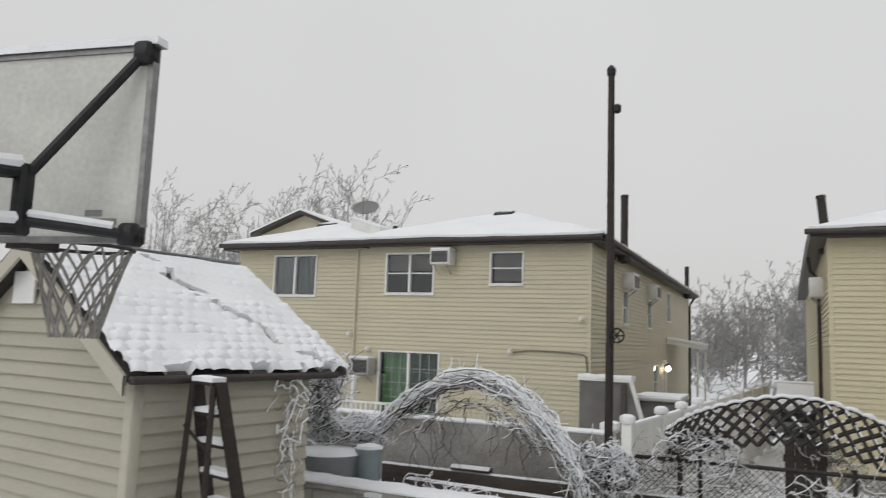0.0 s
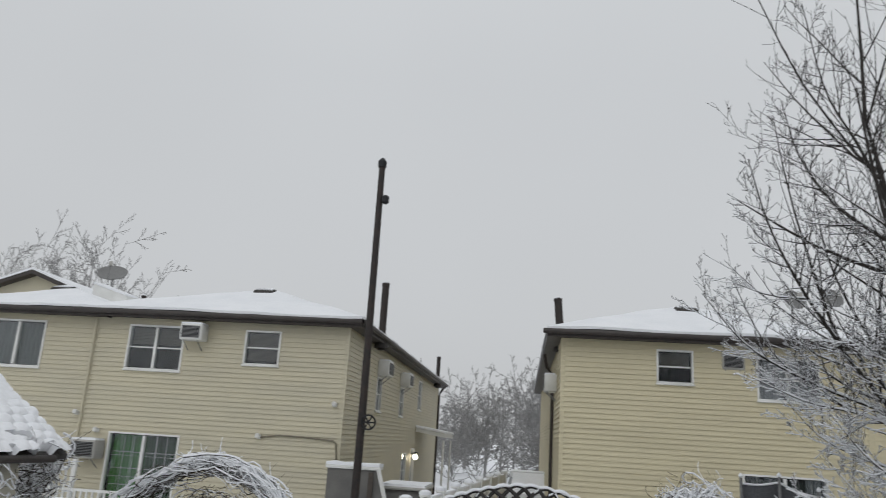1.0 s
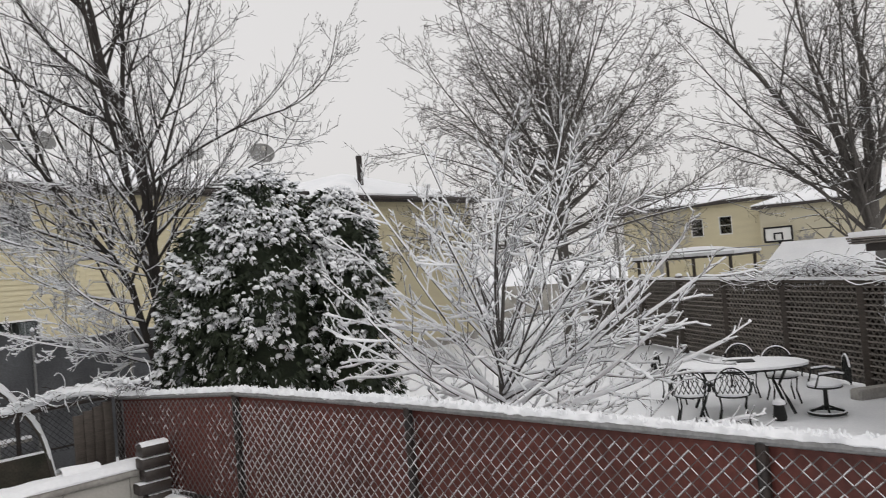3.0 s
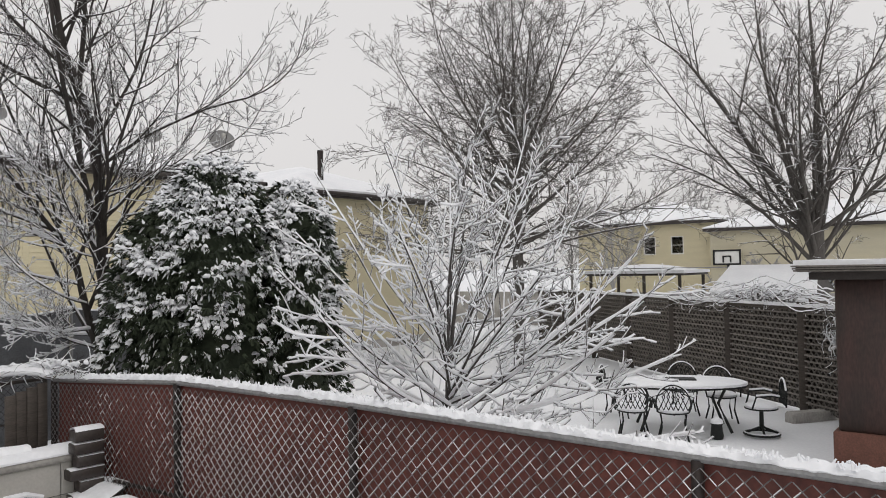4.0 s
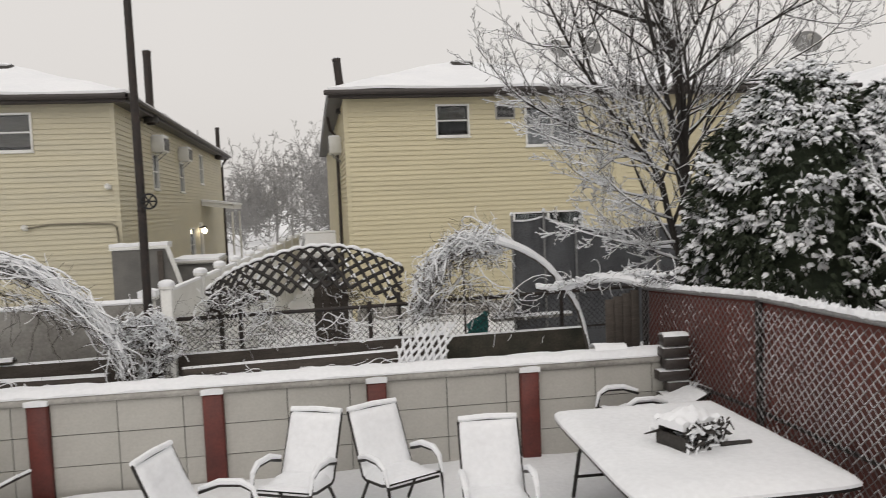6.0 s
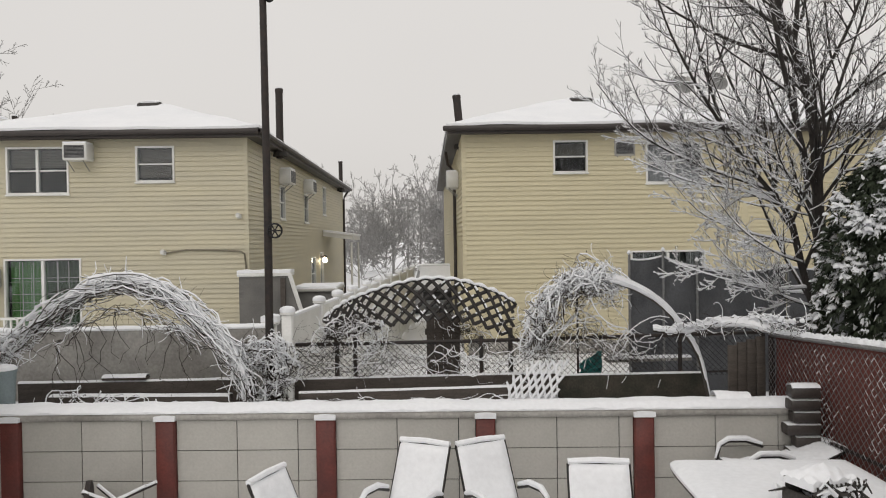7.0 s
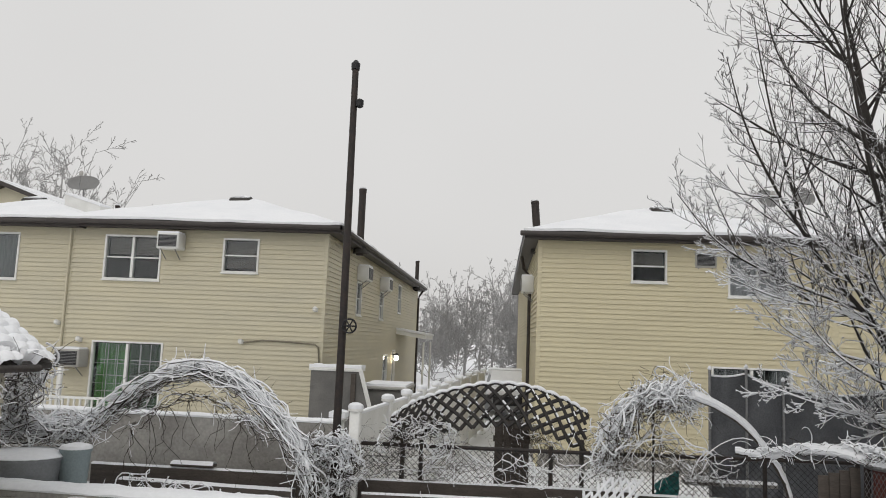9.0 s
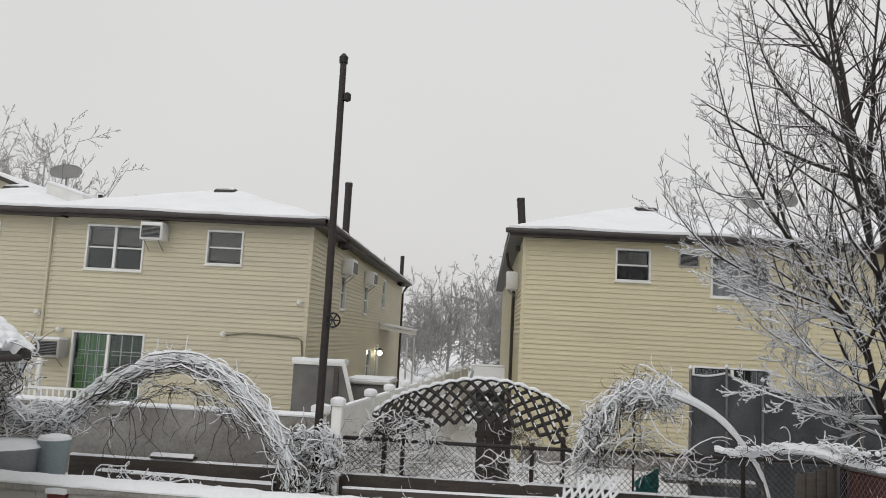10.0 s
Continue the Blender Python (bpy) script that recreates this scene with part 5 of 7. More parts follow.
def weave(geo, at, length, z_lo, z_hi, cell, r, n=3):
    """Diamond wire mesh: at(s, z) puts a place along the fence and a height in the world."""
    h = z_hi - z_lo
    k = int((length + h) / cell) + 1
    for i in range(k):
        for sgn in (1, -1):
            s0 = i * cell - (h if sgn > 0 else 0)
            a, b = s0, s0 + sgn * 0 + h
            if sgn > 0:
                p, q = (s0, z_lo), (s0 + h, z_hi)
            else:
                p, q = (i * cell, z_lo), (i * cell - h, z_hi)
            # keep within the fence's ends
            def clip(p, q):
                (s1, z1), (s2, z2) = p, q
                out = []
                for s, z, so, zo in ((s1, z1, s2, z2), (s2, z2, s1, z1)):
                    c = min(max(s, 0), length)
                    if c != s:
                        z = z + (c - s) * (zo - z) / (so - s)
                    out.append((c, z))
                return out
            (s1, z1), (s2, z2) = clip(p, q)
            if abs(s2 - s1) < cell * 0.4 or not (z_lo - 1e-6 <= min(z1, z2)):
                continue
            m = max(1, int(abs(s2 - s1) / 0.35))
            geo.tube([at(s1 + (s2 - s1) * t / m, z1 + (z2 - z1) * t / m) for t in range(m + 1)], r, n, cap=False)


g = Geo()
weave(g, lambda s, z: (-2.0 + s, CY - 0.02, z), 6.3, 0.86, 1.36, 0.075, 0.0035)
part("chain_link", g, BLACK, cl, "dark woven wire mesh")

g = Geo()
weave(g, lambda s, z: (RX - 0.03, -1.5 + s, z * top_z(-1.5 + s) / 1.7), 9.65, 0.05, 1.66, 0.085, 0.0034)
part("chain_link", g, STEEL, red, "woven wire mesh over the screen")
rnd = random.Random(5)
g = Geo()
cell, zlo, zhi = 0.085, 0.05, 1.66
for sgn in (1, -1):
    for i in range(int((9.65 + zhi - zlo) / cell) + 1):
        n = int((zhi - zlo) / (cell / 2))
        for j in range(n):
            z0 = zlo + j * cell / 2
            s = i * cell - (zhi - zlo) + (z0 - zlo) if sgn > 0 else i * cell - (z0 - zlo)
            if not 2.0 < s < 9.2:
                continue
            y = -1.5 + s
            dens = 0.12 if y > 6.3 else (0.35 if y > 5.8 else (0.88 if y > 3.75 else (0.75 if sgn < 0 else 0.25)))
            if y > 3.75 and z0 < 0.72:
                dens *= 0.3
            dens += 0.22 * nz(s * 1.3, z0 * 1.6, 12)
            if rnd.random() > dens:
                continue
            ln = cell / 2 * rnd.uniform(0.7, 1.0)
            k = top_z(y) / 1.7
            g.tube([(RX - 0.036, y, z0 * k + 0.005), (RX - 0.036, y + sgn * ln, (z0 + ln) * k + 0.005)], rnd.uniform(0.0018, 0.0034), 3, cap=False)
ob = part("clinging_snow", g, SNOW, red, "bits of snow caught on the wire")
ob["kind"] = "stuff"

# lattice arch
LATTICE = material("dark_lattice", (0.028, 0.024, 0.022), 0.7, vary=0.3, scale=8)
arch = thing("lattice_arch", "arched dark lattice trellis rimmed with snow", "trellis")
ARCH_OUT = spline([(-1.38, 9.82, 1.62), (-1.12, 9.82, 1.81), (-0.85, 9.82, 1.93), (-0.45, 9.82, 2.05), (-0.01, 9.82, 2.12), (0.44, 9.82, 2.08), (0.86, 9.82, 1.94), (1.14, 9.82, 1.78)], 140)
ARCH_IN = spline([(-1.34, 9.64, 1.40), (-1.1, 9.64, 1.42), (-0.84, 9.64, 1.49), (-0.43, 9.64, 1.57), (-0.06, 9.64, 1.62), (0.3, 9.64, 1.62), (0.67, 9.64, 1.53), (1.10, 9.64, 1.34)], 140)


def arch_at(u, v):
    """u along the arch from end to end, v from the inner to the outer edge."""
    f = min(max(u, 0.0), 1.0) * 140
    i = min(int(f), 139)
    return ARCH_IN[i].lerp(ARCH_IN[i + 1], f - i).lerp(ARCH_OUT[i].lerp(ARCH_OUT[i + 1], f - i), v)


rnd = random.Random(8)
slat_snow = Geo()
for sgn in (1, -1):
    for i in range(-3, 20):
        pts = []
        for k in range(9):
            v = k / 8
            u = (i + 0.5 + sgn * (v - 0.5) * 3.0) / 17
            if 0 <= u <= 1:
                pts.append(arch_at(u, v) + Vector((0, 0.012 * sgn, 0.008 * nz(u * 9, v * 3, sgn))))
        if len(pts) >= 3:
            part("slat", Geo().tube(pts, 0.025, 4), LATTICE, arch, smooth=False)
            for q in range(len(pts) - 1):
                if rnd.random() < 0.32:
                    up = Vector((0, -0.018, 0.020))
                    slat_snow.tube([pts[q].lerp(pts[q + 1], 0.15) + up, pts[q].lerp(pts[q + 1], 0.85) + up], rnd.uniform(0.006, 0.015), 5)
# rounded slat ends along the rim, and the snow on them
rim = Geo()
for i in range(17):
    a, b = i / 17, (i + 1) / 17
    rim.tube([arch_at(a + (b - a) * t, 1.0) + Vector((0, 0, 0.034 * math.sin(math.pi * t))) for t in np.linspace(0, 1, 8)], 0.022, 5)
rim_u = np.linspace(0.01, 0.99, 170)
rim_snow = Geo().tube([arch_at(u, 1.0) + Vector((0, 0, 0.030 + 0.018 * abs(math.sin(u * 17 * math.pi)))) for u in rim_u], [0.017 + 0.011 * abs(math.sin(u * 17 * math.pi)) + 0.008 * nz(u * 30, 2) for u in rim_u], 7)
part("edge", rim, LATTICE, arch)
part("snow", rim_snow, SNOW, arch)
part("slat_snow", slat_snow, SNOW, arch)["kind"] = "stuff"
for x in (-1.2, 1.05):
    part("post", Geo().tube([(x, 9.72, 0.4), (x, 9.72, 1.5)], 0.03, 6), DARK_WOOD, arch)

# dark wooden gate leaf behind the arch
gate = thing("garden_gate", "dark weathered board gate behind the trellis arch", "gate")
for k in range(4):
    part("board", Geo().soft_box(-0.04 + 0.115 * k, 10.3, 0.0, 0.072 + 0.115 * k, 10.33, 1.66 - 0.03 * abs(k - 1.5), 0.003), DARK_WOOD, gate)
part("rail", Geo().box(-0.06, 10.331, 1.35, 0.43, 10.36, 1.43), DARK_WOOD, gate, smooth=False)


# ---- vines ----
VINE = material("grey_brown_vine", (0.042, 0.031, 0.024), 0.9, vary=0.3, scale=8)


def snowy(wood, snow, pts, r, share, sides=5, heavy=1.0):
    """A stem with a line of snow along its upper side."""
    n = len(pts)
    rad = [r * (1 - 0.55 * i / max(1, n - 1)) for i in range(n)]
    wood.tube(pts, rad, sides, cap=False)
    if share > 0:
        up = [Vector(p) + Vector((0, 0, rad[i] * 0.85 + 0.001)) for i, p in enumerate(pts)]
        snow.tube(up, [(q * heavy * 0.9 + 0.0026) * share for q in rad], 4, cap=True)


def tangle(name, label, ctrl, strands, spread, seed, twigs=60, r=0.011, droop=0.25, curl=1.0, frost=1.0, heaps=0.0):
    """A bundle of vines along a curve, with curling twigs that hang and stray from it."""
    rnd = random.Random(seed)
    t = thing(name, label, "vine")
    wood, snow = Geo(), Geo()
    fine = 60
    base = spline(ctrl, fine)
    for k in range(strands):
        ph = [rnd.uniform(0, 6.28) for _ in range(6)]
        off = Vector((rnd.gauss(0, spread * 0.7), rnd.gauss(0, spread * 0.7), rnd.gauss(0, spread * 0.7)))
        amp = spread * rnd.uniform(0.3, 1.15) * curl
        fq = rnd.uniform(0.7, 1.9)
        a = rnd.uniform(0, 0.8)
        lo, hi = int(a * fine), int(min(1.0, a + rnd.uniform(0.2, 0.7)) * fine)
        pts = []
        for i in range(lo, hi + 1):
            w = i * fq
            o = Vector((math.sin(w * 0.21 + ph[0]) + 0.5 * math.sin(w * 0.63 + ph[1]), math.sin(w * 0.19 + ph[2]) + 0.4 * math.sin(w * 0.57 + ph[4]), math.sin(w * 0.24 + ph[3]) + 0.5 * math.sin(w * 0.7 + ph[5]))) * amp + Vector((rnd.gauss(0, 0.006), rnd.gauss(0, 0.006), rnd.gauss(0, 0.006)))
            pts.append(base[i] + off + o)
        if len(pts) > 2:
            snowy(wood, snow, pts, r * rnd.uniform(0.3, 0.95), (1.6 if off.z > 0.2 * spread else (1.3 if off.z > -0.5 * spread else 0.5)) if rnd.random() < frost else 0.0)
    for k in range(twigs):
        p = base[rnd.randint(0, fine)] + Vector((rnd.gauss(0, spread), rnd.gauss(0, spread), rnd.gauss(0, spread)))
        d = Vector((rnd.gauss(0, 1), rnd.gauss(0, 0.8), rnd.gauss(-droop * 0.5, 0.7))).normalized()
        turn = Vector((rnd.gauss(0, 1), rnd.gauss(0, 1), rnd.gauss(0, 1))).normalized()
        ln, n = rnd.uniform(0.1, 0.34), 7
        pts = [p]
        ang = rnd.uniform(-0.5, 0.5)
        for i in range(n):
            d = (Matrix.Rotation(ang, 3, turn) @ d + Vector((rnd.gauss(0, 0.12), rnd.gauss(0, 0.12), rnd.gauss(0, 0.12) - droop * 0.12))).normalized()
            pts.append(pts[-1] + d * ln / n)
        snowy(wood, snow, pts, r * rnd.uniform(0.2, 0.5), 1.1 if rnd.random() < 0.42 * frost else 0, 4)
    # lumps of snow that settled on top of the bundle
    for k in range(int(strands * 1.4 * heaps)):
        i = rnd.randint(1, fine - 3)
        slope = abs((base[i + 1] - base[i]).normalized().z)
        if rnd.random() < slope * 0.8:
            continue
        o = Vector((rnd.gauss(0, spread * 0.5), rnd.gauss(-0.3 * spread, spread * 0.5), spread * rnd.uniform(0.5, 1.15)))
        q = [base[i + j] + o + Vector((0, 0, rnd.gauss(0, 0.006))) for j in range(3)]
        w = rnd.uniform(0.012, 0.028)
        snow.tube(q, [w * 0.4, w, w * 0.5], 6)
    part("stem_mass", wood, VINE, t)["kind"] = "stuff"
    part("snow", snow, SNOW, t)
    return t


tangle("vine_arch", "arch of bare vines loaded with snow", [(-5.6, 9.0, 1.45), (-5.15, 9.0, 1.46), (-4.85, 9.0, 1.58), (-4.45, 9.0, 1.88), (-4.0, 9.0, 2.12), (-3.55, 9.0, 2.19), (-3.05, 9.0, 2.0), (-2.6, 9.0, 1.6), (-2.3, 9.0, 1.2), (-2.15, 9.0, 0.75)], 88, 0.08, 1, 380, 0.0105, heaps=1.1)
tangle("vine_arch", "inner bow of bare vines below the snowy arch", [(-4.5, 9.02, 1.4), (-4.15, 9.02, 1.72), (-3.65, 9.02, 1.90), (-3.15, 9.02, 1.72), (-2.75, 9.02, 1.4)], 16, 0.05, 2, 130, 0.007, 0.9, frost=0.4)
g = Geo()
rnd = random.Random(21)
for k in range(16):
    x = rnd.uniform(-4.7, -2.9)
    z = 1.92 - abs(x + 3.65) * 0.5
    pts = [Vector((x, 9.03, z))]
    for i in range(6):
        pts.append(pts[-1] + Vector((rnd.gauss(0, 0.06), rnd.gauss(0, 0.02), -rnd.uniform(0.06, 0.17))))
    g.tube(pts, [0.005, 0.005, 0.0045, 0.004, 0.0035, 0.003, 0.002], 4)
hv = thing("hanging_vines", "thin bare vines hanging under the arch", "vine")
part("stem_mass", g, VINE, hv)["kind"] = "stuff"
tangle("vine_heap", "heap of snowy vines spilling off the shed roof", [(-4.5, 6.9, 2.28), (-4.85, 7.6, 2.2), (-5.45, 8.3, 1.95), (-5.75, 8.6, 1.65), (-5.85, 8.7, 1.3)], 90, 0.12, 3, 360, 0.010, heaps=0.3)
tangle("vine_heap", "heap of snowy vines over the grey tub", [(-6.3, 8.9, 1.95), (-6.0, 8.8, 1.6), (-5.55, 8.7, 1.45), (-5.1, 8.8, 1.45), (-4.85, 8.8, 1.5)], 80, 0.11, 4, 340, 0.010, heaps=0.3)
tangle("vine_strands", "dry vines down the shed wall", [(-4.45, 6.2, 2.25), (-4.4, 6.25, 1.9), (-4.42, 6.2, 1.4), (-4.4, 6.3, 0.9)], 10, 0.07, 5, 40, 0.007, 0.6)
tangle("vine_heap", "snowy vine tangle at the foot of the pole", [(-2.35, 9.2, 1.35), (-2.1, 9.2, 1.2), (-1.9, 9.2, 1.35), (-1.75, 9.2, 1.05), (-2.0, 9.2, 0.8)], 80, 0.11, 6, 320, 0.008, frost=0.7, heaps=0.2)
tangle("vine_heap", "snowy vine tangle along the chain link", [(-1.8, 9.45, 1.25), (-1.3, 9.45, 1.35), (-0.9, 9.45, 1.5), (-0.6, 9.45, 1.35), (-0.9, 9.45, 1.0)], 40, 0.13, 7, 220, 0.0045, frost=0.3)
tangle("vine_heap", "dark vines hanging in the lattice arch", [(0.0, 9.9, 1.6), (0.3, 9.9, 1.5), (0.55, 9.9, 1.45), (0.8, 9.9, 1.2)], 40, 0.1, 17, 180, 0.004, 0.7, frost=0.05)
tangle("vine_heap", "dark vines climbing the end of the lattice arch", [(-1.35, 9.6, 1.15), (-1.25, 9.6, 1.45), (-1.0, 9.6, 1.6), (-0.7, 9.6, 1.62)], 50, 0.09, 18, 160, 0.005, 0.3, frost=0.3)
tangle("vine_heap", "dark stems woven through the chain link", [(-1.9, 9.5, 1.1), (-1.0, 9.5, 1.05), (-0.2, 9.5, 1.1), (0.5, 9.5, 1.05), (1.0, 9.5, 1.1)], 36, 0.13, 19, 300, 0.0035, 0.3, frost=0.12)
tangle("vine_bush", "snowy vine bush over the fence", [(1.25, 9.3, 1.2), (1.4, 9.3, 1.65), (1.65, 9.3, 2.0), (2.0, 9.3, 2.12), (2.3, 9.3, 2.02)], 130, 0.12, 9, 560, 0.008, frost=0.9, heaps=0.25)
tangle("vine_bush", "bare vines woven into the chain link", [(1.1, 9.5, 1.5), (1.5, 9.5, 1.3), (1.9, 9.5, 1.5), (2.4, 9.5, 1.2), (2.9, 9.5, 1.25)], 60, 0.16, 10, 320, 0.0045, 0.6, frost=0.3)
tangle("vine_heap", "snowy vines along the end of the red fence", [(2.9, 8.9, 1.55), (3.25, 8.7, 1.6), (3.6, 8.4, 1.68), (3.75, 8.0, 1.70), (3.75, 7.5, 1.73)], 26, 0.05, 11, 110, 0.008, heaps=3.0)
tangle("vine_heap", "dry canes lying in the bed", [(-4.6, 8.6, 0.76), (-4.1, 8.6, 0.86), (-3.5, 8.5, 0.76), (-2.8, 8.6, 0.73)], 20, 0.09, 12, 70, 0.005, frost=0.6)
tangle("vine_heap", "dry canes lying in the bed", [(-1.9, 8.7, 0.72), (-1.0, 8.9, 0.76), (0.2, 8.8, 0.74), (1.2, 8.9, 0.74)], 14, 0.06, 13, 80, 0.004, frost=0.6)
# arched plank with snow
pts = spline([(2.25, 9.1, 2.12), (2.55, 9.1, 2.0), (2.85, 9.1, 1.80), (3.1, 9.1, 1.5), (3.3, 9.1, 1.15), (3.42, 9.1, 0.62)], 24)
hoop = thing("bent_lath", "bent trellis lath thick with snow", "trellis")
part("lath", Geo().tube(pts, 0.03, 6), DARK_WOOD, hoop)
part("snow", Geo().tube([p + Vector((0, 0, 0.035)) for p in pts], [0.085 - 0.055 * i / 24 + 0.012 * nz(i * 0.7, 2) for i in range(25)], 8, squash=0.7), SNOW, hoop)
# snow-covered plastic net
net = thing("garden_net", "white snow-clogged garden netting hung over the bed edge", "net")


def net_at(i, j):
    """A knot of the net: i across, j from the lower edge up."""
    x = 0.86 + 0.088 * i + 0.03 * nz(i * 0.6, j * 0.7) + 0.035 * j
    return Vector((x, 8.9 + 0.03 * j + 0.05 * nz(i * 0.5, j * 0.5, 5), 0.66 + 0.085 * j + 0.05 * (i / 7 - 0.5) ** 2 + 0.02 * nz(i * 0.9, j, 2)))


g = Geo()
for j in range(6):
    for i in range(7 - (j > 3) * 2):
        a = net_at(i + 0.5 * (j % 2) + (j > 3) * 2, j)
        for di in (-0.5, 0.5):
            g.tube([a, net_at(i + 0.5 * (j % 2) + (j > 3) * 2 + di, j + 1)], [0.019, 0.015], 6)
part("mesh", g, SNOW, net)
branch = thing("snowy_branch", "fallen branch bridging lath and fence under thick snow", "branch")
bp = spline([(2.72, 9.05, 1.52), (3.05, 8.9, 1.50), (3.3, 8.7, 1.60), (3.55, 8.4, 1.64), (3.76, 8.12, 1.60)], 40)
part("stem", Geo().tube(bp, 0.025, 7), VINE, branch)
part("snow", Geo().tube([p + Vector((0, 0, 0.03 + 0.012 * nz(i * 0.6, 1))) for i, p in enumerate(bp)], [0.05 + 0.0007 * i + 0.018 * nz(i * 0.5, 4) for i in range(41)], 9, squash=0.8), SNOW, branch)
ends = thing("fence_end", "dark weathered boards closing the end of the screen fence", "fence")
for k in range(4):
    part("board", Geo().soft_box(3.30 + 0.105 * k, 8.22, 0.6, 3.40 + 0.105 * k, 8.25, 1.44 + 0.03 * k + 0.02 * nz(k, 3), 0.004), DARK_WOOD, ends)

# grey screen before the cream house
TARP = material("grey_shade_cloth", (0.085, 0.088, 0.095), 0.8, vary=0.3, scale=2.0, fine=60, tint=(0.14, 0.145, 0.155))
scr = thing("shade_screen", "sagging grey shade cloth on poles before the house", "screen")
SX = [2.95, 3.45, 3.95, 5.3, 6.6]
SZ = [2.32, 2.36, 2.20, 2.18, 2.2]
for i in range(len(SX) - 1):
    xa, xb, za, zb = SX[i], SX[i + 1], SZ[i], SZ[i + 1]
    part("cloth", Geo().sheet(lambda u, v: (xa + (xb - xa) * u, 11.0 + 0.035 * nz(u * 4, v * 3, xa) + 0.02, 0.3 + (za + (zb - za) * u - 0.3 - 0.06 * (xb - xa) * math.sin(math.pi * u)) * v), 16, 12), TARP, scr)
    part("snow", Geo().tube([(xa + (xb - xa) * u, 11.0, za + (zb - za) * u - 0.06 * (xb - xa) * math.sin(math.pi * u) + 0.01) for u in np.linspace(0, 1, 14)], 0.016, 6), SNOW, scr)
for x, z in zip(SX, SZ):
    p = part("pole", Geo().tube([(x, 10.97, -0.1), (x, 10.97, z + 0.08)], 0.02, 8), STEEL, scr)
    part("knob", Geo().lathe([(0.01, -0.03), (0.035, 0.0), (0.01, 0.04)], 10, (x, 10.97, z + 0.1)), SNOW, p)


# ---- trees ----
def unit(v):
    return v / np.maximum(np.linalg.norm(v, axis=-1, keepdims=True), 1e-9)


def pipes(P, R, sides):
    """Tubes along many paths at once: P is paths x points x 3, R the radii."""
    T = unit(np.gradient(P, axis=1))
    ref = np.where(np.abs(T[..., 2:3]) > 0.95, np.array([0.0, 1.0, 0.0]), np.array([0.0, 0.0, 1.0]))
    S = unit(np.cross(T, ref))
    U = np.cross(S, T)
    a = np.arange(sides) * 2 * math.pi / sides
    V = P[:, :, None, :] + R[:, :, None, None] * (np.cos(a)[:, None] * S[:, :, None, :] + np.sin(a)[:, None] * U[:, :, None, :])
    B, n = P.shape[:2]
    k = np.arange(sides)
    j = (k + 1) % sides
    row = np.arange(n - 1)[:, None] * sides
    quad = np.stack([row + k, row + j, row + sides + j, row + sides + k], -1).reshape(-1, 4)
    F = (np.arange(B)[:, None, None] * (n * sides) + quad).reshape(-1, 4)
    return V.reshape(-1, 3), F


def pipe_mesh(name, groups, mat):
    """One mesh of several sets of tubes."""
    vs, fs, k = [], [], 0
    for V, F in groups:
        vs.append(V)
        fs.append(F + k)
        k += len(V)
    V, F = np.concatenate(vs), np.concatenate(fs)
    me = bpy.data.meshes.new(name)
    me.vertices.add(len(V))
    me.vertices.foreach_set("co", V.astype(np.float32).ravel())
    me.loops.add(F.size)
    me.polygons.add(len(F))
    me.polygons.foreach_set("loop_start", np.arange(0, F.size, 4, dtype=np.int32))
    me.loops.foreach_set("vertex_index", F.astype(np.int32).ravel())
    me.polygons.foreach_set("use_smooth", np.ones(len(F), dtype=bool))
    me.materials.append(mat)
    me.update(calc_edges=True)
    return me


def shoots(rng, P, R, count, span=(0.2, 1.0), angle=(30, 60), ratio=0.45, up=0.3, wob=0.10, n=5, thin=0.004, flat=0.0, even=0.55):
    """Side shoots of every path: count for each, shorter towards its tip, bent upward by up."""
    B, m = P.shape[:2]
    ln = np.linalg.norm(np.diff(P, axis=1), axis=2).sum(1)
    q = span[0] + (span[1] - span[0]) * (np.arange(count) + rng.random((B, count))) / count
    f = np.clip(q * (m - 1), 0, m - 1.001)
    i = f.astype(int)
    w = (f - i)[..., None]
    b = np.arange(B)[:, None]
    base = P[b, i] * (1 - w) + P[b, i + 1] * w
    T = unit(P[b, i + 1] - P[b, i])
    r0 = R[b, i] * (1 - w[..., 0]) + R[b, i + 1] * w[..., 0]
    v = rng.normal(size=T.shape)
    v[..., 2] *= 1 - flat
    v = unit(v - (v * T).sum(-1, keepdims=True) * T)
    a = np.radians(rng.uniform(*angle, size=(B, count)))[..., None]
    d = np.cos(a) * T + np.sin(a) * v
    L = ln[:, None] * ratio * (1 - even * q) * rng.uniform(0.5, 1.2, (B, count))
    t = np.arange(1, n) / (n - 1)
    bend = np.cumsum(rng.normal(0, wob, (B, count, n - 1, 3)), axis=2)
    D = d[:, :, None, :] + bend
    D[..., 2] += up * t
    D = unit(D)
    path = np.concatenate([base[:, :, None, :], base[:, :, None, :] + np.cumsum(D * (L / (n - 1))[..., None, None], axis=2)], axis=2)
    ra = np.maximum(np.minimum(r0 * 0.6, L * 0.012 + thin), thin)
    rad = np.maximum(ra[..., None] * (1 - 0.75 * np.linspace(0, 1, n)), thin * 0.8)
    return path.reshape(-1, n, 3), rad.reshape(-1, n)


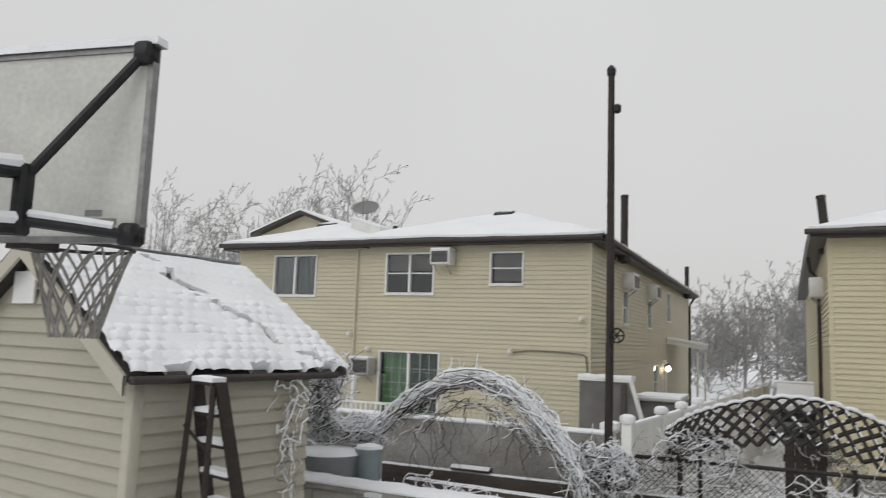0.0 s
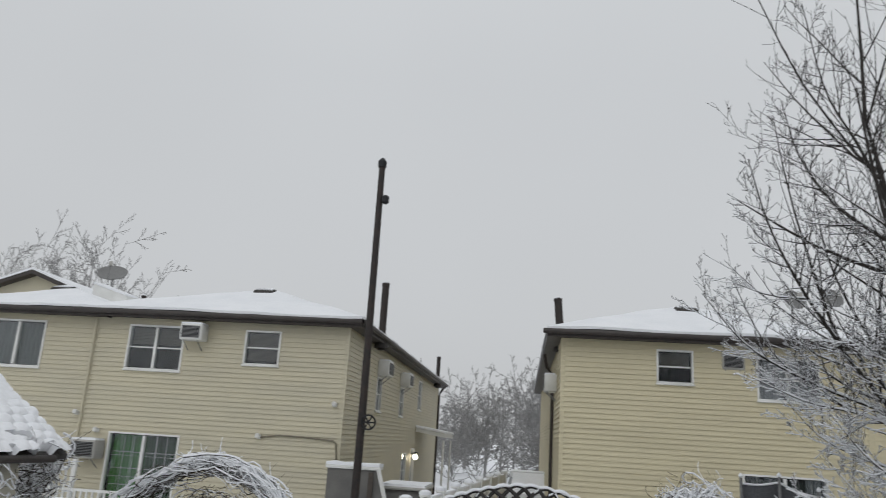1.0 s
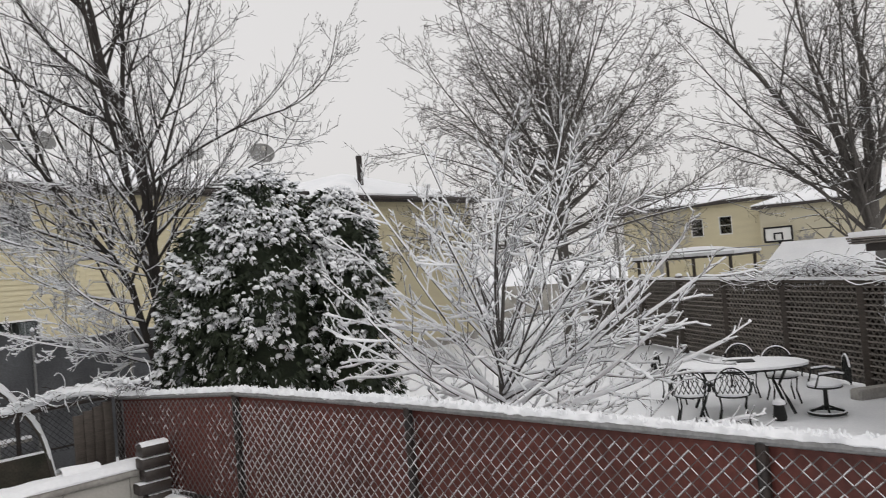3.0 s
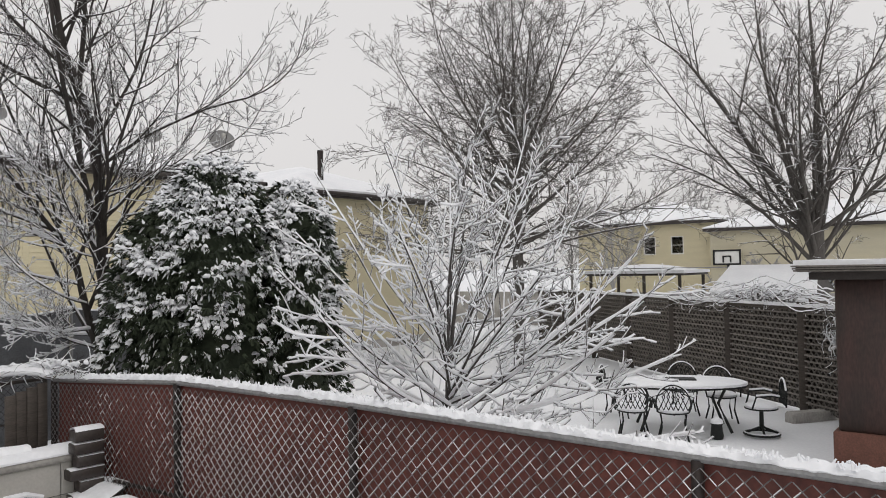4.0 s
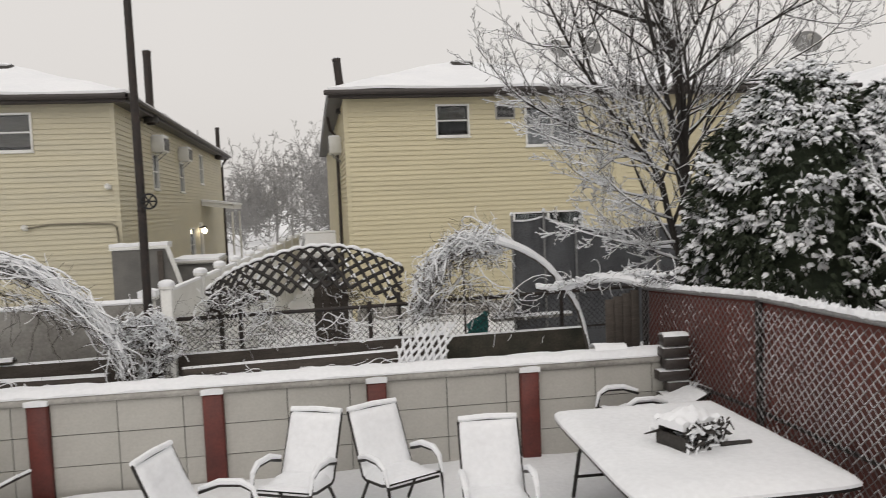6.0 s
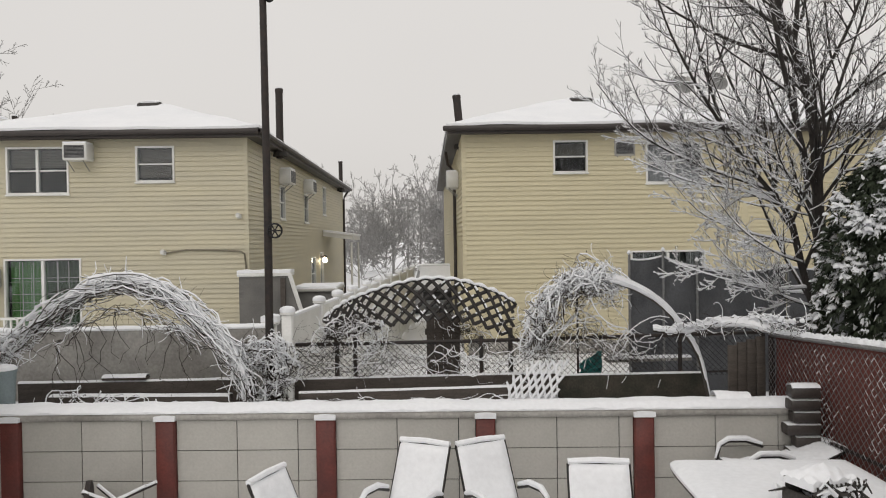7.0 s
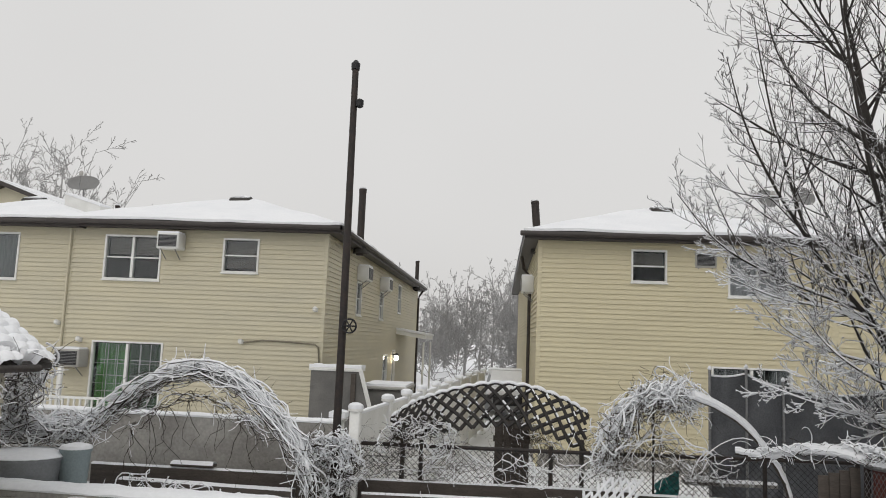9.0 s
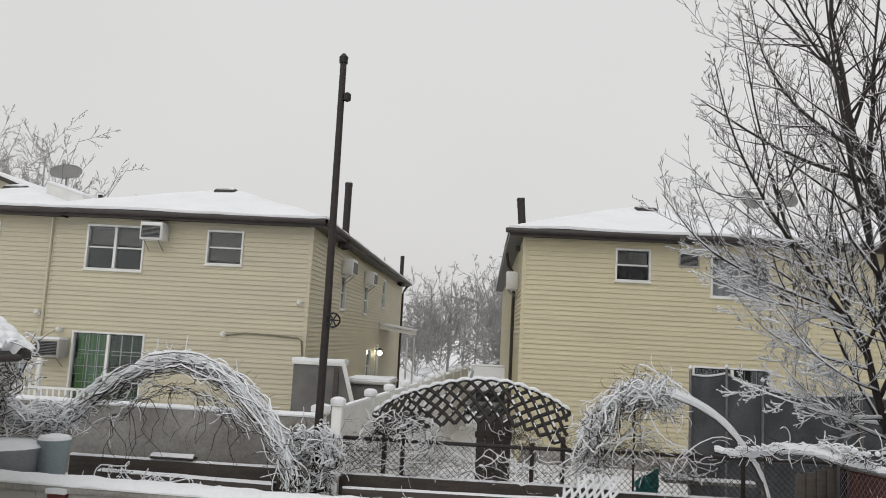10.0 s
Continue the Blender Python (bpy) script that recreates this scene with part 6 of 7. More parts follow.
def snow_on(rng, P, R, heavy, thin, cover=1.0, blown=0.0):
    """Snow lying along the upper side of the paths, thin where they are steep; the wind has blown it off high twigs."""
    keep = rng.random(len(P)) < cover
    P, R = P[keep], R[keep]
    steep = np.abs(unit(np.gradient(P, axis=1))[..., 2])
    rs = (np.minimum(R, 0.05) * 0.8 + thin * 0.8) * heavy * (1 - 0.65 * steep) * rng.uniform(0.7, 1.25, R.shape)
    rs = rs * np.clip(1.25 - blown * (P[..., 2] - 2.5), 0.25, 1.25)
    Q = P.copy()
    Q[..., 2] += R * 0.6 + rs * 0.35
    return Q, rs


def clear_of_fence(P, R):
    bad = ((P[..., 0] < 3.98) & (P[..., 2] < 1.84) & (P[..., 1] < 8.4)).any(1)
    return P[~bad], R[~bad]


def bare_tree(name, label, limbs, levels, seed, bark, heavy=1.0, thin=0.004, cover=1.0, limb_points=14, blown=0.0):
    """limbs: (points, first radius, last radius); levels: the settings of shoots(), one set for each order of twig."""
    rng = np.random.default_rng(seed)
    t = thing(name, label, "tree")
    paths, radii = [], []
    for k, (ctrl, r0, r1) in enumerate(limbs):
        pts = spline(ctrl, limb_points - 1)
        rad = [r0 + (r1 - r0) * (i / (limb_points - 1)) ** 0.8 for i in range(limb_points)]
        part("limb" if k else "trunk", Geo().tube(pts, rad, 10 if r0 > 0.06 else 7), bark, t)
        paths.append([tuple(p) for p in pts])
        radii.append(rad)
    P, R = np.array(paths), np.array(radii)
    snow = [pipes(*snow_on(rng, P, R, heavy, thin, 1.0, blown), 5)]
    twigs = []
    for k, kw in enumerate(levels):
        P, R = clear_of_fence(*shoots(rng, P, R, thin=thin, **kw))
        last = k == len(levels) - 1
        twigs.append(pipes(P, R, 3 if last else 4))
        if heavy:
            snow.append(pipes(*snow_on(rng, P, R, heavy, thin, cover, blown), 3))
    ob = new("twig_mass", pipe_mesh("twig_mass", twigs, bark))
    ob.parent, ob["kind"] = t, "stuff"
    if heavy:
        ob = new("snow", pipe_mesh("snow", snow, SNOW))
        ob.parent, ob["label"] = t, "snow along the branches"
    return t


def compass(a, e):
    """Unit vector of azimuth a (radians) and elevation e (degrees)."""
    return Vector((math.cos(a) * math.cos(radians(e)), math.sin(a) * math.cos(radians(e)), math.sin(radians(e))))


def bowed(p, d, ln, rise, rnd, gnarl=0.05):
    """Control points of a limb from p along d, bent upward by rise over its length."""
    p = Vector(p)
    side = Vector((rnd.gauss(0, gnarl), rnd.gauss(0, gnarl), rnd.gauss(0, gnarl)))
    return [p + d * ln * s + Vector((0, 0, rise * ln * s * s)) + side * ln * math.sin(3.1 * s) for s in (0, 0.25, 0.5, 0.75, 1.0)]


# snowy small tree behind the red fence
sb = Vector((5.5, 4.22, -0.05))
rnd = random.Random(3)
limbs = [([sb, sb + Vector((0.02, 0, 0.8)), sb + Vector((-0.01, 0.02, 1.6)), sb + Vector((0.03, -0.06, 2.4)), sb + Vector((0.1, -0.14, 3.2))], 0.05, 0.008)]
for k in range(42):
    a = k * 2.399 + rnd.uniform(-0.25, 0.25)
    s = (k + 0.5) / 42
    e = 2 + 66 * s ** 1.15 + rnd.uniform(-7, 7)
    ln = rnd.uniform(1.55, 2.15) * (1.12 if math.sin(a) < -0.2 else 0.92)
    limbs.append((bowed(sb + Vector((0, 0, 1.0 + 0.95 * s + rnd.uniform(-0.1, 0.1))), compass(a, e), ln, 0.13, rnd, 0.035), 0.014, 0.006))
limbs = [q for q in limbs if not any(p.x < 4.0 and p.z < 1.86 for p in q[0])]
bare_tree("small_tree", "small spreading tree with every branch coated in snow", limbs,
          [dict(count=9, span=(0.2, 0.98), angle=(26, 55), ratio=0.42, up=0.22, wob=0.05, n=5),
           dict(count=5, span=(0.2, 1.0), angle=(30, 60), ratio=0.42, up=0.25, wob=0.06, n=4)],
          31, BARK_TWIG, 1.9, 0.0042)

# dark tree between fence and cream house
limbs = [([(4.85, 9.1, -0.05), (4.84, 9.1, 1.5), (4.8, 9.1, 2.6), (4.72, 9.1, 4.2), (4.49, 9.1, 4.94), (4.3, 9.1, 5.44), (4.24, 9.1, 6.0), (4.08, 9.1, 6.9), (4.1, 9.05, 8.2), (4.0, 9.0, 9.6)], 0.105, 0.007),
         ([(4.8, 9.1, 1.5), (4.61, 9.1, 2.1), (4.42, 9.1, 2.9), (4.16, 9.1, 3.22), (3.85, 9.1, 3.63), (3.63, 9.1, 3.95), (3.35, 9.05, 4.8), (3.1, 9.0, 5.8), (2.95, 8.95, 6.7)], 0.055, 0.005),
         ([(4.5, 9.1, 4.92), (4.6, 9.15, 5.8), (4.63, 9.15, 6.5), (4.8, 9.2, 8.2), (4.75, 9.2, 9.5)], 0.036, 0.005),
         ([(4.27, 9.1, 5.7), (3.95, 9.0, 6.4), (3.6, 9.0, 7.16), (3.35, 8.9, 8.3)], 0.026, 0.005),
         ([(4.2, 9.1, 3.2), (3.3, 9.2, 3.55), (2.6, 9.2, 3.95), (2.1, 9.2, 4.55)], 0.022, 0.005),
         ([(3.63, 9.1, 3.95), (3.1, 8.8, 4.6), (2.75, 8.7, 5.3), (2.55, 8.7, 6.1)], 0.024, 0.005),
         ([(4.74, 9.1, 4.0), (5.4, 9.0, 4.5), (6.3, 9.0, 4.98), (7.2, 9.0, 5.35), (7.85, 9.0, 5.9), (8.15, 9.0, 6.75)], 0.028, 0.005),
         ([(4.78, 9.1, 3.5), (5.2, 9.3, 4.6), (5.6, 9.4, 5.6), (6.0, 9.4, 7.0)], 0.03, 0.005),
         ([(4.7, 9.1, 4.3), (5.1, 8.8, 5.3), (5.3, 8.7, 6.3), (5.5, 8.6, 7.7)], 0.026, 0.005),
         ([(4.78, 9.1, 3.1), (4.6, 8.6, 3.9), (4.25, 8.2, 4.7), (4.0, 7.95, 5.6)], 0.028, 0.005),
         ([(4.78, 9.1, 2.9), (4.3, 9.7, 4.0), (3.95, 10.1, 5.2), (3.85, 10.3, 6.5)], 0.032, 0.005),
         ([(4.45, 9.1, 5.1), (3.8, 9.3, 5.7), (3.4, 9.4, 6.4), (3.2, 9.4, 7.2)], 0.024, 0.005),
         ([(4.75, 9.1, 3.3), (5.5, 9.2, 3.95), (6.3, 9.3, 4.3), (7.1, 9.3, 4.75), (7.5, 9.3, 5.3)], 0.026, 0.005),
         ([(4.66, 9.1, 2.0), (4.1, 9.0, 2.0), (3.5, 8.9, 2.14), (2.9, 8.9, 2.35)], 0.016, 0.004),
         ([(4.72, 9.1, 1.75), (4.2, 9.0, 1.95), (3.7, 9.0, 2.3), (3.3, 9.0, 2.75)], 0.016, 0.004),
         ([(4.5, 9.1, 2.6), (4.0, 8.7, 3.3), (3.5, 8.5, 3.9), (3.1, 8.4, 4.7)], 0.02, 0.004),
         ([(4.3, 9.1, 3.05), (3.6, 9.5, 3.4), (3.0, 9.7, 4.0), (2.6, 9.8, 4.9)], 0.02, 0.004),
         ([(4.78, 9.1, 3.0), (5.1, 8.7, 3.7), (5.6, 8.5, 4.4), (5.9, 8.4, 5.2)], 0.022, 0.004),
         ([(4.75, 9.1, 3.8), (4.4, 8.8, 4.5), (4.0, 8.6, 5.2), (3.75, 8.5, 6.1)], 0.022, 0.004),
         ([(4.78, 9.1, 2.7), (4.3, 8.6, 3.1), (3.9, 8.3, 3.6), (3.7, 8.1, 4.3)], 0.018, 0.004),
         ([(4.6, 9.1, 2.3), (4.1, 8.8, 2.45), (3.6, 8.6, 2.75), (3.2, 8.5, 3.2)], 0.016, 0.004),
         ([(4.35, 9.1, 3.0), (3.7, 8.9, 3.2), (3.1, 8.8, 3.3), (2.5, 8.8, 3.55)], 0.016, 0.004),
         ([(4.5, 9.1, 2.55), (3.9, 9.2, 2.7), (3.4, 9.3, 2.95), (3.0, 9.3, 3.4)], 0.017, 0.004)]
bare_tree("bare_tree", "dark leafless tree with thin snow on its twigs", limbs,
          [dict(count=17, span=(0.12, 0.98), angle=(30, 62), ratio=0.46, up=0.6, wob=0.06, n=7, even=0.62),
           dict(count=10, span=(0.12, 1.0), angle=(28, 62), ratio=0.46, up=0.35, wob=0.08, n=5),
           dict(count=2, span=(0.25, 1.0), angle=(30, 60), ratio=0.55, up=0.3, wob=0.08, n=3)],
          77, BARK, 1.6, 0.0034, 1.0, blown=0.24)

# broad round tree beyond
tb_ = Vector((18.3, 11.5, -0.05))
rnd = random.Random(9)
limbs = [([tb_, tb_ + Vector((0.05, 0, 3)), tb_ + Vector((0, 0, 6)), tb_ + Vector((0.1, 0.1, 10.6))], 0.2, 0.012)]
for k in range(46):
    s = (k + 0.5) / 46
    a = k * 2.399 + rnd.uniform(-0.3, 0.3)
    e = 2 + 74 * s + rnd.uniform(-8, 8)
    ln = (5.3 - 0.6 * s) * rnd.uniform(0.8, 1.06)
    limbs.append((bowed(tb_ + Vector((0, 0, 2.9 + 3.2 * s)), compass(a, e), ln, 0.07, rnd), 0.045, 0.010))
bare_tree("round_tree", "broad rounded leafless tree dusted with snow", limbs,
          [dict(count=10, span=(0.15, 1.0), angle=(30, 60), ratio=0.46, up=0.12, wob=0.07, n=5, flat=0.4, even=0.35),
           dict(count=8, span=(0.12, 1.0), angle=(30, 65), ratio=0.50, up=0.08, wob=0.08, n=4, flat=0.4, even=0.4),
           dict(count=4, span=(0.15, 1.0), angle=(30, 65), ratio=0.58, up=0.05, wob=0.08, n=3)],
          41, BARK_GREY, 0.55, 0.0062, 0.3, 9)

# tall forked tree at the far side
fb = Vector((24.0, 4.8, -0.05))
rnd = random.Random(19)
limbs = [([fb, fb + Vector((0, 0, 1.5)), fb + Vector((0, 0.02, 3.4)), fb + Vector((0.1, -0.1, 6.5)), fb + Vector((0.2, 0.1, 11.0))], 0.42, 0.02),
         ([(23.96, 4.9, 2.9), (23.86, 5.48, 4.4), (23.52, 7.17, 7.3), (23.29, 8.39, 9.2), (23.1, 9.4, 10.1)], 0.12, 0.014),
         ([(23.96, 4.9, 3.2), (23.8, 5.5, 5.5), (23.74, 6.06, 8.4), (23.7, 6.3, 11.0)], 0.13, 0.014),
         ([(23.96, 4.9, 2.6), (23.5, 6.2, 4.2), (23.2, 7.8, 5.4), (23.0, 9.4, 6.2)], 0.07, 0.012)]
for k in range(12):
    a = 2 * math.pi * k / 12 + rnd.uniform(-0.3, 0.3)
    limbs.append((bowed(fb + Vector((0, 0, rnd.uniform(2.6, 4.0))), compass(a, rnd.uniform(46, 82)), rnd.uniform(6.0, 8.2), 0.05, rnd), 0.07, 0.012))
bare_tree("forked_tree", "tall many-forked leafless tree hazed with snow", limbs,
          [dict(count=13, span=(0.16, 1.0), angle=(22, 52), ratio=0.42, up=0.05, wob=0.07, n=6, even=0.4),
           dict(count=10, span=(0.12, 1.0), angle=(25, 60), ratio=0.46, up=0.0, wob=0.08, n=4),
           dict(count=5, span=(0.15, 1.0), angle=(25, 60), ratio=0.5, up=-0.1, wob=0.08, n=3)],
          43, BARK_GREY, 0.8, 0.0064, 0.35, 10)

# snowy evergreen: two merged domes of drooping sprays
eg = thing("evergreen", "dense dark evergreen with clumps of snow on its sprays", "tree")
rnd = random.Random(55)
leaf, snow = Geo(), Geo()
DOMES = [(Vector((5.42, 7.68, 0)), 0.90, 3.98), (Vector((6.18, 7.15, 0)), 0.60, 3.74), (Vector((5.03, 8.0, 0)), 0.74, 3.45)]
part("trunk", Geo().tube([(5.3, 7.6, -0.05), (5.3, 7.6, 3.2)], [0.12, 0.04], 9), BARK, eg)


def crown_radius(rad, top, z, a):
    q = z / top
    r = rad * math.sqrt(max(0.0, 1 - max(0, (q - 0.3) / 0.7) ** 3.0))
    return r * (1 + 0.16 * nz(math.cos(a) * 1.9, math.sin(a) * 1.9, z * 0.9)) + 0.12 * nz(a * 3, z * 2.2, 7)


def clump(c, ax, side, sx):
    """A soft lump of snow lying over a spray."""
    vs, fs, n = [], [], 6
    for j, (rr, hh) in enumerate(((0.95, -0.3), (0.95, 0.12), (0.45, 0.5))):
        for q in range(n):
            aa = 2 * math.pi * q / n
            wob = 1 + 0.55 * nz(c.x * 7 + math.cos(aa) * 1.4, c.y * 7 + math.sin(aa) * 1.4, c.z * 7 + j * 0.35)
            o = ax * math.cos(aa) * sx * rr * wob + side * math.sin(aa) * sx * rr * wob * 0.85
            o.z *= 0.75
            vs.append(c + o + Vector((0, 0, hh * sx * (0.75 + 0.3 * wob))))
    for j in range(2):
        for q in range(n):
            w2 = (q + 1) % n
            fs.append((j * n + q, j * n + w2, j * n + n + w2, j * n + n + q))
    fs.append(tuple(range(2 * n, 3 * n)))
    snow.add(vs, fs)


for ec, rad, top in DOMES:
    core = Geo().lathe([(max(0.02, crown_radius(rad, top, z, 0.5) * 0.66), z) for z in np.linspace(0.0, top * 0.93, 9)], 14, ec)
    part("inner_foliage", core, NEEDLE, eg)
    for i in range(int(6000 * rad * top / 6.0)):
        z = top * rnd.random() ** 0.8
        a = rnd.uniform(0, 2 * math.pi)
        r = crown_radius(rad, top, z, a) * (1.0 - 0.32 * rnd.random() ** 2.0)
        p = ec + Vector((r * math.cos(a), r * math.sin(a), z))
        if p.x < 3.98:
            continue
        up = max(0.0, (z / top - 0.5) * 1.2)
        outd = Vector((math.cos(a), math.sin(a), 0))
        size = rnd.uniform(0.065, 0.135)
        ax = (outd + Vector((0, 0, rnd.uniform(-0.7, 0.2) + up)) + Vector((rnd.gauss(0, 0.3), rnd.gauss(0, 0.3), 0))).normalized()
        side = ax.cross(Vector((0, 0, 1))).normalized()
        shade = min(1.0, max(0.06, 1.75 * (z / top) - 0.35))
        patch = nz(p.x * 2.3, p.y * 2.3, p.z * 2.9) + 0.6 * nz(p.x * 6, p.y * 6, p.z * 6)
        white = rnd.random() < shade and patch > -0.06
        for k in range(7):
            s = (k - 3) / 3
            dd = (ax + side * s * 1.0 + Vector((0, 0, rnd.gauss(-0.25, 0.35)))).normalized()
            w = side * size * 0.11 + Vector((0, 0, rnd.gauss(0, 0.01)))
            tip = p + dd * size * (1.2 - 0.4 * abs(s)) - Vector((0, 0, 0.03))
            mid_ = p + dd * size * 0.55
            leaf.add([p, mid_ - w, tip, mid_ + w], [(0, 1, 2, 3)])
            if (white and rnd.random() < 0.85) or rnd.random() < 0.05:
                # a ridge of snow lying on the spray, its tip left green
                up_ = Vector((0, 0, 0.008))
                w2 = w * rnd.uniform(0.9, 1.7)
                snow.add([p + up_, mid_ - w2 + up_, mid_.lerp(tip, rnd.uniform(0.4, 1.05)) + up_, mid_ + w2 + up_, mid_ + Vector((0, 0, rnd.uniform(0.018, 0.04)))], [(0, 1, 4), (1, 2, 4), (2, 3, 4), (3, 0, 4)])
        if white:
            for q in range(1 + (patch > 0.15)):
                clump(p + ax * size * rnd.uniform(0.2, 0.9) + side * size * rnd.gauss(0, 0.4) + Vector((0, 0, rnd.gauss(0.015, 0.02))), ax, side, size * rnd.uniform(0.16, 0.42))
part("foliage", leaf, NEEDLE, eg, smooth=False)
part("snow_clumps", snow, SNOW, eg)

# ---- far woods ----
# pale grey: rime on the twigs plus distance haze, put into the base colour
FROST_HAZE = material("frosted_hazy_twigs", (0.38, 0.375, 0.37), 0.9, vary=0.2, scale=0.4, tint=(0.30, 0.295, 0.29))


def frosty_plant(rng, rnd, p, h, w, count, e_lo, e_hi, start, thin):
    """Tubes of one frosted tree or shrub: limbs from a stem, and three orders of twig."""
    paths = []
    for k in range(count):
        a = k * 2.399 + rnd.uniform(-0.3, 0.3)
        e = rnd.uniform(e_lo, e_hi)
        d = compass(a, e)
        z = h * start * rnd.random()
        ln = (h - z) * (0.62 + 0.30 * math.sin(radians(e))) * rnd.uniform(0.75, 1.05)
        q = bowed(p + Vector((0, 0, z)), Vector((d.x * w, d.y * w, d.z)), ln, 0.10, rnd)
        paths.append([tuple(v) for v in spline(q, 5)])
    P = np.array(paths)
    R = np.tile(np.linspace(h * 0.0045, 0.014, 6), (len(P), 1))
    out = [pipes(P, R, 3)]
    for n_kids, n in ((7, 4), (6, 3), (4, 3)):
        P, R = shoots(rng, P, R, n_kids, (0.15, 1.0), (24, 58), 0.50, 0.12, 0.07, n, thin)
        out.append(pipes(P, R, 3))
    return out


def far_wood(places, height, seed, label, count=8):
    rng, rnd = np.random.default_rng(seed), random.Random(seed)
    tubes = []
    for x, y in places(rnd):
        p = Vector((x, y, -0.05))
        h = height * rnd.uniform(0.7, 1.08)
        tubes.append(pipes(np.array([[tuple(p), tuple(p + Vector((0.1, 0, h * 0.4))), tuple(p + Vector((0, 0.1, h * 0.85)))]]), np.array([[h * 0.013, h * 0.009, 0.02]]), 6))
        tubes += frosty_plant(rng, rnd, p, h, 0.95, count, 30, 82, 0.45, 0.019)
    return tagged(new("far_woods", pipe_mesh("far_woods", tubes, FROST_HAZE)), label, "woods", kind="stuff")


far_wood(lambda r: [(r.uniform(-9.5, 4.5), r.uniform(58, 78)) for _ in range(12)], 9.8, 5, "distant frosted leafless woods, haze in their colour, at the end of the alley")
far_wood(lambda r: [(-y * math.tan(radians(a)), y) for a, y in [(30.8 + 1.3 * k + r.uniform(-0.3, 0.3), r.uniform(44, 54)) for k in range(13)]], 15.2, 6, "distant frosted leafless woods, haze in their colour, behind the houses")
far_wood(lambda r: [(r.uniform(34, 62), r.uniform(16, 44)) for _ in range(3)], 9.5, 7, "distant frosted leafless woods, haze in their colour, beyond the yards")


def shrub(x, y, h, w, seed, label, stems=20):
    rng, rnd = np.random.default_rng(seed), random.Random(seed)
    t = thing("frosted_shrub", label, "shrub")
    ob = new("branch_mass", pipe_mesh("branch_mass", frosty_plant(rng, rnd, Vector((x, y, -0.05)), h, w / h * 1.2, stems, 18, 82, 0.35, 0.019), FROST_HAZE))
    ob.parent, ob["kind"] = t, "stuff"


shrub(-2.6, 46, 5.6, 4.2, 1, "large frosted shrub beside the alley")
shrub(-4.6, 52, 5.0, 4.0, 4, "large frosted shrub at the end of the alley")
shrub(-5.5, 62, 4.6, 6.0, 5, "low frosted thicket at the end of the alley")
shrub(0.5, 60, 4.4, 6.0, 6, "low frosted thicket beyond the parked cars")
shrub(1.6, 50, 4.2, 3.0, 2, "large frosted shrub beyond the parked cars")
shrub(28, 7.5, 2.6, 2.2, 3, "frosted shrub by the far house", 9)

# ---- neighbour's yard beyond the red fence ----
GREY_WOOD = material("grey_brown_lath", (0.22, 0.20, 0.18), 0.85, vary=0.3, scale=5, rand=0.15)
lf = thing("lattice_fence", "dark weathered lattice fence with snowy top and vines", "fence")
PA, PB = Vector((14.55, 3.2, 0)), Vector((17.3, 6.6, 0))
PD = (PB - PA).normalized()
LP = [PA - PD * 2.2, PA, PA + PD * 2.2, PA + PD * 4.4, PA + PD * 6.6, PA + PD * 8.8, PA + PD * 11.0, PA + PD * 13.2]
for p in LP:
    q = part("post", Geo().soft_box(p.x - 0.075, p.y - 0.075, -0.1, p.x + 0.075, p.y + 0.075, 1.95, 0.012), DARK_WOOD, lf)
    part("snow_cap", Geo().lathe([(0.08, 1.945), (0.09, 1.98), (0.04, 2.02), (0.01, 2.025)], 10, (p.x, p.y, 0)), SNOW, q)
for i in range(len(LP) - 1):
    p = LP[i]
    m = Matrix.Translation(p) @ Matrix.Rotation(math.atan2(PD.y, PD.x), 4, "Z")
    for k in range(16):
        z = 0.15 + 0.105 * k
        part("slat", Geo().box(0.08, 0.03, z, 2.12, 0.045, z + 0.028, m), GREY_WOOD, lf, smooth=False)
    g = Geo()
    weave(g, lambda s, zz: m @ Vector((0.08 + s, 0.0, zz)), 2.04, 0.05, 1.8, 0.14, 0.016, 4)
    part("lattice", g, GREY_WOOD, lf)
    part("backing", Geo().box(0.0, -0.13, 0.0, 2.2, -0.10, 1.75, m), DARK_TRIM, lf, smooth=False)
    part("rail", Geo().box(0.0, -0.06, 1.80, 2.2, 0.08, 1.86, m), DARK_WOOD, lf, smooth=False)
    part("snow", Geo().mound(lambda u, v: tuple(m @ Vector((2.2 * u, -0.09 + 0.2 * v, 1.91 + 0.03 * nz(u * 7, i, v)))), 20, 4, lambda x, y: 1.858), SNOW, lf)
a, b = LP[0], LP[3]
tangle("vine_heap", "snowy vines along the lattice fence top", [a + Vector((-0.3, -0.1, 1.75)), PA + Vector((0, -0.1, 1.98)), PA + PD * 1.1 + Vector((0, -0.1, 2.06)), PA + PD * 2.2 + Vector((0, -0.1, 1.95)), b + Vector((0, 0, 1.9))], 60, 0.13, 15, 260, 0.012, 0.4)
tangle("vine_heap", "snowy vines hanging by the porch", [PA - PD * 0.9 + Vector((-0.1, -0.1, 1.9)), PA - PD * 0.7 + Vector((-0.15, -0.15, 1.5)), PA - PD * 0.8 + Vector((-0.1, -0.1, 1.0))], 16, 0.14, 16, 70, 0.009, 0.8)
solid("bed_kerb", Geo().soft_box(0, -0.12, -0.1, 2.6, 0.12, 0.12, 0.03, Matrix.Translation((13.6, 3.25, 0)) @ Matrix.Rotation(radians(-36), 4, "Z")), CONCRETE, "low kerb of the neighbour's bed", "kerb")

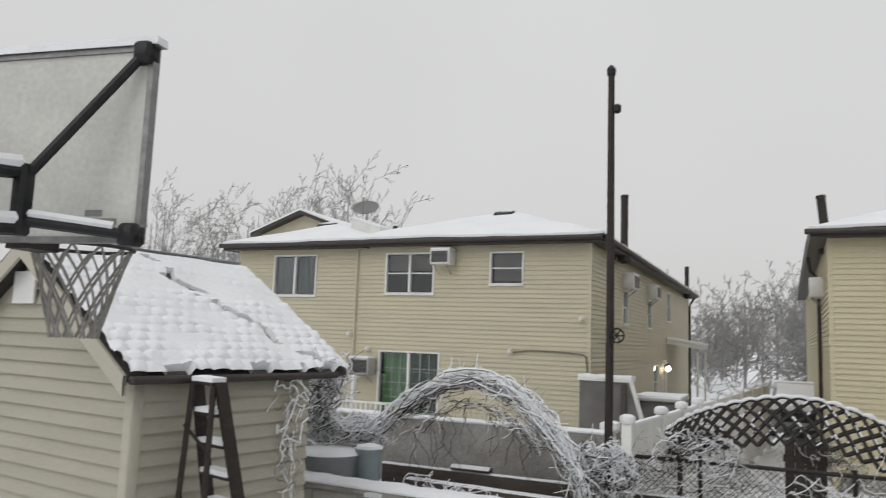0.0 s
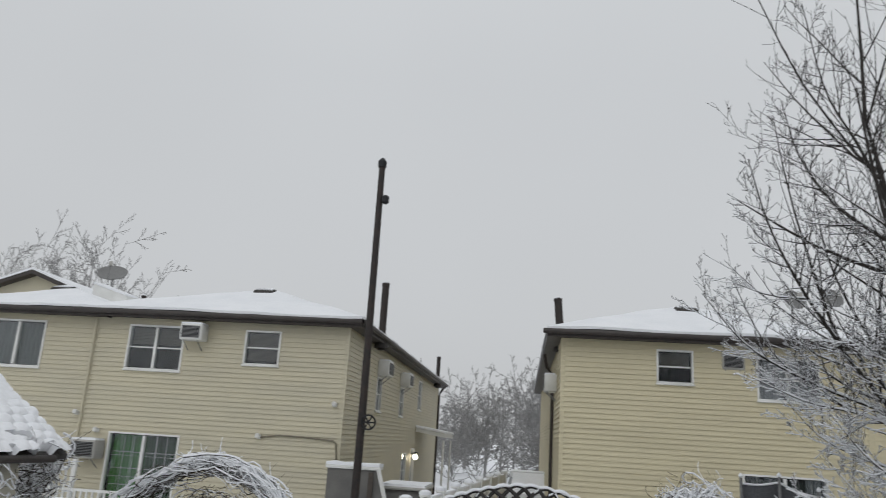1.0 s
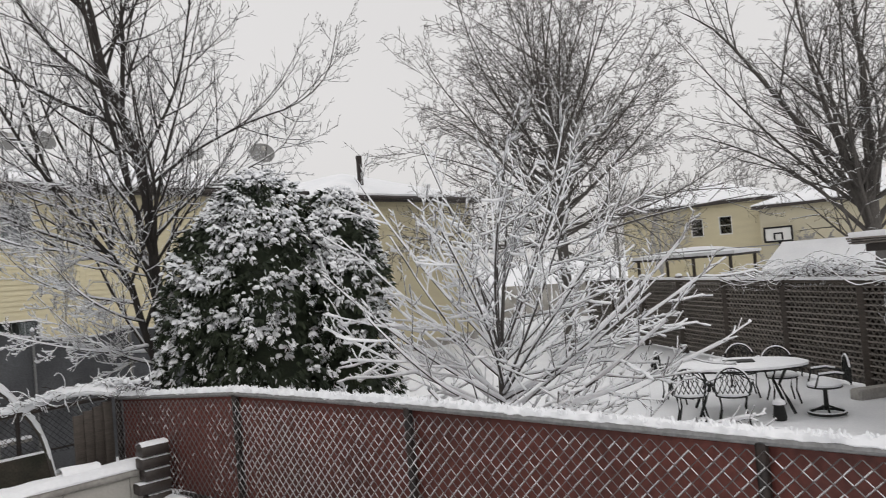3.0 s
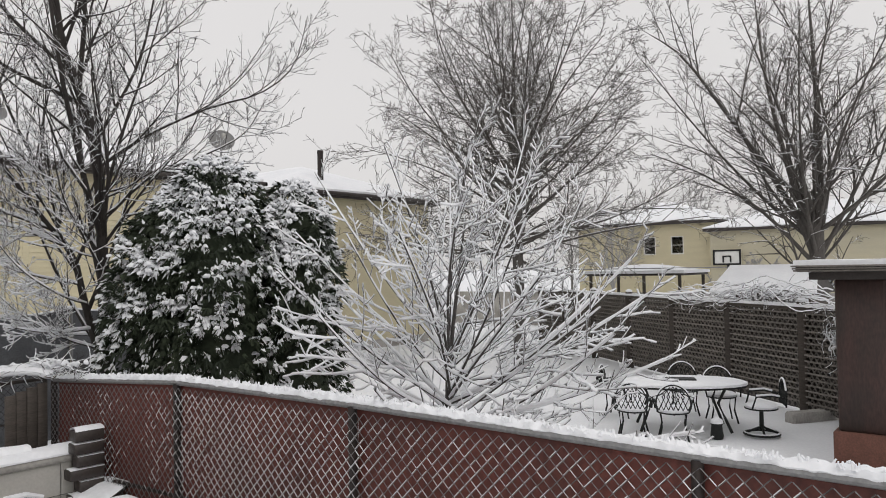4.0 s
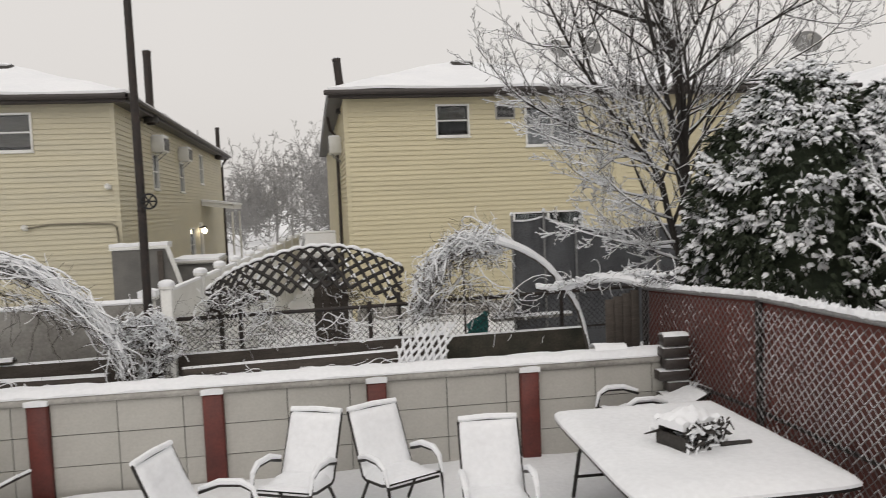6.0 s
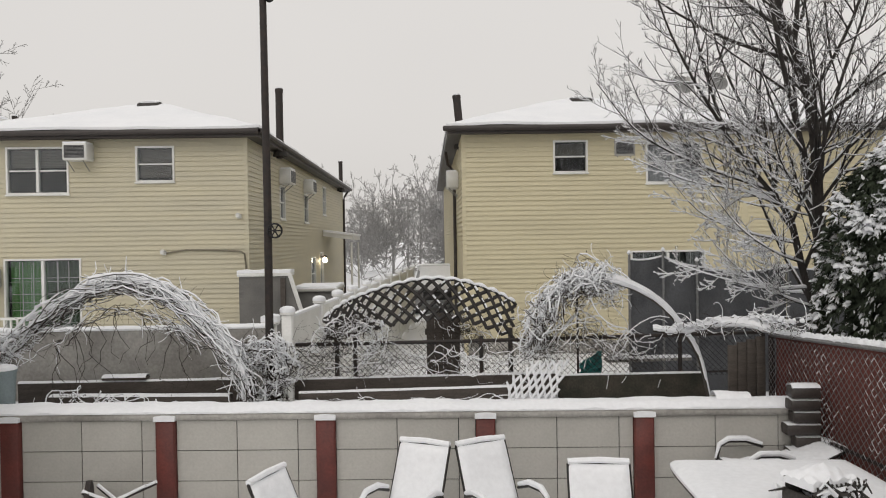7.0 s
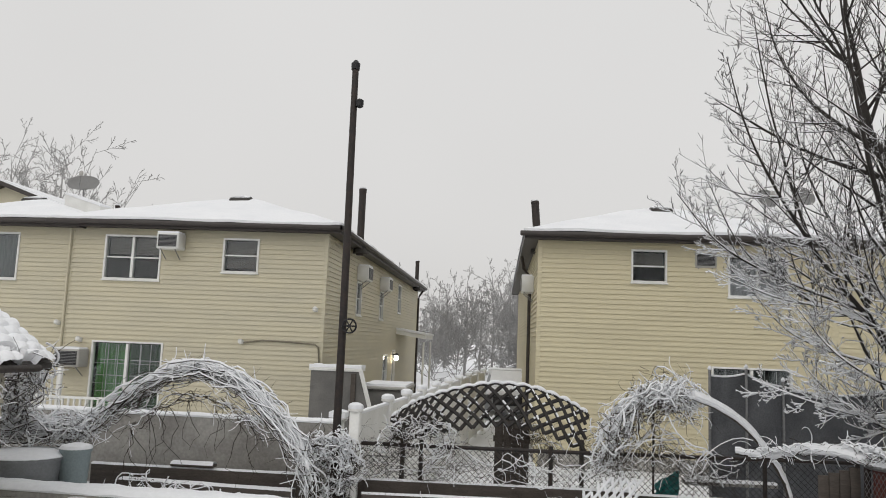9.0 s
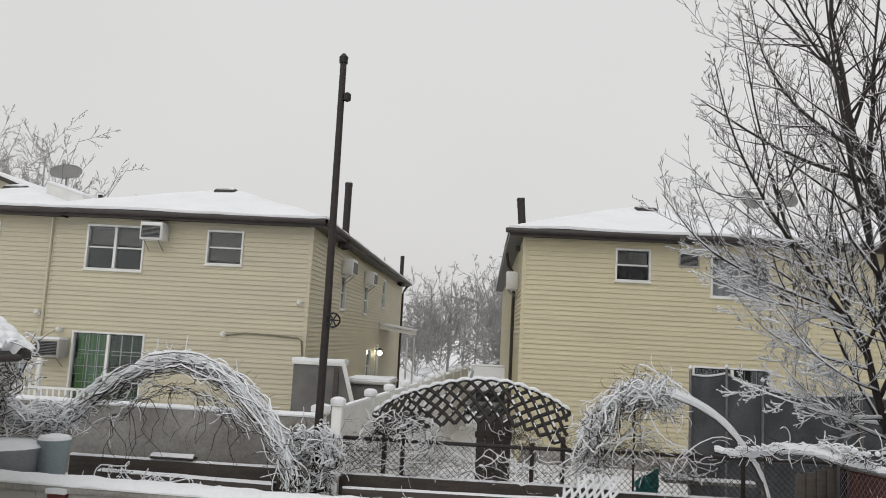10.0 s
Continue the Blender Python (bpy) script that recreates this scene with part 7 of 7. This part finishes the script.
IRON = material("black_cast_iron", (0.018, 0.020, 0.019), 0.5, metal=0.4, vary=0.3, scale=12)
ov = thing("oval_table", "oval cast-metal garden table capped with snow", "table", at=pose(12.2, 4.55, -0.03, 0, 0, -62))
part("tabletop", Geo().add([(1.02 * math.cos(a), 0.56 * math.sin(a), z) for z in (0.69, 0.72) for a in np.linspace(0, 2 * math.pi, 33)[:-1]], [tuple(range(31, -1, -1)), tuple(range(32, 64)), *[(i, (i + 1) % 32, 32 + (i + 1) % 32, 32 + i) for i in range(32)]]), IRON, ov)
part("snow", Geo().add([(1.03 * s * math.cos(a), 0.57 * s * math.sin(a), z) for s, z in ((1.0, 0.722), (1.0, 0.76), (0.9, 0.79)) for a in np.linspace(0, 2 * math.pi, 33)[:-1]], [tuple(range(64, 96)), *[(r * 32 + i, r * 32 + (i + 1) % 32, r * 32 + 32 + (i + 1) % 32, r * 32 + 32 + i) for r in (0, 1) for i in range(32)]]), SNOW, ov)
part("tray", Geo().soft_box(-0.25, -0.14, 0.785, 0.22, 0.14, 0.81, 0.01), IRON, ov)
for sx in (-1, 1):
    for sy in (-1, 1):
        part("leg", Geo().tube([(sx * 0.62, sy * 0.32, 0.69), (sx * 0.52, sy * 0.25, 0.45), (sx * 0.62, sy * 0.32, 0.2), (sx * 0.70, sy * 0.37, 0.0)], 0.024, 7), IRON, ov)


def iron_chair(m, label, swivel=False, snow_back=True):
    c = thing("garden_chair", label, "chair", "cast-metal chairs round the oval table", at=m)
    part("seat", Geo().lathe([(0.22, 0.41), (0.25, 0.42), (0.25, 0.435), (0.22, 0.44)], 20), IRON, c)
    part("seat_snow", Geo().lathe([(0.24, 0.438), (0.25, 0.47), (0.2, 0.5), (0.05, 0.515), (0.01, 0.515)], 18), SNOW, c)
    rim = [Vector((0.25 * math.cos(a), 0.22 + 0.10, 0.60 + 0.28 * math.sin(a))) for a in np.linspace(-0.45, math.pi + 0.45, 24)]
    back = part("backrest", Geo().tube(rim, 0.014, 6), IRON, c, "openwork cast back")
    for k in range(-3, 4):
        for sg in (1, -1):
            part("back_bar", Geo().tube([(k * 0.07, 0.31, 0.50), (k * 0.07 + sg * 0.09, 0.325, 0.70), (k * 0.045, 0.335, 0.86 - 0.012 * k * k)], 0.008, 5), IRON, back)
    if snow_back:
        part("back_snow", Geo().tube([p + Vector((0, 0, 0.018)) for p in rim[5:19]], 0.014, 6), SNOW, c)
    for s in (-1, 1):
        part("arm", Geo().tube([(s * 0.25, 0.30, 0.62), (s * 0.30, 0.1, 0.66), (s * 0.30, -0.12, 0.64), (s * 0.27, -0.18, 0.44)], 0.014, 6), IRON, c)
        part("arm_snow", Geo().tube([(s * 0.27, 0.22, 0.66), (s * 0.30, 0.1, 0.685), (s * 0.30, -0.12, 0.665)], 0.016, 6), SNOW, c)
    if swivel:
        part("pedestal", Geo().lathe([(0.035, 0.1), (0.03, 0.41)], 10), IRON, c)
        ringp = [(0.26 * math.cos(a), 0.26 * math.sin(a), 0.03) for a in np.linspace(0, 2 * math.pi, 25)]
        gb = Geo().tube(ringp, 0.02, 6, cap=False)
        for k in range(4):
            gb.tube([(0, 0, 0.14), (0.26 * math.cos(k * 1.571), 0.26 * math.sin(k * 1.571), 0.03)], 0.018, 6)
        part("base", gb, IRON, c)
        part("base_snow", Geo().tube([(p[0], p[1], 0.055) for p in ringp], 0.014, 5, cap=False), SNOW, c)
    else:
        for sx in (-1, 1):
            for sy in (-1, 1):
                part("leg", Geo().tube([(sx * 0.19, sy * 0.18, 0.42), (sx * 0.17, sy * 0.17, 0.22), (sx * 0.22, sy * 0.22, 0.0)], 0.015, 6), IRON, c)
    return c


def yard(x, y, turn):
    return Matrix.Translation((x, y, -0.04)) @ Matrix.Rotation(radians(turn), 4, "Z")


iron_chair(yard(11.15, 4.95, 108), "black cast-metal garden chair with snowy seat, back to the fence")
iron_chair(yard(11.35, 4.38, 112), "black cast-metal garden chair with snowy seat beside its twin")
iron_chair(yard(12.35, 3.35, 205), "swivel garden chair with a snow-filled openwork back", swivel=True)
iron_chair(yard(13.1, 4.2, -60), "cast-metal garden chair beyond the oval table")
iron_chair(yard(12.6, 5.85, 10), "cast-metal garden chair at the table end")
iron_chair(yard(13.4, 4.95, -62), "cast-metal garden chair beyond the oval table")
pot = thing("garden_lantern", "small dark lantern standing in the snow", "lantern", at=yard(11.75, 3.85, 0))
part("body", Geo().lathe([(0.09, 0.0), (0.1, 0.05), (0.08, 0.2), (0.1, 0.24), (0.03, 0.3)], 14), IRON, pot)
part("snow", Geo().lathe([(0.1, 0.24), (0.09, 0.29), (0.02, 0.33)], 12), SNOW, pot)

# dark porch
BRICK = material("dark_brick", (0.16, 0.07, 0.05), 0.85, vary=0.25, scale=6)
PORCH = material("dark_stained_porch", (0.035, 0.022, 0.018), 0.6, vary=0.3, scale=5, stretch=(1, 1, 0.3), tint=(0.06, 0.03, 0.025))
po = thing("porch", "dark timber porch corner with a snowy roof edge", "porch")
part("post", Geo().soft_box(10.9, 1.42, 0.45, 11.35, 2.0, 2.42, 0.02), PORCH, po)
part("pier", Geo().soft_box(10.85, 1.35, -0.1, 11.4, 2.06, 0.45, 0.02), BRICK, po)
part("beam", Geo().box(10.8, -1.5, 2.42, 11.5, 2.28, 2.52), DARK_TRIM, po, smooth=False)
part("roof", Geo().soft_box(10.6, -1.5, 2.525, 13.2, 2.4, 2.62, 0.02), DARK_WOOD, po)
part("snow", Geo().mound(lambda u, v: (10.58 + 2.6 * u, -1.5 + 3.92 * v, 2.68 + 0.015 * nz(u * 5, v * 8)), 12, 20, lambda x, y: 2.61), SNOW, po)
part("wall", Geo().box(11.4, -1.5, -0.1, 11.6, 1.5, 2.42), PORCH, po, smooth=False)
for k in range(3):
    part("roof_course", Geo().soft_box(10.56 - 0.012 * k, -1.5, 2.53 + 0.03 * k, 10.62, 2.42 + 0.012 * k, 2.552 + 0.03 * k, 0.006), GREY_WOOD, po)

# garden shed with a snowy roof
gs = thing("garden_shed", "low garden shed with a broad snowy roof", "shed")
part("wall", Geo().box(21.9, 4.6, -0.1, 24.0, 7.05, 1.8), DARK_WOOD, gs, smooth=False)
part("roof", Geo().add([(21.7, 4.4, 1.78), (21.7, 7.2, 1.78), (23.0, 7.0, 2.52), (23.0, 4.6, 2.52), (24.3, 4.4, 1.78), (24.3, 7.2, 1.78)], [(0, 3, 2, 1), (3, 4, 5, 2), (0, 4, 3), (1, 2, 5)]), SHINGLE, gs, smooth=False)
part("snow", Geo().add([(21.65, 4.38, 1.80), (21.65, 7.22, 1.80), (23.0, 7.0, 2.60), (23.0, 4.6, 2.60), (21.65, 4.38, 1.88), (21.65, 7.22, 1.88), (24.35, 4.38, 1.88), (24.35, 7.22, 1.88)], [(4, 5, 2, 3), (0, 1, 5, 4), (3, 2, 7, 6)]), SNOW, gs)
# canopy
cn = thing("patio_canopy", "flat canopy with snow on thin dark posts", "canopy")
part("roof", Geo().soft_box(24.5, 9.0, 2.28, 27.0, 12.6, 2.36, 0.02), DARK_TRIM, cn)
part("snow", Geo().mound(lambda u, v: (24.45 + 2.6 * u, 8.95 + 3.7 * v, 2.46 + 0.22 * math.sin(math.pi * u) * math.sin(math.pi * v)), 12, 12, lambda x, y: 2.355), SNOW, cn)
for x, y in ((24.6, 9.15), (24.6, 10.4), (24.6, 12.4), (26.9, 9.15), (26.9, 12.4)):
    part("post", Geo().tube([(x, y, -0.1), (x, y, 2.29)], 0.06, 8), DARK_WOOD, cn)
# far houses with a goal on the wall
house("pale two-storey house beyond the yards", 46.0, 54.0, 14.9, 24.0, 5.2, SIDING_R, [], side_left=[(4.6, 5.4, 3.3, 4.4, "single"), (6.4, 7.2, 3.3, 4.4, "single")])
house("pale tan house beyond the yards", 45.0, 53.0, 4.0, 14.8, 4.6, SIDING_L, [])
shrub(38, 10.5, 3.0, 3.0, 8, "frosted shrub before the far house", 9)
shrub(39, 7.0, 3.2, 3.0, 9, "frosted shrub before the tan house", 9)
fg = thing("basketball_hoop", "small square basketball board on a far house", "basketball hoop")
part("backboard", Geo().box(44.75, 13.0, 2.55, 44.8, 14.6, 3.45), WHITE, fg, smooth=False)
part("frame", Geo().box(44.70, 13.0, 2.55, 44.748, 14.6, 2.65).box(44.70, 13.0, 3.35, 44.748, 14.6, 3.45).box(44.70, 13.0, 2.65, 44.748, 13.1, 3.35).box(44.70, 14.5, 2.65, 44.748, 14.6, 3.35), BLACK, fg, smooth=False)
part("target", Geo().box(44.70, 13.55, 2.7, 44.748, 13.63, 3.1).box(44.70, 13.97, 2.7, 44.748, 14.05, 3.1).box(44.70, 13.63, 3.02, 44.748, 13.97, 3.1), BLACK, fg, smooth=False)
part("pole", Geo().tube([(44.9, 13.8, -0.1), (44.9, 13.8, 2.9)], 0.07, 8), BLACK, fg)
# low back fence of the yards
bf = thing("yard_fence", "low grey yard fence far behind", "fence")
for k in range(9):
    part("panel", Geo().box(30.0, 2.0 + 2.3 * k, -0.1, 30.08, 4.25 + 2.3 * k, 1.5), CONCRETE, bf, smooth=False)
cable([(21.0, 12.5, 2.55), (30.0, 6.0, 2.50), (40.0, 0.5, 2.45)], 0.02, STEEL, "wire strung across the yards", "wire")

# ---- tiles of the patio wall ----
TW, TH = 0.61, 0.305
spans = []
edges = [-9.0] + POSTS + [3.6]
share = {}
for i in range(len(edges) - 1):
    a, b = edges[i] + (0.095 if i else 0), edges[i + 1] - (0.095 if i + 1 < len(edges) - 1 else 0)
    for row in range(3):
        z0 = -0.02 + row * TH
        z1 = min(z0 + TH, 0.895)
        x = a
        while x < b - 0.03:
            x1 = min(x + TW, b)
            w, h = round(x1 - x - 0.008, 3), round(z1 - z0 - 0.008, 3)
            if (w, h) not in share:
                share[(w, h)] = Geo().soft_box(0, -0.004, 0, w, 0.016, h, 0.002).mesh("tile", TILE, False)
            t = new("tile", share[(w, h)])
            t.parent = patio_wall
            t.location = (x + 0.0025, 0.0, z0 + 0.0025)
            x = x1
